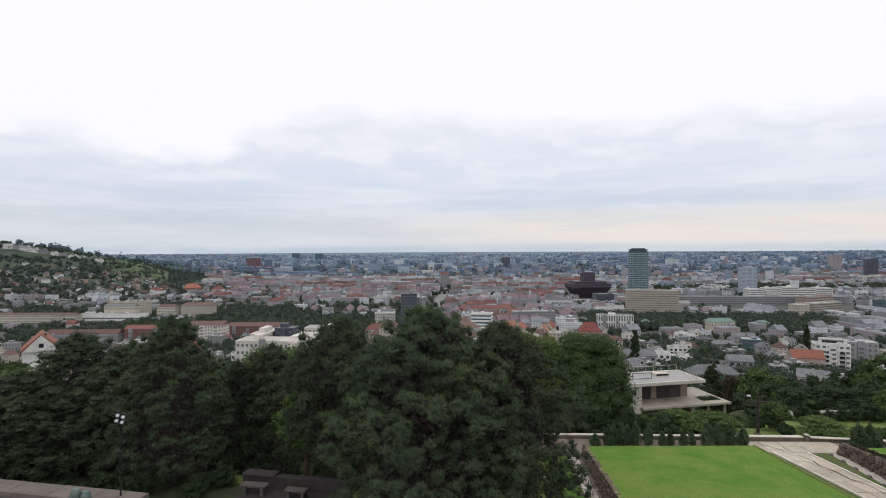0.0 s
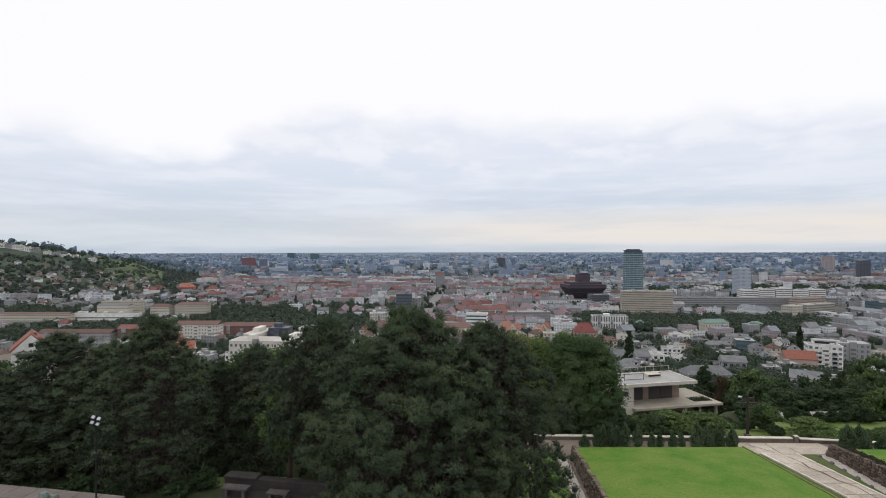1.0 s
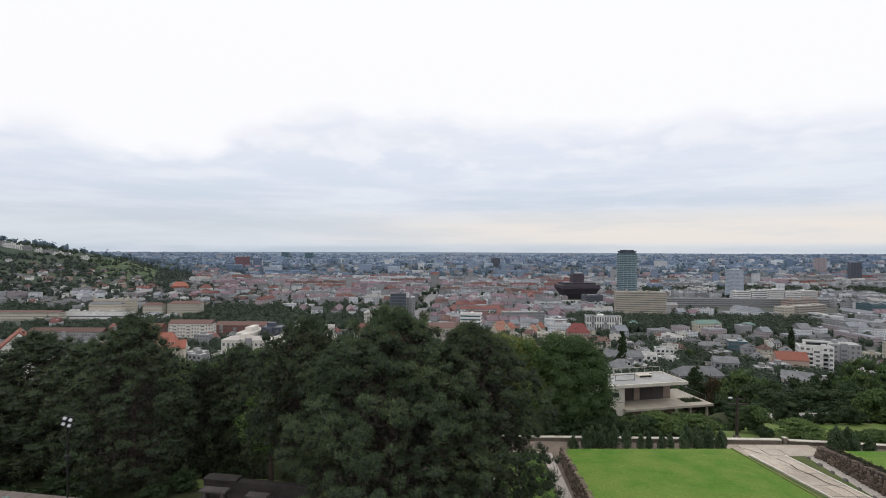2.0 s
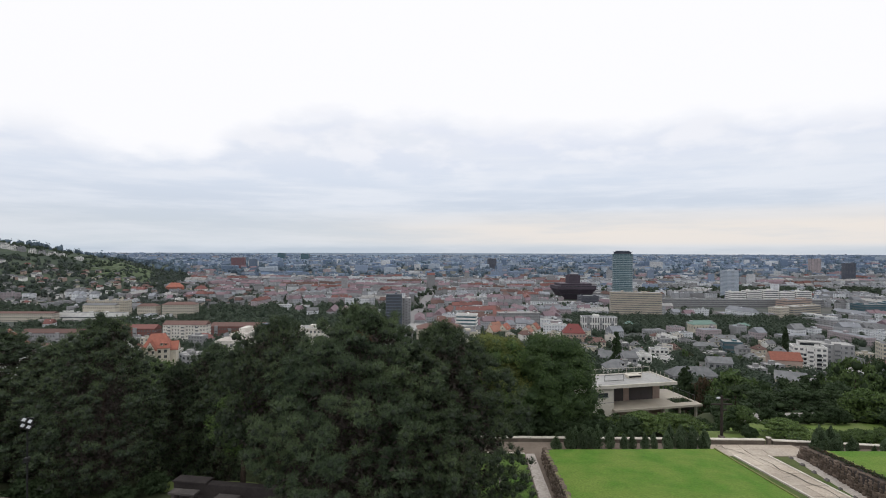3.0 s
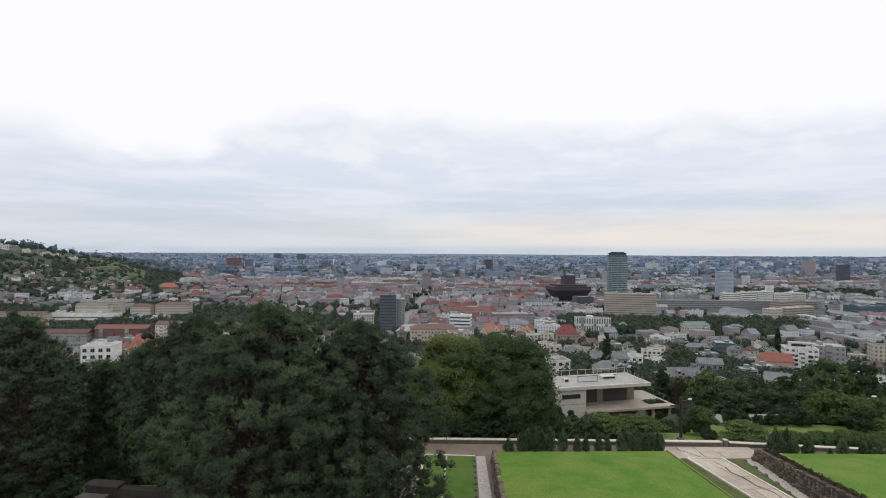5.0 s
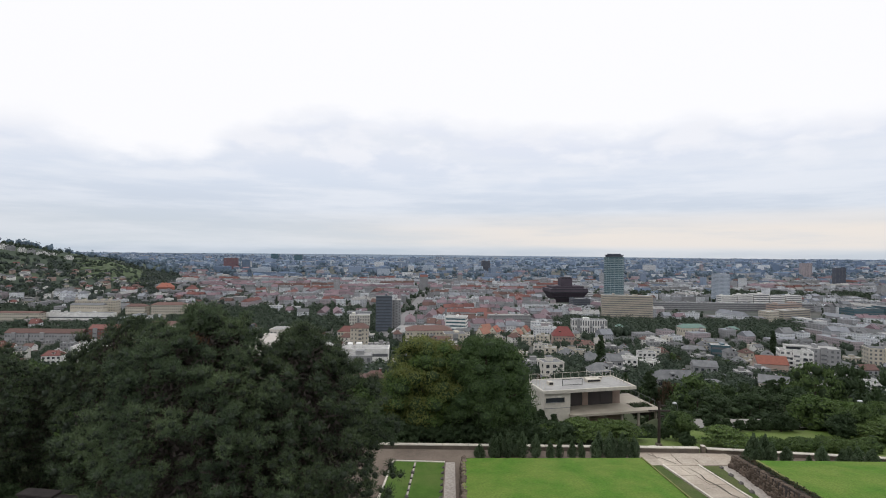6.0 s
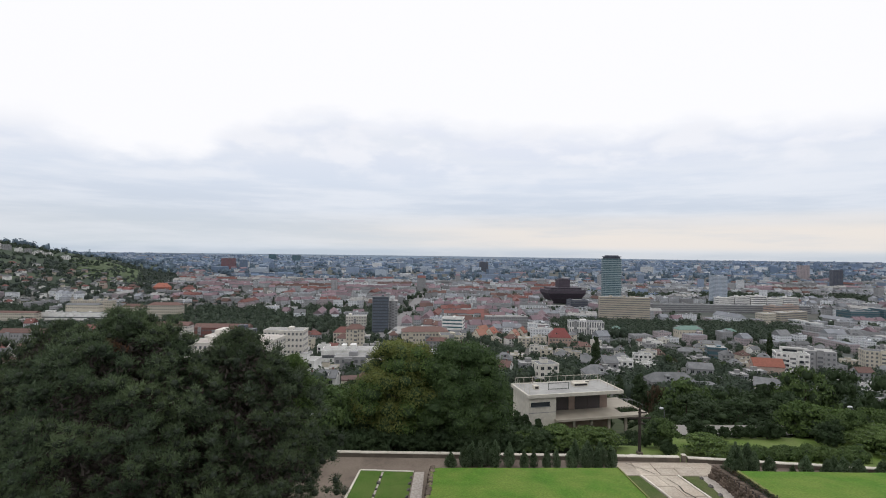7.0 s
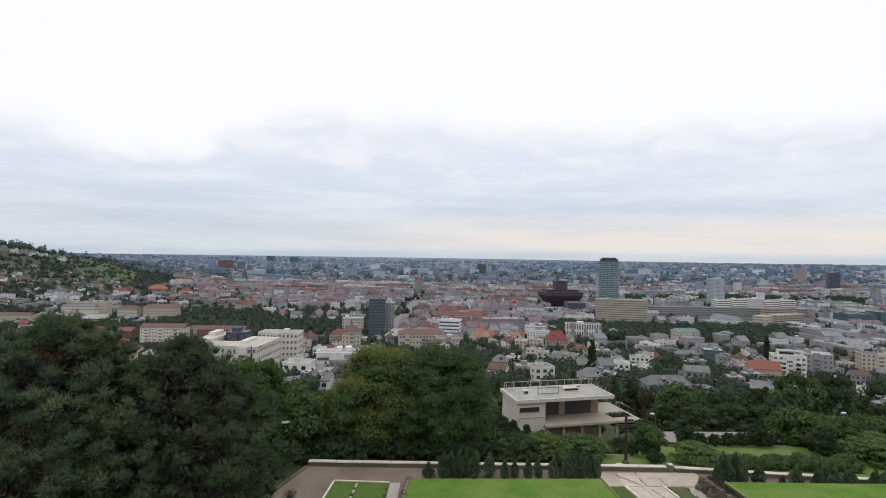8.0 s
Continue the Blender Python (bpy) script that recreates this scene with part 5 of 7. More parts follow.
def block(x, y, w, d, h, yaw, wall, roof, kind, label, name="building", group="", storey=3.2, bay=3.0, glass=None, band=False, rh=4.0, z=None, win=(1.6, 1.7)):
    """A larger building; its many small windows are sunk panes joined into one piece per face."""
    z = ground_at(x, y) - 0.5 if z is None else z
    ob = thing(name, pose(x, y, z, 0, 0, yaw), label, "building", group)
    s = Shape()
    s.box(-w / 2, w / 2, -d / 2, d / 2, -6, h, wall)
    part("wall", s, ob)
    s = Shape()
    if kind == "flat":
        s.box(-w / 2 - 0.15, w / 2 + 0.15, -d / 2 - 0.15, d / 2 + 0.15, h, h + 0.5, wall)
        s.add([(-w / 2 + 0.4, -d / 2 + 0.4, h + 0.52), (w / 2 - 0.4, -d / 2 + 0.4, h + 0.52), (w / 2 - 0.4, d / 2 - 0.4, h + 0.52), (-w / 2 + 0.4, d / 2 - 0.4, h + 0.52)], [(0, 1, 2, 3)], roof)
        r = random.Random(int(x * 7 + y))
        for i in range(max(1, int(w / 16))):
            bx = r.uniform(-w / 2 + 2, w / 2 - 5)
            s.box(bx, bx + r.uniform(2, 4.5), -d * 0.25, d * 0.2, h + 0.5, h + r.uniform(1.8, 3.2), wall)
    else:
        s.hip(-w / 2 - 0.5, w / 2 + 0.5, -d / 2 - 0.5, d / 2 + 0.5, h, rh, 0 if kind == "gable" else d * 0.4, roof)
    part("roof", s, ob)
    g = glass or G_FAR
    r3 = random.Random(int(x * 3 + y * 5))
    if not band and h > 9 and y < 700:
        for i in range(max(1, int(w / 14))):
            u, e = ((i + 0.5) / max(1, int(w / 14)) - 0.5) * w + r3.uniform(-2, 2), r3.uniform(1.2, 2.4)
            s = Shape()
            s.box(u - e, u + e, -d / 2 - 1.1, -d / 2 - 0.07, 2.8, h * r3.choice((0.8, 1.0, 1.08)), r3.choice((wall, wall, W_GREY)))
            for f in range(1, int(h / storey)):
                s.box(u - e * 0.8, u + e * 0.8, -d / 2 - 1.16, -d / 2 - 1.1, f * storey + 0.9, f * storey + 2.3, g)
            part("bay", s, ob, "projecting bay with balconies")
    s = Shape()
    for face, length, half, turn in (("front", w, d / 2, 0), ("side", d, w / 2, -90), ("side", d, w / 2, 90)):
        at = pose(0, 0, 0, 0, 0, turn)
        nf, nb = max(1, int(h / storey)), max(1, int(length / bay))
        for f in range(nf):
            zz = (f + 0.32) * h / nf
            if band:
                s.box(-length / 2 + 0.6, length / 2 - 0.6, -half - 0.06, -half + 0.02, zz, zz + win[1], g, at)
            for i in range(0 if band else nb):
                u = (i + 0.5) / nb * length - length / 2
                s.box(u - win[0] / 2, u + win[0] / 2, -half - 0.06, -half + 0.02, zz, zz + win[1], g, at)
    part("glazing", s, ob, "small dark window panes", kind="stuff")
    return ob


def build_villa():
    v = thing("villa", pose(22.2, 65.85, -4.0, 0, 0, 11.8), "white modernist villa with flat roof and wide terrace", "house")
    W, D, F = 13.5, 5.9, -3.12
    s = Shape()
    s.box(0.3, 4.0, 0.3, D - 0.2, -12, -0.34, W_VILLA)
    s.box(4.0, 12.9, 2.2, D - 0.2, -12, F - 0.03, W_VILLA)
    s.box(4.0, 12.9, D - 0.6, D - 0.2, F - 0.03, -0.34, W_VILLA)
    part("wall", s, v, "white rendered walls")
    s = Shape()
    s.bevel_box(0, W, 0, D, -0.34, 0, 0.03, W_VILLA)
    for a, b, c, e in ((0, W, 0, 0.25), (0, W, D - 0.25, D), (0, 0.25, 0.25, D - 0.25), (W - 0.25, W, 0.25, D - 0.25)):
        s.box(a, b, c, e, 0, 0.08, W_VILLA)
    r = part("roof", s, v, "overhanging pale flat roof")
    s = Shape()
    s.add([(0.25, 0.25, 0.012), (W - 0.25, 0.25, 0.012), (W - 0.25, D - 0.25, 0.012), (0.25, D - 0.25, 0.012)], [(0, 1, 2, 3)], R_LIGHT)
    part("roof_deck", s, r, "pale gravelled roof surface")
    for x, y, w, d, h in ((2.0, 2.6, 0.7, 0.7, 0.5), (7.9, 3.0, 2.1, 0.9, 0.45), (8.5, 4.6, 2.6, 0.5, 0.3)):
        s = Shape()
        s.bevel_box(0, w, 0, d, 0, h, 0.05, M_CAP)
        s.add([(0.1, -0.006, 0.1), (w - 0.1, -0.006, 0.1), (w - 0.1, -0.006, h - 0.1), (0.1, -0.006, h - 0.1)], [(0, 1, 2, 3)], M_DARKSTEEL)
        part("rooflight", s, r, "low rooflight box", pose(x, y, 0.015))
    rail = Shape()
    for x in np.arange(0.5, W, 1.25):
        rail.tube((x, D - 0.35, 0), (x, D - 0.35, 0.9), 0.03, 0.03, M_CAP, 5)
    for y in np.arange(0.6, D - 0.4, 0.85):
        for x in (0.5, W - 1.0):
            rail.tube((x, y, 0), (x, y, 0.9), 0.03, 0.03, M_CAP, 5)
    rail.tube((0.5, D - 0.35, 0.9), (W - 0.6, D - 0.35, 0.9), 0.03, 0.03, M_CAP, 5)
    part("railing", rail, r, "thin pale roof railing")
    rail = Shape()
    for a, b in (((3.8, 2.2, 0), (3.8, 2.2, 0.85)), ((6.7, 2.2, 0), (6.7, 2.2, 0.85)), ((3.8, 2.2, 0.85), (6.7, 2.2, 0.85)), ((3.8, 2.2, 0.1), (6.7, 2.2, 0.1))):
        rail.tube(a, b, 0.035, 0.035, M_DARKSTEEL, 5)
    part("pipe_frame", rail, r, "dark pipe frame on the roof")
    # ribbon window on the solid wing
    s = Shape()
    s.box(0.55, 3.15, 0.26, 0.31, -1.5, -0.95, G_GLASS)
    s.box(0.45, 3.25, 0.22, 0.3, -1.56, -1.5, W_GREY)
    part("window", s, v, "narrow dark ribbon window")
    s = Shape()
    s.box(0.28, 4.02, 0.262, 0.3, -2.3, -2.24, W_GREY)
    part("wall_joint", s, v, "thin shadow joint along the wall")
    for x0, x1, m, lab in ((4.02, 7.3, G_PANEL, "dark sliding glass panel"), (7.34, 8.2, W_PINK, "brownish timber panel"), (8.24, 10.1, G_PANEL, "dark sliding glass panel"), (10.14, 11.95, G_PANEL, "dark sliding glass panel"), (12.0, 13.1, W_PINK, "brownish timber panel")):
        s = Shape()
        s.box(x0, x1, 3.3, 3.38, F, -0.34, m)
        part("glazing_panel", s, v, lab)
    # terrace slab with planter opening
    s = Shape()
    for a, b, c, e in ((3.8, 17.2, -0.4, 0.9), (4.02, 13.8, 0.9, 3.28), (16.8, 17.2, 0.9, 7.4), (13.12, 16.8, 3.28, 7.4), (13.8, 16.8, 2.9, 3.28)):
        s.box(a, b, c, e, F - 0.28, F, W_BEIGE)
    t = part("terrace", s, v, "beige cantilevered terrace slab")
    s = Shape()
    s.box(13.8, 16.8, 0.9, 2.9, -4.2, F - 0.3, M_DARKWALL)
    p = part("planter", s, t, "dark planter set in the terrace")
    rng = np.random.default_rng(66)
    at = np.stack((rng.uniform(13.9, 16.7, 900), rng.uniform(1.0, 2.8, 900), F - 0.35 + rng.uniform(0, 0.6, 900) * rng.uniform(0.3, 1, 900)), -1)
    lv, lf = leaves(rng, at, np.tile((0, 0, 1.0), (900, 1)), 0.1)
    part("planting", mesh_np("planting", lv, lf, L_DARK), p, "dark green planting")
    s = Shape()
    for x in (13.0, 14.6, 16.6):
        s.tube((x, 7.2, F), (x, 7.2, F + 1), 0.02, 0.02, M_STEEL, 5)
    for y in np.arange(0.6, 7.2, 1.1):
        s.tube((16.7, y, F), (16.7, y, F + 0.97), 0.018, 0.018, M_STEEL, 5)
    s.tube((16.7, 0.6, F + 0.97), (16.7, 7.2, F + 1), 0.02, 0.02, M_STEEL, 5)
    part("railing", s, t, "thin steel railing")
    s = Shape()
    s.box(4.05, 4.4, 0.2, 2.15, -12, F - 0.3, W_BEIGE)
    # brown render here stands in for the shade beneath the terrace
    s.box(4.4, 12.8, 1.9, 2.18, -12, F - 0.3, W_PINK)
    part("lower_wall", s, v, "ochre lower storey wall browned for terrace shade")
    for x in (6.5, 9.0, 11.5, 14.0, 16.6):
        s = Shape()
        s.bevel_box(-0.14, 0.14, 0, 0.28, -7, F - 0.29, 0.02, W_BEIGE)
        part("column", s, t, "slim beige column", pose(x, 0.1, 0))


build_villa()

TAKEN = []


def keep_clear(x, y, r):
    TAKEN.append((x, y, r))


def is_free(x, y, r):
    return all((x - a) ** 2 + (y - b) ** 2 > (r + c) ** 2 for a, b, c in TAKEN)


def landmark(x, y, w, d, top, yaw, *rest, **kw):
    keep_clear(x, y, max(w, d) * 0.5)
    z = ground_at(x, y) - 0.5
    return block(x, y, w, d, top - z, yaw, *rest, z=z, **kw)


# ---- landmarks of the town ----
def build_bank_tower():
    x, y = 329, 880
    z = ground_at(x, y) - 1
    keep_clear(x, y, 30)
    t = thing("office_tower", pose(x, y, z, 0, 0, -14), "tall rounded glass office tower with pale floor bands", "tower")
    pts = [(16.6 * math.copysign(abs(math.cos(a)) ** 0.7, math.cos(a)), 10.5 * math.copysign(abs(math.sin(a)) ** 0.8, math.sin(a))) for a in [i * math.tau / 48 for i in range(48)]]
    h = 12 - z
    s = Shape()
    s.prism(pts, -3, h - 5, G_TEAL)
    part("curtain_wall", s, t, "greenish curtain glass")
    n = 31
    for i in range(n):
        s = Shape()
        s.prism([(px * 1.018, py * 1.018) for px, py in pts], 0, 0.95, M_BAND)
        part("floor_band", s, t, "", pose(0, 0, 6 + i * (h - 12) / n))
    for i in range(0, 48, 2):
        s = Shape()
        px, py = pts[i]
        s.box(-0.15, 0.15, -0.15, 0.15, 0, h - 5, M_BAND)
        part("mullion", s, t, "", pose(px * 1.01, py * 1.01, 0))
    s = Shape()
    s.prism([(px * 0.88, py * 0.88) for px, py in pts], h - 5, h - 2.2, M_DARKT)
    s.prism([(px * 0.98, py * 0.98) for px, py in pts], h - 2.2, h - 1.2, M_DARKT)
    s.prism([(px * 0.7, py * 0.7) for px, py in pts], h - 1.2, h + 0.6, M_DARKT)
    part("crown", s, t, "dark recessed roof crown")


def build_pyramid():
    x, y = 315, 1150
    z = ground_at(x, y) - 7
    keep_clear(x, y, 52)
    keep_clear(x - 15, y - 66, 26)
    t = thing("inverted_pyramid_building", pose(x, y, z, 0, 0, 6), "dark brown stepped building like an inverted pyramid", "building")
    tiers = ((50, 32, 0, 8, "tier"), (58, 36, 8, 20, "tier"), (74, 46, 20, 31, "tier"), (88, 56, 31, 38, "tier"), (72, 44, 38, 43, "tier"), (26, 23, 43, 61, "roof_block"), (20, 17, 61, 63, "roof_block"))
    for i, (w, d, z0, z1, n) in enumerate(tiers):
        s = Shape()
        nxt = tiers[i + 1] if 1 <= i < 3 else None
        k = (nxt[0] - w) / 2 if nxt else 0
        s.box(-w / 2, w / 2, -d / 2, d / 2, z0, z1, M_RUST, None, -k)
        p = part(n, s, t)
        s = Shape()
        s.box(-w / 2 + 1 - k, w / 2 - 1 + k, -d / 2 - 0.12 - k, -d / 2 - k, z1 - 1.8, z1 - 0.9, G_GLASS)
        part("window", s, p)


build_bank_tower()
build_pyramid()
landmark(335, 838, 80, 18, -57, -12, W_BEIGE, R_LIGHT, "flat", "long cream office slab before the glass tower", storey=3.4, band=True, win=(1.7, 1.1))
landmark(300, 985, 34, 24, -76, 5, M_DARKT, R_GREY, "flat", "dark low office block near the tower", band=True)
landmark(688, 1170, 30, 24, -33, 8, F_PALE, R_LIGHT, "flat", "pale grey high-rise slab", bay=2.8, storey=3.1, win=(1.3, 1.5))
landmark(600, 990, 320, 16, -83, -3, W_GREY, R_GREY, "flat", "very long low grey office slab", storey=3.6, bay=3.6, band=True)
for i in range(5):
    landmark(632 + i * 33, 1052 - i * 2, 31, 22, -73.5 + (i % 3) * 2.2, -3, W_WHITE, R_LIGHT, "flat", "white stepped office wing in a row", storey=3.8, band=True, group="white stepped wings")
landmark(640, 870, 72, 18, -82, 22, W_BEIGE, R_LIGHT, "flat", "cream institutional building with ribbon windows", storey=4.0, band=True)
landmark(575, 835, 26, 18, -81, 22, W_CREAM, R_LIGHT, "flat", "low cream institutional block", storey=4.0)
landmark(690, 960, 70, 22, -80, 20, W_PINK, R_GREY, "flat", "brownish institutional building with ribbon windows", storey=4.0, band=True)
landmark(772, 880, 56, 30, -80, 4, G_BLUE, R_GREY, "flat", "blue-green glass office block", storey=3.8, bay=4, win=(3.2, 1.2), glass=G_FAR)
landmark(842, 890, 60, 30, -77, 4, G_BLUE, R_GREY, "flat", "blue-green glass office block", storey=3.8, bay=4, win=(3.2, 1.2), glass=G_FAR)
landmark(274, 2460, 40, 30, -32, 5, M_DARKT, R_GREY, "flat", "dark slab tower far off", bay=4, storey=4, win=(2.2, 1.8))
landmark(330, 2380, 48, 30, -66, 5, F_BLUE, FR_BLUE, "flat", "blue-grey office slab far off", bay=4, storey=4)
landmark(250, 2000, 60, 30, -72, 0, F_BLUE, FR_BLUE, "flat", "pale blue-grey office slab", bay=4, storey=4)
landmark(320, 2010, 60, 26, -74, 0, F_BLUE, FR_BLUE, "flat", "pale blue-grey office slab", bay=4, storey=4)
landmark(-894, 2300, 58, 34, -27, 12, M_REDT, R_GREY, "flat", "red-brown tower block far off", bay=5, storey=4, win=(1.6, 1.4))
landmark(-838, 2330, 34, 24, -34, 12, F_DIM, FR_BLUE, "flat", "grey tower block behind a red one", bay=4, storey=4)
landmark(-973, 3200, 44, 30, -14, 0, G_BLUE, FR_BLUE, "flat", "slate-blue tower far off", bay=5, storey=5)
landmark(-825, 3200, 50, 30, -18, 0, G_BLUE, FR_BLUE, "flat", "slate-blue tower far off", bay=5, storey=5)
landmark(1518, 2000, 36, 26, -19, -15, F_PINK, FR_BLUE, "flat", "greyish-pink tower under scaffolding", bay=5, storey=4)
landmark(1408, 1700, 30, 26, -29, -15, M_DARKT, R_GREY, "flat", "slender dark office tower", bay=4, storey=4)
landmark(1747, 2800, 36, 30, -27, -10, F_DIM, FR_BLUE, "flat", "slate-blue tower far off", bay=5, storey=5)
landmark(-51, 640, 20, 16, -43, 4, W_SLATE, R_GREY, "flat", "blue-grey glass office tower with floor bands", storey=3.5, band=True, win=(2.7, 2.1), glass=G_DUSK)
landmark(-36, 652, 11, 15, -49, 4, W_GREY, R_LIGHT, "flat", "pale annex of a tower", storey=3.4)
landmark(38.5, 590, 24, 20, -62, -10, W_WHITE, R_LIGHT, "flat", "white office building with blue ribbon windows", storey=3.4, band=True, glass=G_BLUE)
landmark(120, 720, 60, 16, -76, 3, W_GREY, R_LIGHT, "flat", "long grey-blue office range", storey=3.4)
landmark(6, 492, 44, 20, -62, 6, W_CREAM, R_BROWN, "hip", "cream historic school building with gabled front", storey=4.2, rh=4)
landmark(30, 470, 20, 16, -62, 6, W_CREAM, R_GREY, "flat", "yellow rendered school block", storey=4)
landmark(-74, 505, 18, 14, -66, 0, W_CREAM, R_RED, "hip", "yellow house with red hipped roof", storey=3.6, rh=5)
landmark(327, 612, 30, 13, -76, 4, W_CREAM, R_GREEN, "hip", "cream baroque palace with copper-green roof", storey=5, bay=3.4, rh=4.5, win=(1.3, 2.4))
landmark(343, 645, 34, 9, -79, 4, W_GREY, R_GREEN, "flat", "low palace wing with green roof", storey=5)
landmark(394, 640, 15, 10, -82, 4, W_CREAM, R_GREEN, "hip", "small pavilion with copper-green roof", storey=5, rh=3.5)
landmark(256, 660, 10, 9, -83, 4, W_WHITE, R_GREEN, "hip", "small white pavilion with pale green roof", storey=5, rh=3.5)
landmark(206, 630, 42, 18, -70, -8, W_WHITE, R_GREY, "flat", "white building with tall vertical fins", storey=9, bay=3, win=(1.6, 7))
flats = landmark(281, 374, 21, 13, -57.5, -24, W_WHITE, R_LIGHT, "flat", "large white apartment house with balconies", storey=3.2, bay=3.2, win=(2.0, 1.6))
for fl in range(4):
    for bx in (-7.4, -2.6, 5.6):
        s = Shape()
        s.box(-1.9, 1.9, -1.5, 0, 0, 0.2, W_WHITE)
        s.box(-1.9, 1.9, -1.5, -1.4, 0.2, 1.1, W_GREY if bx > 0 else W_WHITE)
        s.box(-1.5, 1.5, -0.12, 0, 0.25, 2.5, G_GLASS)
        part("balcony", s, flats, "", pose(bx, -6.56, 10.6 - fl * 3.2))
s = Shape()
s.box(-6.5, 7.5, -3.0, 4.5, 0, 2.9, W_WHITE)
s.box(-5.8, 6.8, -3.1, -3.0, 0.6, 2.3, G_GLASS)
s.box(-6.8, 7.8, -3.6, 4.8, 2.9, 3.2, R_LIGHT)
part("top_storey", s, flats, "set-back glazed top storey", pose(0, 0, -57.0 - flats.location.z))
landmark(318, 396, 22, 15, -60, -18, W_GREY, R_LIGHT, "flat", "grey flat-roofed apartment house", storey=3.2, bay=3.2)
landmark(392, 420, 26, 14, -64.5, -22, W_CREAM, R_GREY, "flat", "cream flat-roofed apartment house", storey=3.2, bay=3.2)
landmark(262, 440, 15, 12, -66, -18, G_BLUE, R_LIGHT, "flat", "low blue glass office block", storey=3.5, band=True)
# the off-white works on its courtyard
WORKS = dict(storey=3.4, bay=2.3, win=(1.15, 1.4))
landmark(-99, 270, 27, 13, -34.5, -2, W_OFFWHITE, R_BEIGE, "flat", "long off-white factory front with small windows", **WORKS)
landmark(-77.5, 268, 15, 29, -33, -6, W_OFFWHITE, R_BEIGE, "flat", "tall off-white factory wing with window grid", **WORKS)
landmark(-106, 290, 9, 22, -33.5, -4, W_OFFWHITE, R_BEIGE, "flat", "rear off-white factory wing along the yard", **WORKS)
landmark(-95, 293, 11, 9, -31.8, -2, M_DARKT, R_GREY, "flat", "dark plant house behind an off-white wing", storey=4)
landmark(-75, 306, 23, 12, -33.5, -2, W_OFFWHITE, R_LIGHT, "flat", "off-white office wing with regular windows", **WORKS)
house(-42.5, 219, 11, 9, 2, -8, W_WHITE, R_LIGHT, "flat", "white cubic house with flat roof below trees", z=-39.2)
house(-36.8, 199, 9, 8.5, 1, 20, W_WHITE, R_GREY, "gable", "white house with grey gabled roof below trees", z=-40.0, rh=3)
house(-29.6, 204, 7, 8, 2, -4, W_WHITE, R_GREY, "gable", "white house with dark gabled roof below trees", z=-42.5, rh=2.6)
house(-10, 164, 8.5, 8, 1, 12, W_CREAM, R_BROWN, "hip", "cream house with red-brown hipped roof below trees", z=-31.8, rh=3.4)
landmark(-35, 306, 36, 13, -44.6, 3, W_WHITE, R_LIGHT, "flat", "long low white hall with rooflight boxes", storey=4.5, band=True)
landmark(-29, 256, 15, 9, -38.6, 4, W_GREY, R_LIGHT, "flat", "grey flat-roofed house among trees", storey=3.4)
landmark(-53, 438, 15, 12, -52.5, 4, W_CREAM, R_BROWN, "hip", "cream apartment house with brown hipped roof", storey=3.4, rh=4, bay=2.6, win=(1.1, 1.6))
landmark(-84, 660, 26, 14, -70, 4, W_OFFWHITE, R_LIGHT, "flat", "off-white apartment slab beside a glass tower", storey=3.4)
for x, y, r in ((-42.5, 219, 8), (-36.8, 199, 8), (-29.6, 204, 7), (-10, 164, 8)):
    keep_clear(x, y, r)
landmark(-272, 560, 46, 14, -69.5, 0, W_OFFWHITE, R_BROWN, "gable", "long off-white apartment range with red-brown roof", storey=3.4, bay=3.0, rh=4, win=(1.3, 1.5))
landmark(-333, 562, 56, 14, -74, 0, W_BRICK, R_RED, "gable", "long brick workshop with dull red roof", storey=4, rh=4)
landmark(-405, 556, 80, 14, -78, 0, W_GREY, R_BROWN, "gable", "long grey workshop with red-brown roof", storey=4, rh=4)
landmark(-230, 600, 62, 16, -77, 0, W_BRICK, R_BROWN, "gable", "long brick workshop with red-brown roof", storey=4, rh=4)
landmark(-533, 835, 64, 14, -72, 0, W_CREAM, R_GREY, "flat", "cream railway station office", storey=4, bay=3.6)
landmark(-528, 806, 50, 12, -76, 0, W_CREAM, R_GREY, "gable", "cream station hall with gabled front", storey=6, rh=3)
landmark(-528, 790, 100, 10, -86, 0, W_WHITE, R_GREY, "flat", "low station concourse with pale roof edge", storey=6, band=True)
landmark(-456, 812, 30, 14, -78, 0, W_CREAM, R_BROWN, "hip", "cream hipped railway building", storey=4)
landmark(-410, 820, 50, 18, -76, 4, W_CREAM, R_BROWN, "hip", "cream railway building with brown hipped roof", storey=4, rh=4)
landmark(-650, 775, 150, 12, -85, 0, W_CREAM, R_BROWN, "gable", "long low cream railway building", storey=4, rh=2.5)
keep_clear(-640, 1250, 24)
keep_clear(-590, 1280, 20)
house(-640, 1250, 36, 20, 3, 10, R_ORANGE, R_ORANGE, "hip", "orange villa with orange hipped roof", rh=10, storey=4)
house(-590, 1280, 28, 16, 2, 0, W_WHITE, R_RED, "hip", "pale villa with pinkish hipped roof", rh=7, storey=4)
house(254.5, 362, 19.5, 11, 1, -16, W_PINK, R_ORANGE, "gable", "long house with bright orange tiled roof", rh=5.5, z=-68.5, chimney=False, windows=False)
keep_clear(262, 362, 18)
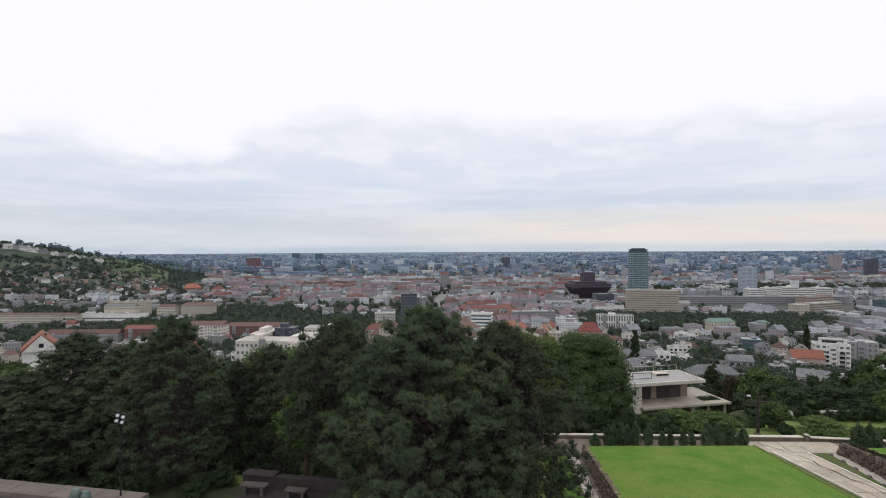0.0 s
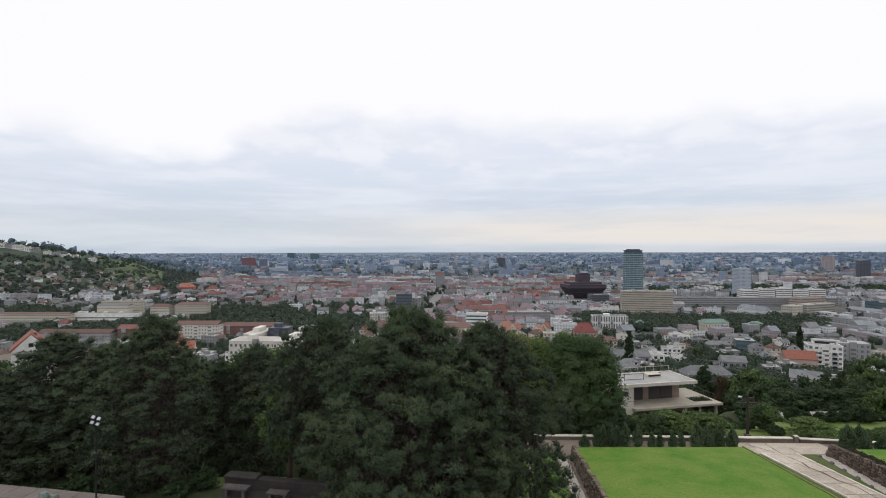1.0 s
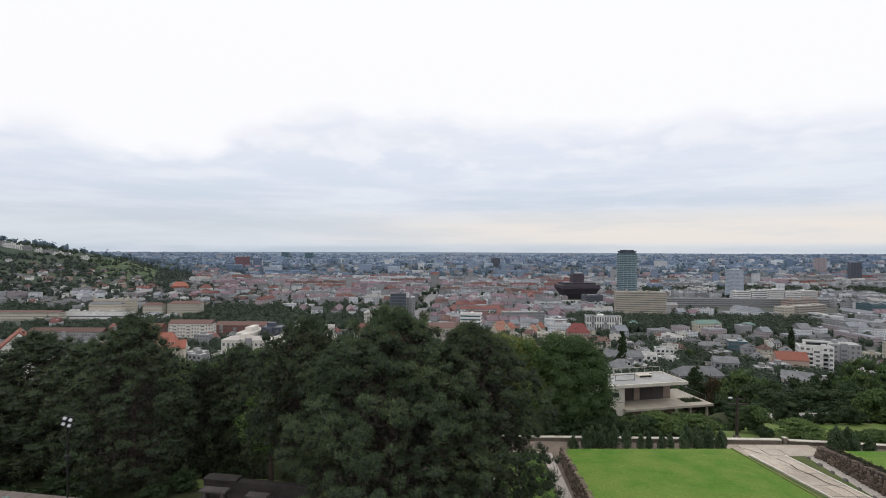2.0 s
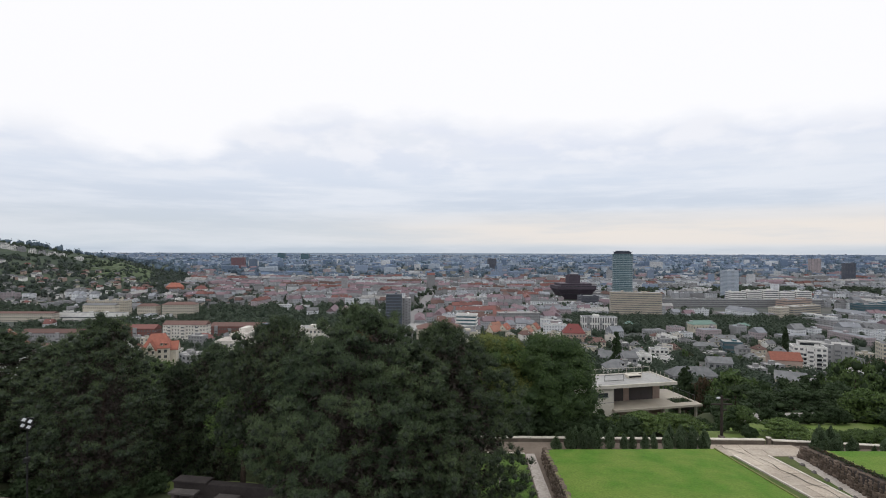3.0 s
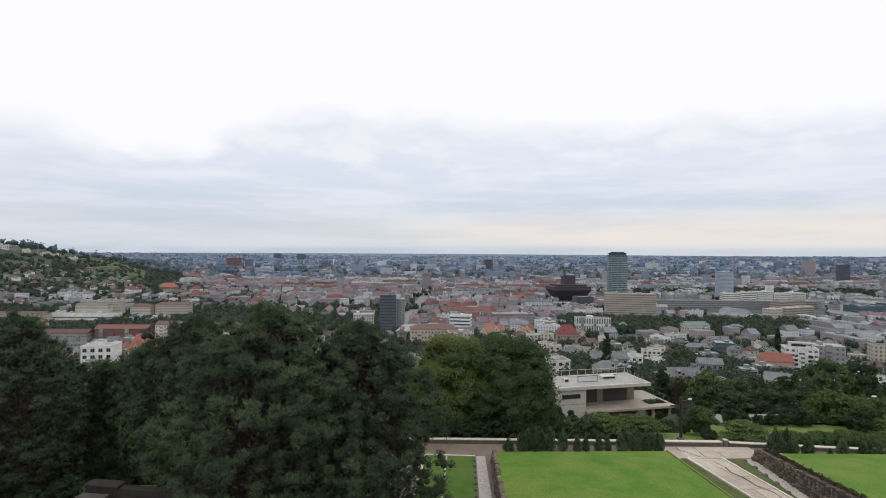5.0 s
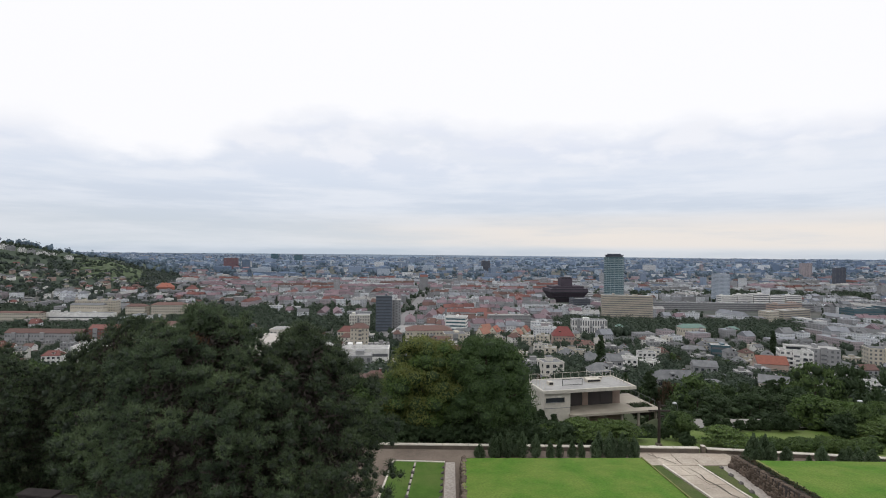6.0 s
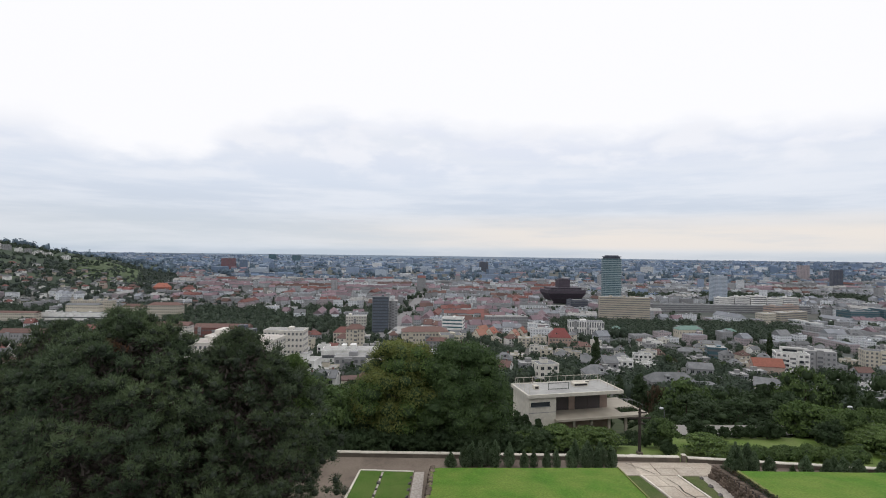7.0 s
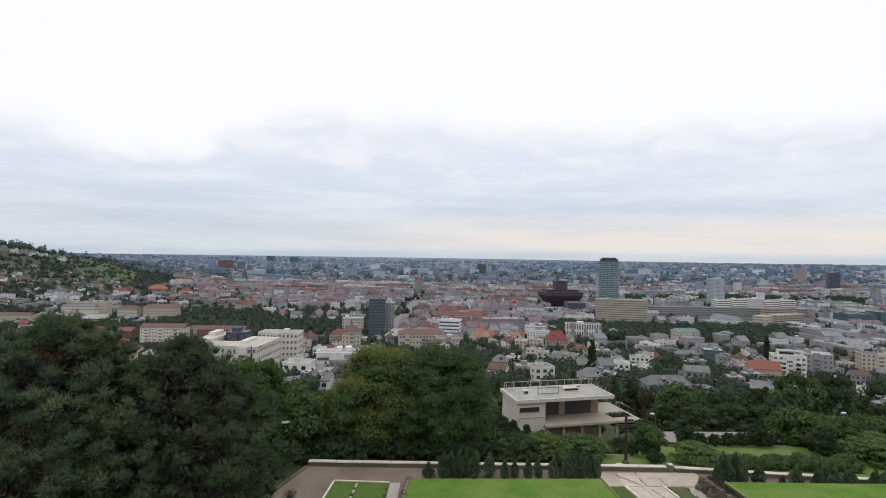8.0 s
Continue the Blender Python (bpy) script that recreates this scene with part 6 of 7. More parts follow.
def build_red_roofed_house():
    """A tall house whose steep tiled roofs cross at several gables."""
    h = thing("house", Matrix.LocRotScale((-107.0, 200, -31.6), Euler((0, 0, radians(18))), (0.7, 0.7, 0.7)), "large cream house with steep crossing orange-red roofs", "house", "houses on the slope")
    s = Shape()
    s.box(-6.5, 6.5, -5.5, 5.5, -14, 9.8, W_CREAM)
    s.box(-5.2, 0.2, -7.6, -5.5, -14, 9.0, W_CREAM)
    s.box(6.5, 9.6, -3.2, 4.6, -14, 8.2, W_CREAM)
    part("wall", s, h)
    s = Shape()
    s.hip(-7, 7, -6, 6, 9.8, 7.6, 3.4, R_ORANGE)
    r = part("roof", s, h, "steep orange-red hipped roof")
    for w, d, z, m, rise in ((8.4, 6.2, 9.0, pose(-2.5, -4.2, 0, 0, 0, 90), 5.4), (8.6, 8.4, 8.2, pose(6.2, 0.7, 0), 4.6)):
        s = Shape()
        s.hip(-w / 2, w / 2, -d / 2, d / 2, z, rise, 0, R_ORANGE, m)
        for e in (-w / 2 - 0.01, w / 2 + 0.01):
            s.add([(e, -d / 2 + 0.5, z + 0.05), (e, d / 2 - 0.5, z + 0.05), (e, 0, z + rise - 0.45)], [(0, 1, 2)], W_CREAM, m)
        part("gable_roof", s, r, "orange-red gabled cross roof")
    for x, y, z in ((2.6, -4.3, 11.3), (4.6, -4.0, 11.0)):
        s = Shape()
        s.box(-0.6, 0.6, -0.9, 1.4, 0, 1.3, W_CREAM)
        s.hip(-0.8, 0.8, -1.1, 1.6, 1.3, 0.7, 0.5, R_ORANGE)
        s.box(-0.4, 0.4, -0.94, -0.9, 0.3, 1.1, G_GLASS)
        part("dormer", s, r, "", pose(x, y, z))
    for x, y, z in ((-1.5, 1.2, 15.5), (3.2, 0.8, 15.0)):
        s = Shape()
        s.box(-0.35, 0.35, -0.3, 0.3, 0, 2.6, W_BRICK)
        s.box(-0.42, 0.42, -0.37, 0.37, 2.6, 2.75, W_GREY)
        part("chimney", s, r, "", pose(x, y, z))
    for fl in range(3):
        for x in (1.6, 4.6):
            part("window", WINDOW, h, "", Matrix.LocRotScale((x, -5.53, fl * 3.0 + 1.4), None, (1.4, 1, 1.6)))
        for x in (-4.0, -1.2):
            part("window", WINDOW, h, "", Matrix.LocRotScale((x, -7.63, fl * 3.0 + 1.4), None, (1.2, 1, 1.6)))


build_red_roofed_house()
keep_clear(-112, 200, 12)
house(-110, 134, 9, 8, 2, -52, W_WHITE, R_ORANGE, "gable", "white house with bright red gabled roof", rh=4.5, z=-19)
keep_clear(-110, 134, 8)
house(-148, 238, 13, 10, 3, 10, W_WHITE, R_LIGHT, "flat", "white cubic house with flat roof", z=-41)
keep_clear(-148, 238, 10)
house(146, 525, 22, 15, 2, -8, W_PINK, R_DEEPRED, "hip", "large house with deep red roof", rh=9, z=-81, storey=4)
keep_clear(146, 525, 15)
for ox, oy, ow, oroof in ((66, 556, 12, "s"), (83, 590, 15, "o"), (104, 560, 11, "s"), (74, 610, 14, "s"), (120, 600, 13, "o")):
    house(ox, oy, ow, 11, 2, 62 if ox > 80 else 40, W_CREAM, R_ORANGE if oroof == "o" else R_SALMON, "gable", "old town house with salmon tiled gable roof", group="salmon-roofed old houses", rh=6.5, storey=3.2)
    keep_clear(ox, oy, ow * 0.5)


def build_boulevard():
    s = Shape()
    a, b = Vector((-47, 560)), Vector((-4, 1440))
    side = Vector((10, -0.5))
    n = 40
    vs = []
    for i in range(n + 1):
        p = a.lerp(b, i / n)
        for q in (p - side, p + side):
            vs.append((q.x, q.y, ground_at(q.x, q.y) + 0.5))
    s.add(vs, [(2 * i, 2 * i + 1, 2 * i + 3, 2 * i + 2) for i in range(n)], mat("boulevard_asphalt", (0.2, 0.196, 0.2), (0.165, 0.16, 0.165), scale=0.1, rough=0.9))
    tagged(new("road", s.mesh("road")), "wide grey boulevard leading into the town", "road", kind="structure")
    for i in range(24):
        p = a.lerp(b, i / 24)
        keep_clear(p.x, p.y, 13)


build_boulevard()


def build_hillside():
    """Houses in gardens on the vineyard hill, white blocks on its crest."""
    rng = random.Random(91)
    walls = (W_WHITE, W_WHITE, W_CREAM, W_PINK, W_GREY)
    roofs = (R_RED, R_BROWN, R_GREY, R_GREY, R_GREY, R_BROWN, R_GREY, R_GREY)
    n = 0
    rest = Shape()
    while n < 210:
        y = rng.uniform(955, 1400)
        x = y * rng.uniform(-0.98, -0.30)
        if not is_free(x, y, 14):
            continue
        keep_clear(x, y, 7)
        k = rng.choice(("hip", "hip", "gable", "flat"))
        w, r = rng.choice(walls), rng.choice(roofs)
        if n >= 42:
            a, b, h = rng.uniform(4.5, 8), rng.uniform(4, 5.5), rng.choice((4, 7, 7, 9))
            at = pose(x, y, ground_at(x, y) - 0.6, 0, 0, rng.uniform(-25, 25))
            rest.box(-a, a, -b, b, -3, h, w, at)
            rest.box(-a * 0.7, a * 0.7, -b - 0.05, -b, h - 2.4, h - 1, G_GLASS, at)
            if k == "flat":
                rest.box(-a + 0.2, a - 0.2, -b + 0.2, b - 0.2, h, h + 0.4, R_LIGHT, at)
            else:
                rest.hip(-a - 0.4, a + 0.4, -b - 0.4, b + 0.4, h, b * 0.8, 0 if k == "gable" else b * 0.8, r, at)
            n += 1
            continue
        house(x, y, rng.uniform(9, 16), rng.uniform(8, 11), rng.choice((1, 2, 2, 3)), rng.uniform(-25, 25), w, R_LIGHT if k == "flat" else r, k, "pale garden house on the vineyard hill slope", group="houses on the vineyard hill", windows=False, chimney=False)
        n += 1
    tagged(new("hill_houses", rest.mesh("hill_houses")), "pale garden houses scattered over the vineyard hill", "houses", kind="stuff")
    for a, w, h, wall in ((-0.882, 30, 13, W_WHITE), (-0.864, 24, 15, W_GREY), (-0.848, 30, 14, W_WHITE), (-0.829, 22, 12, W_WHITE), (-0.812, 20, 13, W_GREY), (-0.79, 17, 11, W_WHITE), (-0.772, 17, 12, W_GREY), (-0.752, 26, 11, W_WHITE), (-0.733, 20, 10, W_WHITE), (-0.70, 22, 9, W_WHITE)):
        y = 1600
        ob = block(a * y, y, w, 12, h, 6, wall, R_GREY, "flat", "white modern terrace house on the hill crest", group="terrace houses on the hill crest", storey=3.6, bay=5, win=(3, 1.8))
        s2 = Shape()
        s2.box(-w * 0.3, w * 0.3, -4.5, 4.5, 0, 3.4, wall)
        s2.box(-w * 0.26, w * 0.26, -4.58, -4.5, 0.8, 2.8, G_GLASS)
        s2.box(-w * 0.33, w * 0.33, -5.4, 4.8, 3.4, 3.8, W_WHITE)
        part("top_storey", s2, ob, "set-back white top storey", pose(0, 0, h + 0.5))
    # vine rows
    v = Shape()
    for i in range(15):
        y0 = 1320 + i * 27
        xa, xb = -(0.67 + 0.02 * math.sin(i * 1.7)) * y0, -(0.545 - 0.012 * math.sin(i * 0.9)) * y0
        m = 14
        pts = [(xa + (xb - xa) * j / m, y0 + 5 * math.sin(j * 0.6)) for j in range(m + 1)]
        for (x0, y1), (x1, y2) in zip(pts, pts[1:]):
            z0, z1 = ground_at(x0, y1), ground_at(x1, y2)
            v.add([(x0, y1 - 1.5, z0 - 1), (x1, y2 - 1.5, z1 - 1), (x1, y2 - 0.6, z1 + 2), (x0, y1 - 0.6, z0 + 2), (x0, y1 + 11.5, z0 + 3.4), (x1, y2 + 11.5, z1 + 3.4), (x1, y2 + 12.2, z1 - 1), (x0, y1 + 12.2, z0 - 1)],
                  [(0, 1, 2, 3), (3, 2, 5, 4), (4, 5, 6, 7)], M_VINE)
    tagged(new("vineyard_rows", v.mesh("vineyard_rows")), "rows of green vines on terraces", "vineyard", kind="stuff")


M_VINE = leafmat("vine_leaves", (0.105, 0.14, 0.07), (0.08, 0.115, 0.06), 0.25, 0, 0.05)
build_hillside()


def build_near_town():
    """Villas and apartment houses between the slope and the parks, each on its own."""
    rng = random.Random(123)
    n = 0
    tries = 0
    while n < 185 and tries < 9000:
        tries += 1
        y = 190 + 380 * rng.random() ** 0.8
        a = rng.uniform(-0.92, 1.02)
        x = a * y
        if a < -0.05 and y < 230 and rng.random() < 0.6:
            continue
        if a > 0.0 and y < 215:
            continue
        if not is_free(x, y, 8.0):
            continue
        w, d = rng.uniform(7, 13), rng.uniform(7, 10)
        if rng.random() < 0.12:
            w *= 1.7
        keep_clear(x, y, max(w, d) * 0.5)
        k = rng.choice(("flat", "flat", "flat", "hip", "hip", "gable"))
        wall = rng.choice((W_WHITE, W_WHITE, W_GREY, W_CREAM, W_GREY, W_OFFWHITE))
        roof = R_LIGHT if k == "flat" and rng.random() < 0.6 else R_GREY if k == "flat" else rng.choice((R_GREY, R_GREY, R_BROWN, R_GREY, R_GREY, R_BROWN)) if a > 0.05 else rng.choice((R_GREY, R_BROWN, R_RED, R_GREY, R_RED, R_BROWN))
        lab = {"flat": "cubic house with flat roof", "hip": "house with hipped roof", "gable": "house with gabled roof"}[k]
        tone = {W_WHITE: "white", W_GREY: "grey", W_CREAM: "cream", W_OFFWHITE: "off-white"}[wall]
        house(x, y, w, d, rng.choice((2, 2, 2, 3, 3) if y > 260 else (1, 2, 2, 3)), rng.gauss(-6, 14), wall, roof, k, f"{tone} {lab} among garden trees", windows=True)
        n += 1


build_near_town()


def rise_of(x, y):
    """How much of the vineyard hill lies at a place."""
    h = np.interp(x / np.maximum(y, 1), HILL_A, HILL_H)
    return h * smooth((y - 930) / 800) * (1 - smooth((y - 1800) / 1000))


def far_scale(y):
    """How much shorter than its true distance the far plain is built."""
    return max(1.0, 2000 * math.exp((y - 2000) * (math.log(15) / 2900)) / y) if y > 2000 else 1.0


def build_town():
    """The dense town: perimeter blocks of joined houses with long roofs, thinning to far estates among woods."""
    rng = random.Random(321)
    bands, single = {}, 0
    y = 575.0
    while y < 3900:
        k = far_scale(y)
        step = (30 + 0.016 * y) / k ** 0.5
        x = -1.02 * y + rng.uniform(0, 60)
        while x < 1.14 * y:
            a = x / y
            far = y > 1900
            old = -0.5 < a < 0.22 and 640 < y < 1750
            red = rng.random() < (0.68 - 0.34 * (y - 640) / 1100 if old else 0.24 if -0.5 < a < 0.25 and y < 2300 else 0.16)
            tall = y > 1000 and not (a < -0.2 and y < 1700) and rng.random() < (0.015 if a < 0.3 else 0.04)
            across = rng.random() < 0.24 and not tall
            count = 1 if tall or across else rng.choice((2, 3, 3, 4, 5)) if old else rng.choice((1, 1, 2, 3, 4))
            if y < 740 and a > 0.2:
                count = min(count, rng.choice((1, 1, 2)))
            high = rng.uniform(26, 44) if tall else (rng.uniform(7, 11.5) if y < 900 else rng.uniform(9, 15))
            yaw = rng.choice((-6, -6, 3, 12)) + rng.uniform(-2, 2) + (8 if a > 0.3 else 0)
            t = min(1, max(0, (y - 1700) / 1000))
            # painted haze: bluer roofs take over with distance
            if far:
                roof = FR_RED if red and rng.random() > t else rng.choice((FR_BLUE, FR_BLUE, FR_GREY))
            else:
                roof = rng.choice((FR_RED, FR_RED, R_BROWN, FR_RED, FR_RED, R_RED)) if red else rng.choice((FR_GREY, FR_GREY, R_LIGHT, R_GREY, R_GREY))
            pitched = red or rng.random() < 0.3 and not tall
            dy = rng.uniform(-0.22, 0.22) * step
            for _ in range(count):
                w = rng.uniform(9, 19) * (1.0 if y < 1300 else 1.4) / k ** 0.4
                if not pitched and not tall:
                    w *= rng.choice((1, 1.3, 2.0))
                d = rng.uniform(11, 15) / k ** 0.5
                xc, yc = x + w / 2, y + dy
                x += w * (1.0 if not across else 0.9)
                a = xc / yc
                if rise_of(xc, yc) > 9 or (a < -0.08 and 640 < yc < 960 and rng.random() < (0.86 if a < -0.25 else 0.62)) or (a < -0.1 and yc < 640):
                    continue
                if (0.27 < a < 0.74 and 620 < yc < 800) or (-0.75 < a < -0.08 and 640 < yc < 760) or (0.35 < a < 0.9 and 1250 < yc < 1420 and rng.random() < 0.75):
                    continue
                if not is_free(xc, yc, w * 0.5 + 2) or far and noise.noise((xc * 0.004, yc * 0.009, 7)) > 0.12 and rng.random() < 0.85:
                    continue
                z = ground_at(xc, yc)
                h = (high + rng.uniform(-1.2, 1.2)) / k ** 0.95
                h = min(h, (0.5 if tall else 0.32) * max(3.0, 14 - 0.0043 * yc - z)) if far else h
                # walls likewise turn to the haze-blue tones farther out
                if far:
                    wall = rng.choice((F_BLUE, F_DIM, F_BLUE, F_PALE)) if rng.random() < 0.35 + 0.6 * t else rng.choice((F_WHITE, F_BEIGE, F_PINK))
                else:
                    wall = rng.choice((F_WHITE, F_WHITE, F_BEIGE, F_PINK, F_BEIGE, F_TAN) if a < 0.3 else (F_WHITE, F_BEIGE, F_WHITE, F_BEIGE, F_TAN, F_BLUE if yc > 1100 else F_PINK))
                if across:
                    w, d = d, min(step * 1.3, 60) / k ** 0.3
                band = 0 if yc < 900 else 1 if yc < 1300 else 2 if yc < 1900 else 3
                at = pose(xc, yc, z, 0, 0, yaw)
                own, s = None, bands.setdefault(band, Shape())
                if single < 280 and band == 0:
                    single += 1
                    body, s = Shape(), Shape()
                    body.box(-w / 2, w / 2, -d / 2, d / 2, -4, h, wall)
                    own = tagged(new("town_house", body.mesh("town_house")), "town house with tiled roof in a street row" if red else "pale town house in a street row", "house", "town houses beyond the gardens")
                    own.matrix_basis = at
                    at = pose(0, 0, 0)
                else:
                    s.box(-w / 2, w / 2, -d / 2, d / 2, -4, h, wall, at)
                if pitched:
                    turn_at = at @ pose(0, 0, 0, 0, 0, 90) if across else at
                    rw, rd = (d, w) if across else (w, d)
                    rh = rd * rng.uniform(0.38, 0.48)
                    s.hip(-rw / 2 - 0.05, rw / 2 + 0.05, -rd / 2 - 0.5, rd / 2 + 0.5, h, rh, rng.choice((0, 0, 0, 3)), roof, turn_at)
                    if not far:
                        for _ in range(rng.choice((1, 2, 2, 3))):
                            u, v = rng.uniform(-0.45, 0.45) * rw, rng.uniform(-0.22, 0.12) * rd
                            e = rng.uniform(0.3, 0.9)
                            s.box(u - e, u + e, v - 0.6, v + 0.6, h, h + rh * (1 - abs(v) / rd * 2) + rng.uniform(0.4, 1.5), rng.choice((wall, roof, roof, F_WHITE, R_GREY)), turn_at)
                else:
                    s.box(-w / 2 + 0.3, w / 2 - 0.3, -d / 2 + 0.3, d / 2 - 0.3, h, h + 0.12, roof, at)
                    for _ in range(rng.choice((1, 1, 2, 3))):
                        u, v = rng.uniform(-0.4, 0.3) * w, rng.uniform(-0.3, 0.2) * d
                        s.box(u, u + rng.uniform(1.5, 5) / k ** 0.5, v, v + rng.uniform(1.5, 4) / k ** 0.5, h + 0.1, h + rng.uniform(1.0, 3.0) / k ** 0.5, rng.choice((wall, wall, F_WHITE, R_GREY)), at)
                if own:
                    part("roof", s, own)
            x += (rng.uniform(7, 16) if rng.random() < 0.62 else rng.uniform(16, 60)) / k ** 0.5 * (2.2 if far else 1.0)
        y += step
    for b, s in bands.items():
        lab = ("dense town blocks with tiled and flat roofs", "streets of red-roofed town houses", "crowded town roofs and apartment slabs", "pale housing estates far out in the plain")[b]
        tagged(new("town_blocks", s.mesh("town_blocks")), lab, "buildings", kind="stuff")
    # large slabs of the far estates
    rng = random.Random(55)
    s = Shape()
    for i in range(190):
        y = rng.uniform(2100, 3700)
        k = far_scale(y)
        x = y * rng.uniform(-0.75, 1.1)
        z = ground_at(x, y)
        w, h, d = rng.uniform(18, 70) / k ** 0.6, rng.uniform(14, 40) / k ** 0.85, 16 / k ** 0.5
        h = min(h, 0.55 * max(3.0, 14 - 0.0043 * y - z))
        if rise_of(x, y) > 5:
            continue
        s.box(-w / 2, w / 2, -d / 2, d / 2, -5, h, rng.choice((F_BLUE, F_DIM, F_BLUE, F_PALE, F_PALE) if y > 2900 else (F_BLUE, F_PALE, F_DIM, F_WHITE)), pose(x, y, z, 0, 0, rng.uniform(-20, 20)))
    tagged(new("estate_slabs", s.mesh("estate_slabs")), "haze-tinted apartment slabs far out in the plain", "buildings", kind="stuff")


build_town()


def plant_town():
    """Street trees, parks and the woods on the hill, as loose leafy clumps."""
    rng = np.random.default_rng(8)
    for name, lab, m, count, ya, yb, aa, ab, r0, clumped, per in (
            ("garden_trees", "green gardens and street trees among houses", L_FARTREE, 2900, 185, 640, -0.95, 1.05, 3.9, 0.0, 84),
            ("park_trees", "dense dark park trees in the town", L_FARTREE, 900, 622, 800, 0.26, 0.76, 5.8, 0.0, 70),
            ("railway_trees", "dark belt of trees along the railway", L_FARTREE, 1700, 628, 980, -0.9, -0.07, 5.0, 0.0, 28),
            ("street_trees", "scattered trees between town blocks", L_FARTREE, 5200, 760, 1900, -0.95, 1.1, 5.6, 0.05, 16),
            ("green_belt", "dark wooded strip in the town", L_FARTREE, 520, 1240, 1430, 0.33, 0.95, 6.5, 0.0, 20),
            ("far_woods", "haze-tinted woods scattered over the far plain", L_DIMWOOD, 6500, 1850, 4300, -0.95, 1.12, 12.0, 0.1, 8),
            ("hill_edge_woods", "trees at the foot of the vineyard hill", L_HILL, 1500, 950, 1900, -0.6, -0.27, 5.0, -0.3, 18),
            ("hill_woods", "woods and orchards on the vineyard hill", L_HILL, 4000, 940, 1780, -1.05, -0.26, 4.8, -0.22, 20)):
        y = rng.uniform(ya, yb, count)
        x = y * rng.uniform(aa, ab, count)
        if clumped:
            thick = np.array([noise.noise((px * 0.006, py * 0.006, 0) if py < 1900 else (px * 0.004, py * 0.009, 7)) for px, py in zip(x, y)])
            ok = (thick > clumped) | (rng.uniform(0, 1, count) < 0.25)
            if name.startswith("hill"):
                a = x / y
                ok &= (~((a > -0.68) & (a < -0.56) & (y > 1310) & (y < 1720)) | (rng.uniform(0, 1, count) < 0.14)) & (np.interp(a, HILL_A, HILL_H) > 1.5)
                ok &= ~((a < -0.64) & (y > 1490))
            x, y = x[ok], y[ok]
        if name in ("street_trees", "garden_trees", "railway_trees", "park_trees"):
            ok = np.array([is_free(px, py, 1.0) for px, py in zip(x, y)])
            x, y = x[ok], y[ok]
        n = len(x)
        z = land(x, y)
        k = np.where(y > 2000, y / (2000 * np.exp(np.clip(y - 2000, 0, None) * (math.log(15) / 2900))), 1.0)
        rad = r0 * rng.uniform(0.6, 1.25, n) * k ** 1.0
        o = on_sphere(rng, n * per)
        o[:, 2] = np.abs(o[:, 2]) ** 0.8
        rr = np.repeat(rad, per)[:, None]
        lobes = 1 + 0.25 * np.sin(o[:, :1] * 5 + np.repeat(x, per)[:, None])
        mid = np.stack((x, y, z + rad * 0.55), -1)
        at = np.repeat(mid, per, 0) + o * rr * lobes * np.array([1, 1, 1.15]) * rng.uniform(0.75, 1.0, (n * per, 1))
        v, f = leaves(rng, at, o, 1.0, 0.7, 0.5)
        # leaf clumps in proportion to each crown, round a closed heart
        cen = np.repeat(at, 4, 0)
        v = cen + (v - cen) * np.repeat(rr, 4, 0) * (0.17 if per > 40 else 0.26 if per > 25 else 0.4)
        cv, cf = ball_shell(mid, rad * 0.78, 1.1)
        tagged(new(name, mesh_np(name, np.concatenate((v, cv)), np.concatenate((f, cf + len(v))), m)), lab, "trees", kind="stuff")


plant_town()

# ---- small things on and round the terrace ----
def build_post():
    p = thing("wooden_post", pose(26.1, 41.6, ground_at(26.1, 41.6)), "dark timber post with cross arms on the grass", "post")
    s = Shape()
    s.tube((0, 0, -0.3), (0, 0, 3.5), 0.13, 0.1, M_WOODPOST, 8)
    part("pole", s, p)
    for z, a, b in ((2.75, -0.85, 0.85), (3.15, -0.12, 0.55), (2.3, -0.1, 0.4)):
        s = Shape()
        s.box(a, b, -0.07, 0.07, z, z + 0.1, M_WOODPOST)
        part("cross_arm", s, p)
    s = Shape()
    s.bevel_box(-0.2, 0.2, -0.2, 0.2, -0.2, 0.22, 0.05, M_PARAPET)
    part("base_stone", s, p, "rough stone base")
    f = thing("flat_stone", pose(25.5, 40.9, ground_at(25.5, 40.9)), "pale flat stones lying by the post", "stone")
    s = Shape()
    s.bevel_box(-0.4, 0.1, -0.2, 0.2, -0.1, 0.16, 0.04, M_CAP)
    part("slab", s, f)


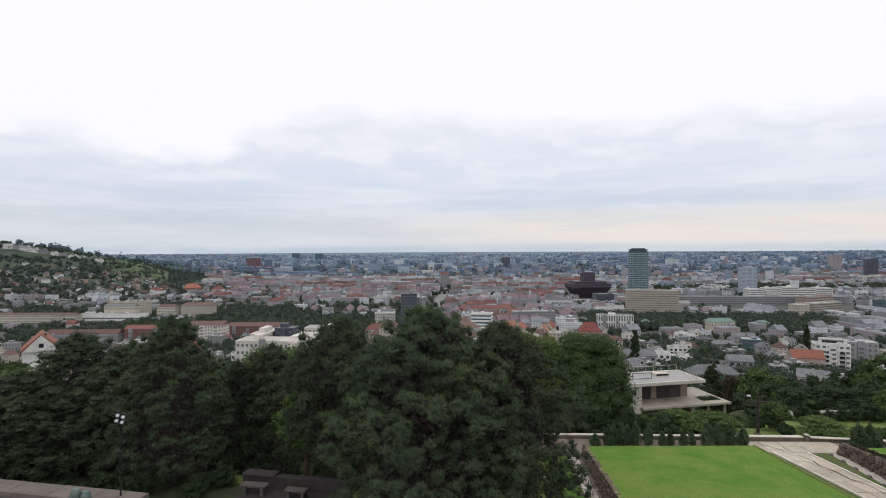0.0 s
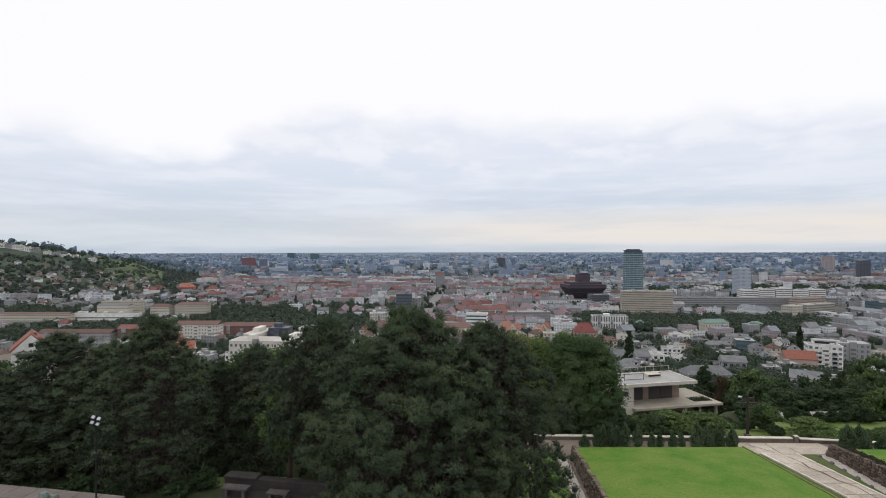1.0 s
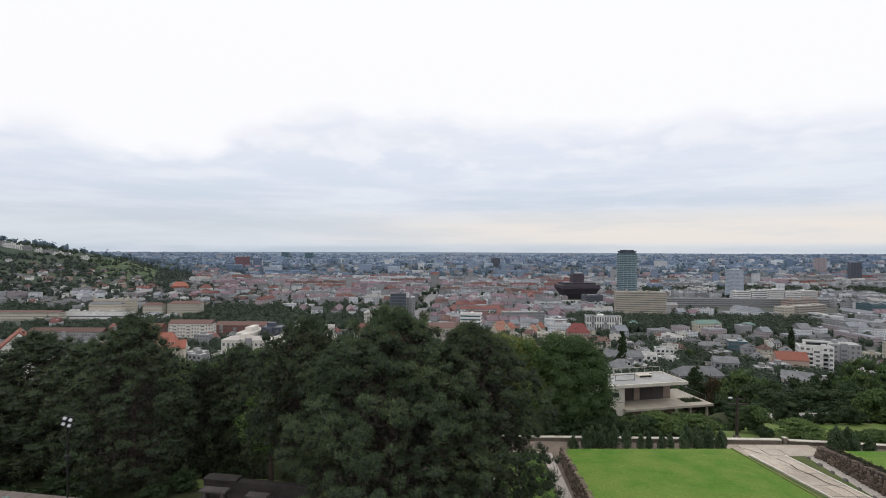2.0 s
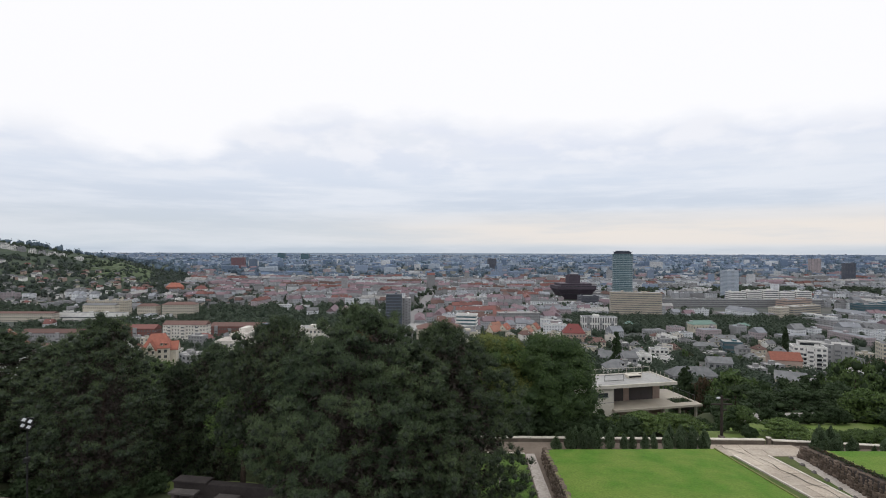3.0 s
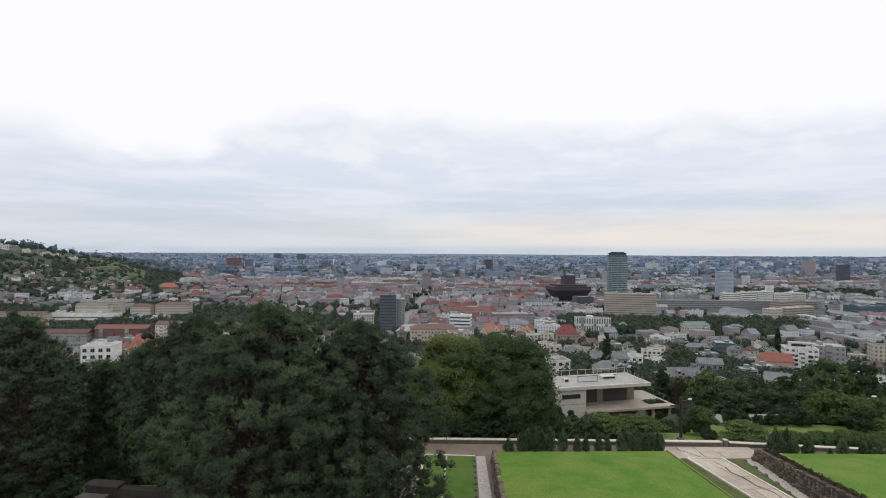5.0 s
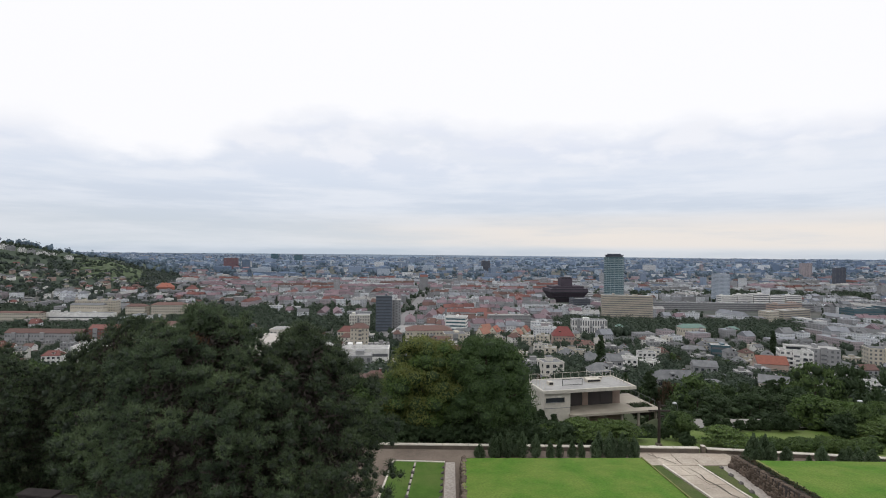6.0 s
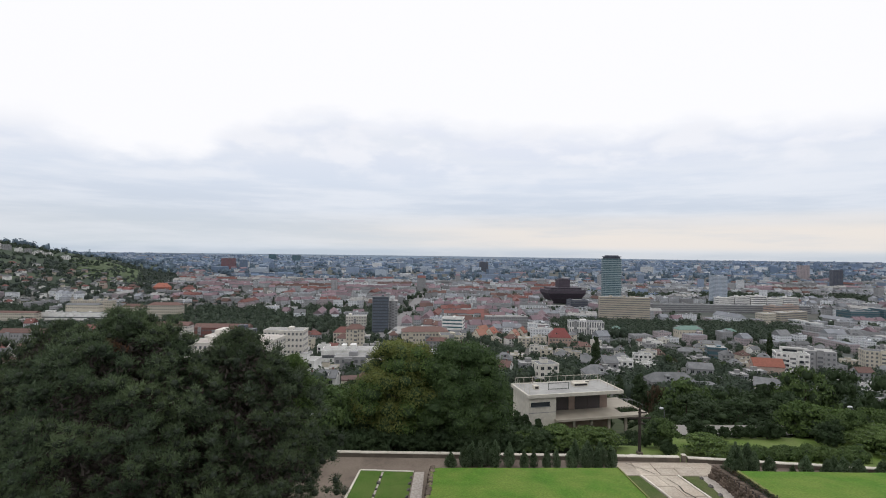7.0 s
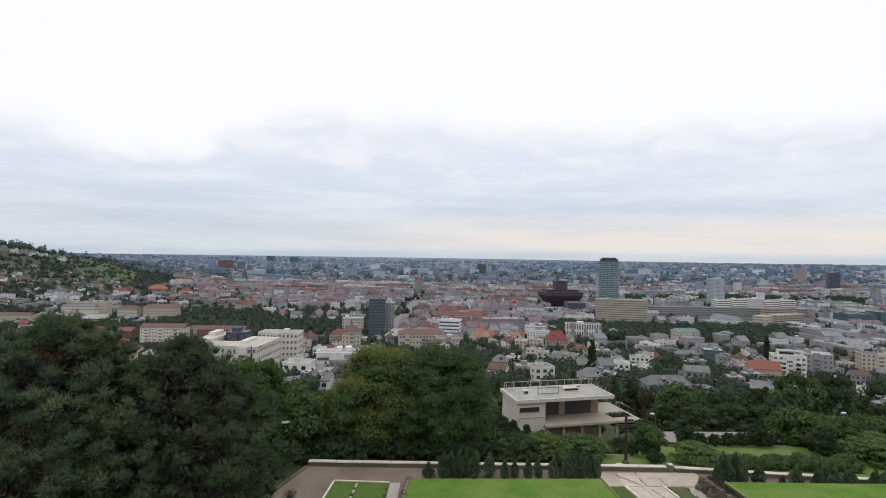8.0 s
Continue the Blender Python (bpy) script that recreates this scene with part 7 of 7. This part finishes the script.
def build_street_lamps():
    first = None
    for x, y, h, yaw in ((37.7, 62.0, 3.6, 205), (55.4, 56.0, 3.2, 195), (1.65, 40.3, 2.9, 200)):
        m = pose(x, y, ground_at(x, y), 0, 0, yaw) @ Matrix.Diagonal((1, 1, h / 3.6, 1))
        if first:
            copy_thing(first, m)
            continue
        first = thing("street_lamp", m, "grey street lamp with white globe-like head", "street lamp", "street lamps in the park")
        s = Shape()
        s.tube((0, 0, -0.3), (0, 0, h), 0.07, 0.045, M_STEEL, 8)
        s.tube((0, 0, h), (0.35, 0, h + 0.25), 0.035, 0.03, M_STEEL, 6)
        part("pole", s, first)
        s = Shape()
        n = 10
        vs, fs = [], []
        for j, (rr, zz, xx) in enumerate(((0.02, 0.14, 0), (0.13, 0.12, 0), (0.2, 0.04, 0), (0.18, -0.05, 0), (0.06, -0.12, 0))):
            vs += [(0.5 + rr * 1.7 * math.cos(i * math.tau / n), rr * math.sin(i * math.tau / n), h + 0.3 + zz) for i in range(n)]
        for j in range(4):
            fs += [(j * n + i, j * n + (i + 1) % n, j * n + n + (i + 1) % n, j * n + n + i) for i in range(n)]
        s.add(vs, fs, M_LAMPWHITE)
        part("lamp_head", s, first, "white lamp head")


def build_floodlight():
    x, y = -12.65, 18.6
    z = ground_at(x, y)
    f = thing("floodlight_mast", pose(x, y, z, 0, 0, 18), "floodlight mast with four lamps among pines", "floodlight")
    s = Shape()
    s.tube((0, 0, -0.2), (0, 0, 7.9 - z), 0.035, 0.03, M_DARKSTEEL, 8)
    part("mast", s, f)
    s = Shape()
    s.box(-0.2, 0.2, -0.03, 0.03, 7.55 - z, 7.6 - z, M_DARKSTEEL)
    s.box(-0.2, 0.2, -0.03, 0.03, 7.82 - z, 7.87 - z, M_DARKSTEEL)
    part("bracket", s, f)
    for dx, dz in ((-0.1, 7.62), (0.08, 7.54), (-0.06, 7.82), (0.12, 7.74)):
        s = Shape()
        s.bevel_box(-0.075, 0.075, -0.1, 0.1, -0.075, 0.075, 0.02, M_DARKSTEEL)
        s.add([(-0.055, -0.105, -0.055), (0.055, -0.105, -0.055), (0.055, -0.105, 0.055), (-0.055, -0.105, 0.055)], [(0, 1, 2, 3)], M_LAMPWHITE)
        part("lamp", s, f, "white-faced lamp", pose(dx, -0.1, dz - z, -35, 25, 0))
    s = Shape()
    s.bevel_box(-0.08, 0.08, -0.12, 0.05, 6.28 - z, 6.45 - z, 0.02, M_DARKSTEEL)
    part("control_box", s, f, "small grey box on the mast")


def build_upper_terrace():
    w = thing("terrace_wall", pose(-24.9, 20.75, 4.08, 0, 0, -9.8), "broad pale stone terrace wall with capping slabs", "wall", kind="structure")
    rng = random.Random(3)
    for i in range(14):
        s = Shape()
        s.bevel_box(0.008, 0.95, -0.55, 0.35, 0.4, 0.6, 0.03, M_TRAVERTINE)
        part("capping_slab", s, w, "", pose(i * 0.955, 0, rng.uniform(-0.006, 0.006)))
        s = Shape()
        s.box(0.004, 0.952, -0.45, 0.25, -3.2, 0.4, M_TRAVERTINE)
        part("wall_block", s, w, "", pose(i * 0.955, 0, 0))
    s = Shape()
    s.bevel_box(-0.3, 2.6, -0.9, 0.1, -3.2, 0.42, 0.03, M_TRAVERTINE)
    part("wall_end", s, w, "lower stepped wall end", pose(12.6, -0.5, 0))
    # benches with the low wall behind them
    b = None
    for x, y in ((-9.0, 22.75), (-6.9, 22.35)):
        m = pose(x, y, 2.75, 0, 0, -9) @ Matrix.Diagonal((0.8, 0.9, 0.9, 1))
        if b:
            copy_thing(b, m)
            continue
        b = thing("stone_bench", m, "grey stone bench before a low dark wall", "bench", "stone benches")
        s = Shape()
        s.bevel_box(-0.8, 0.8, -0.25, 0.25, 0.4, 0.5, 0.02, M_BENCHSTONE)
        part("seat", s, b)
        for dx in (-0.55, 0.55):
            s = Shape()
            s.box(dx - 0.1, dx + 0.1, -0.18, 0.18, -0.2, 0.4, M_BENCHSTONE)
            part("leg", s, b)
    lw = thing("low_wall", pose(-9.9, 23.6, 2.4, 0, 0, -9), "low dark stone wall behind the benches", "wall", kind="structure")
    s = Shape()
    s.bevel_box(0, 5.4, 0, 0.4, -1, 0.85, 0.03, M_DARKWALL)
    part("wall_block", s, lw)
    s = Shape()
    s.bevel_box(0, 1.7, -0.1, 0.5, 0.85, 0.95, 0.03, M_DARKWALL)
    part("capping_slab", s, lw)
    s = Shape()
    s.prism([(-10.1, 18), (-3.8, 18), (-4.4, 23.2), (-9.7, 24.0)], 2.2, 2.7, M_DARKWALL)
    tagged(new("pavement", s.mesh("pavement")), "dark paved seating terrace under pines", "pavement", kind="structure")
    # bronze figures, one plain mesh
    s = Shape()
    for cx, r, top in ((-0.15, 0.15, 0.0), (0.15, 0.14, -0.07)):
        n = 12
        rings = [(0.02, top), (r * 0.62, top - 0.04), (r * 0.95, top - 0.16), (r, top - 0.28), (r * 0.8, top - 0.42), (r * 0.9, top - 0.5), (r * 1.7, top - 0.62), (r * 1.9, top - 1.0), (r * 1.7, top - 2.4)]
        vs, fs = [], []
        for rr, zz in rings:
            vs += [(cx + rr * math.cos(i * math.tau / n), rr * 0.9 * math.sin(i * math.tau / n), zz) for i in range(n)]
        for j in range(len(rings) - 1):
            fs += [(j * n + i, j * n + n + i, j * n + n + (i + 1) % n, j * n + (i + 1) % n) for i in range(n)]
        s.add(vs, fs, M_BRONZE)
    s.box(-0.7, 0.7, -0.5, 0.5, -5.2, -2.4, M_TRAVERTINE)
    ob = tagged(new("statue", s.mesh("statue")), "weathered green bronze statue before the terrace wall", "statue")
    ob.matrix_basis = pose(-10.45, 13.5, 7.42)


build_post()
build_street_lamps()
build_floodlight()
build_upper_terrace()


def build_park_road():
    s = Shape()
    pts = [(31, 49.9), (34, 49.6), (38, 49.5), (42, 49.7), (47, 50.4), (54, 51.6), (72, 54)]
    vs = []
    for x, y in pts:
        for e in (-2.6, -0.9, 0.9, 2.6):
            vs.append((x, y + e, ground_at(x, y + e) + 0.16))
    s.add(vs, [(4 * i + j, 4 * i + 4 + j, 4 * i + 5 + j, 4 * i + 1 + j) for i in range(len(pts) - 1) for j in range(3)], mat("pale_park_asphalt", (0.25, 0.235, 0.215), (0.19, 0.18, 0.168), scale=0.8, rough=0.9, bump=0.1, c=(0.22, 0.21, 0.195), cscale=0.2))
    tagged(new("road", s.mesh("road")), "pale park road behind the shrubs", "road", kind="structure")


build_park_road()


def plant_wall_top():
    """Low creeping plants along the top of the rubble wall and the lawn edges."""
    rng = np.random.default_rng(14)
    n = 2600
    y = rng.uniform(26, 35.4, n)
    at = np.stack((28.95 - (35.4 - y) * 0.03 + rng.normal(0, 0.09, n), y, lawn_z(y) + 0.1 + rng.uniform(0, 0.22, n) * (0.5 + 0.5 * np.sin(y * 4.0) ** 2)), -1)
    v, f = leaves(rng, at, np.tile((0, -0.3, 1.0), (n, 1)), 0.055)
    tagged(new("creeping_plants", mesh_np("creeping_plants", v, f, [L_RUSSET, L_DARK], (rng.uniform(0, 1, n) < 0.55).astype(int))), "brownish creeping plants on the rubble wall top", "plants", kind="stuff")


plant_wall_top()
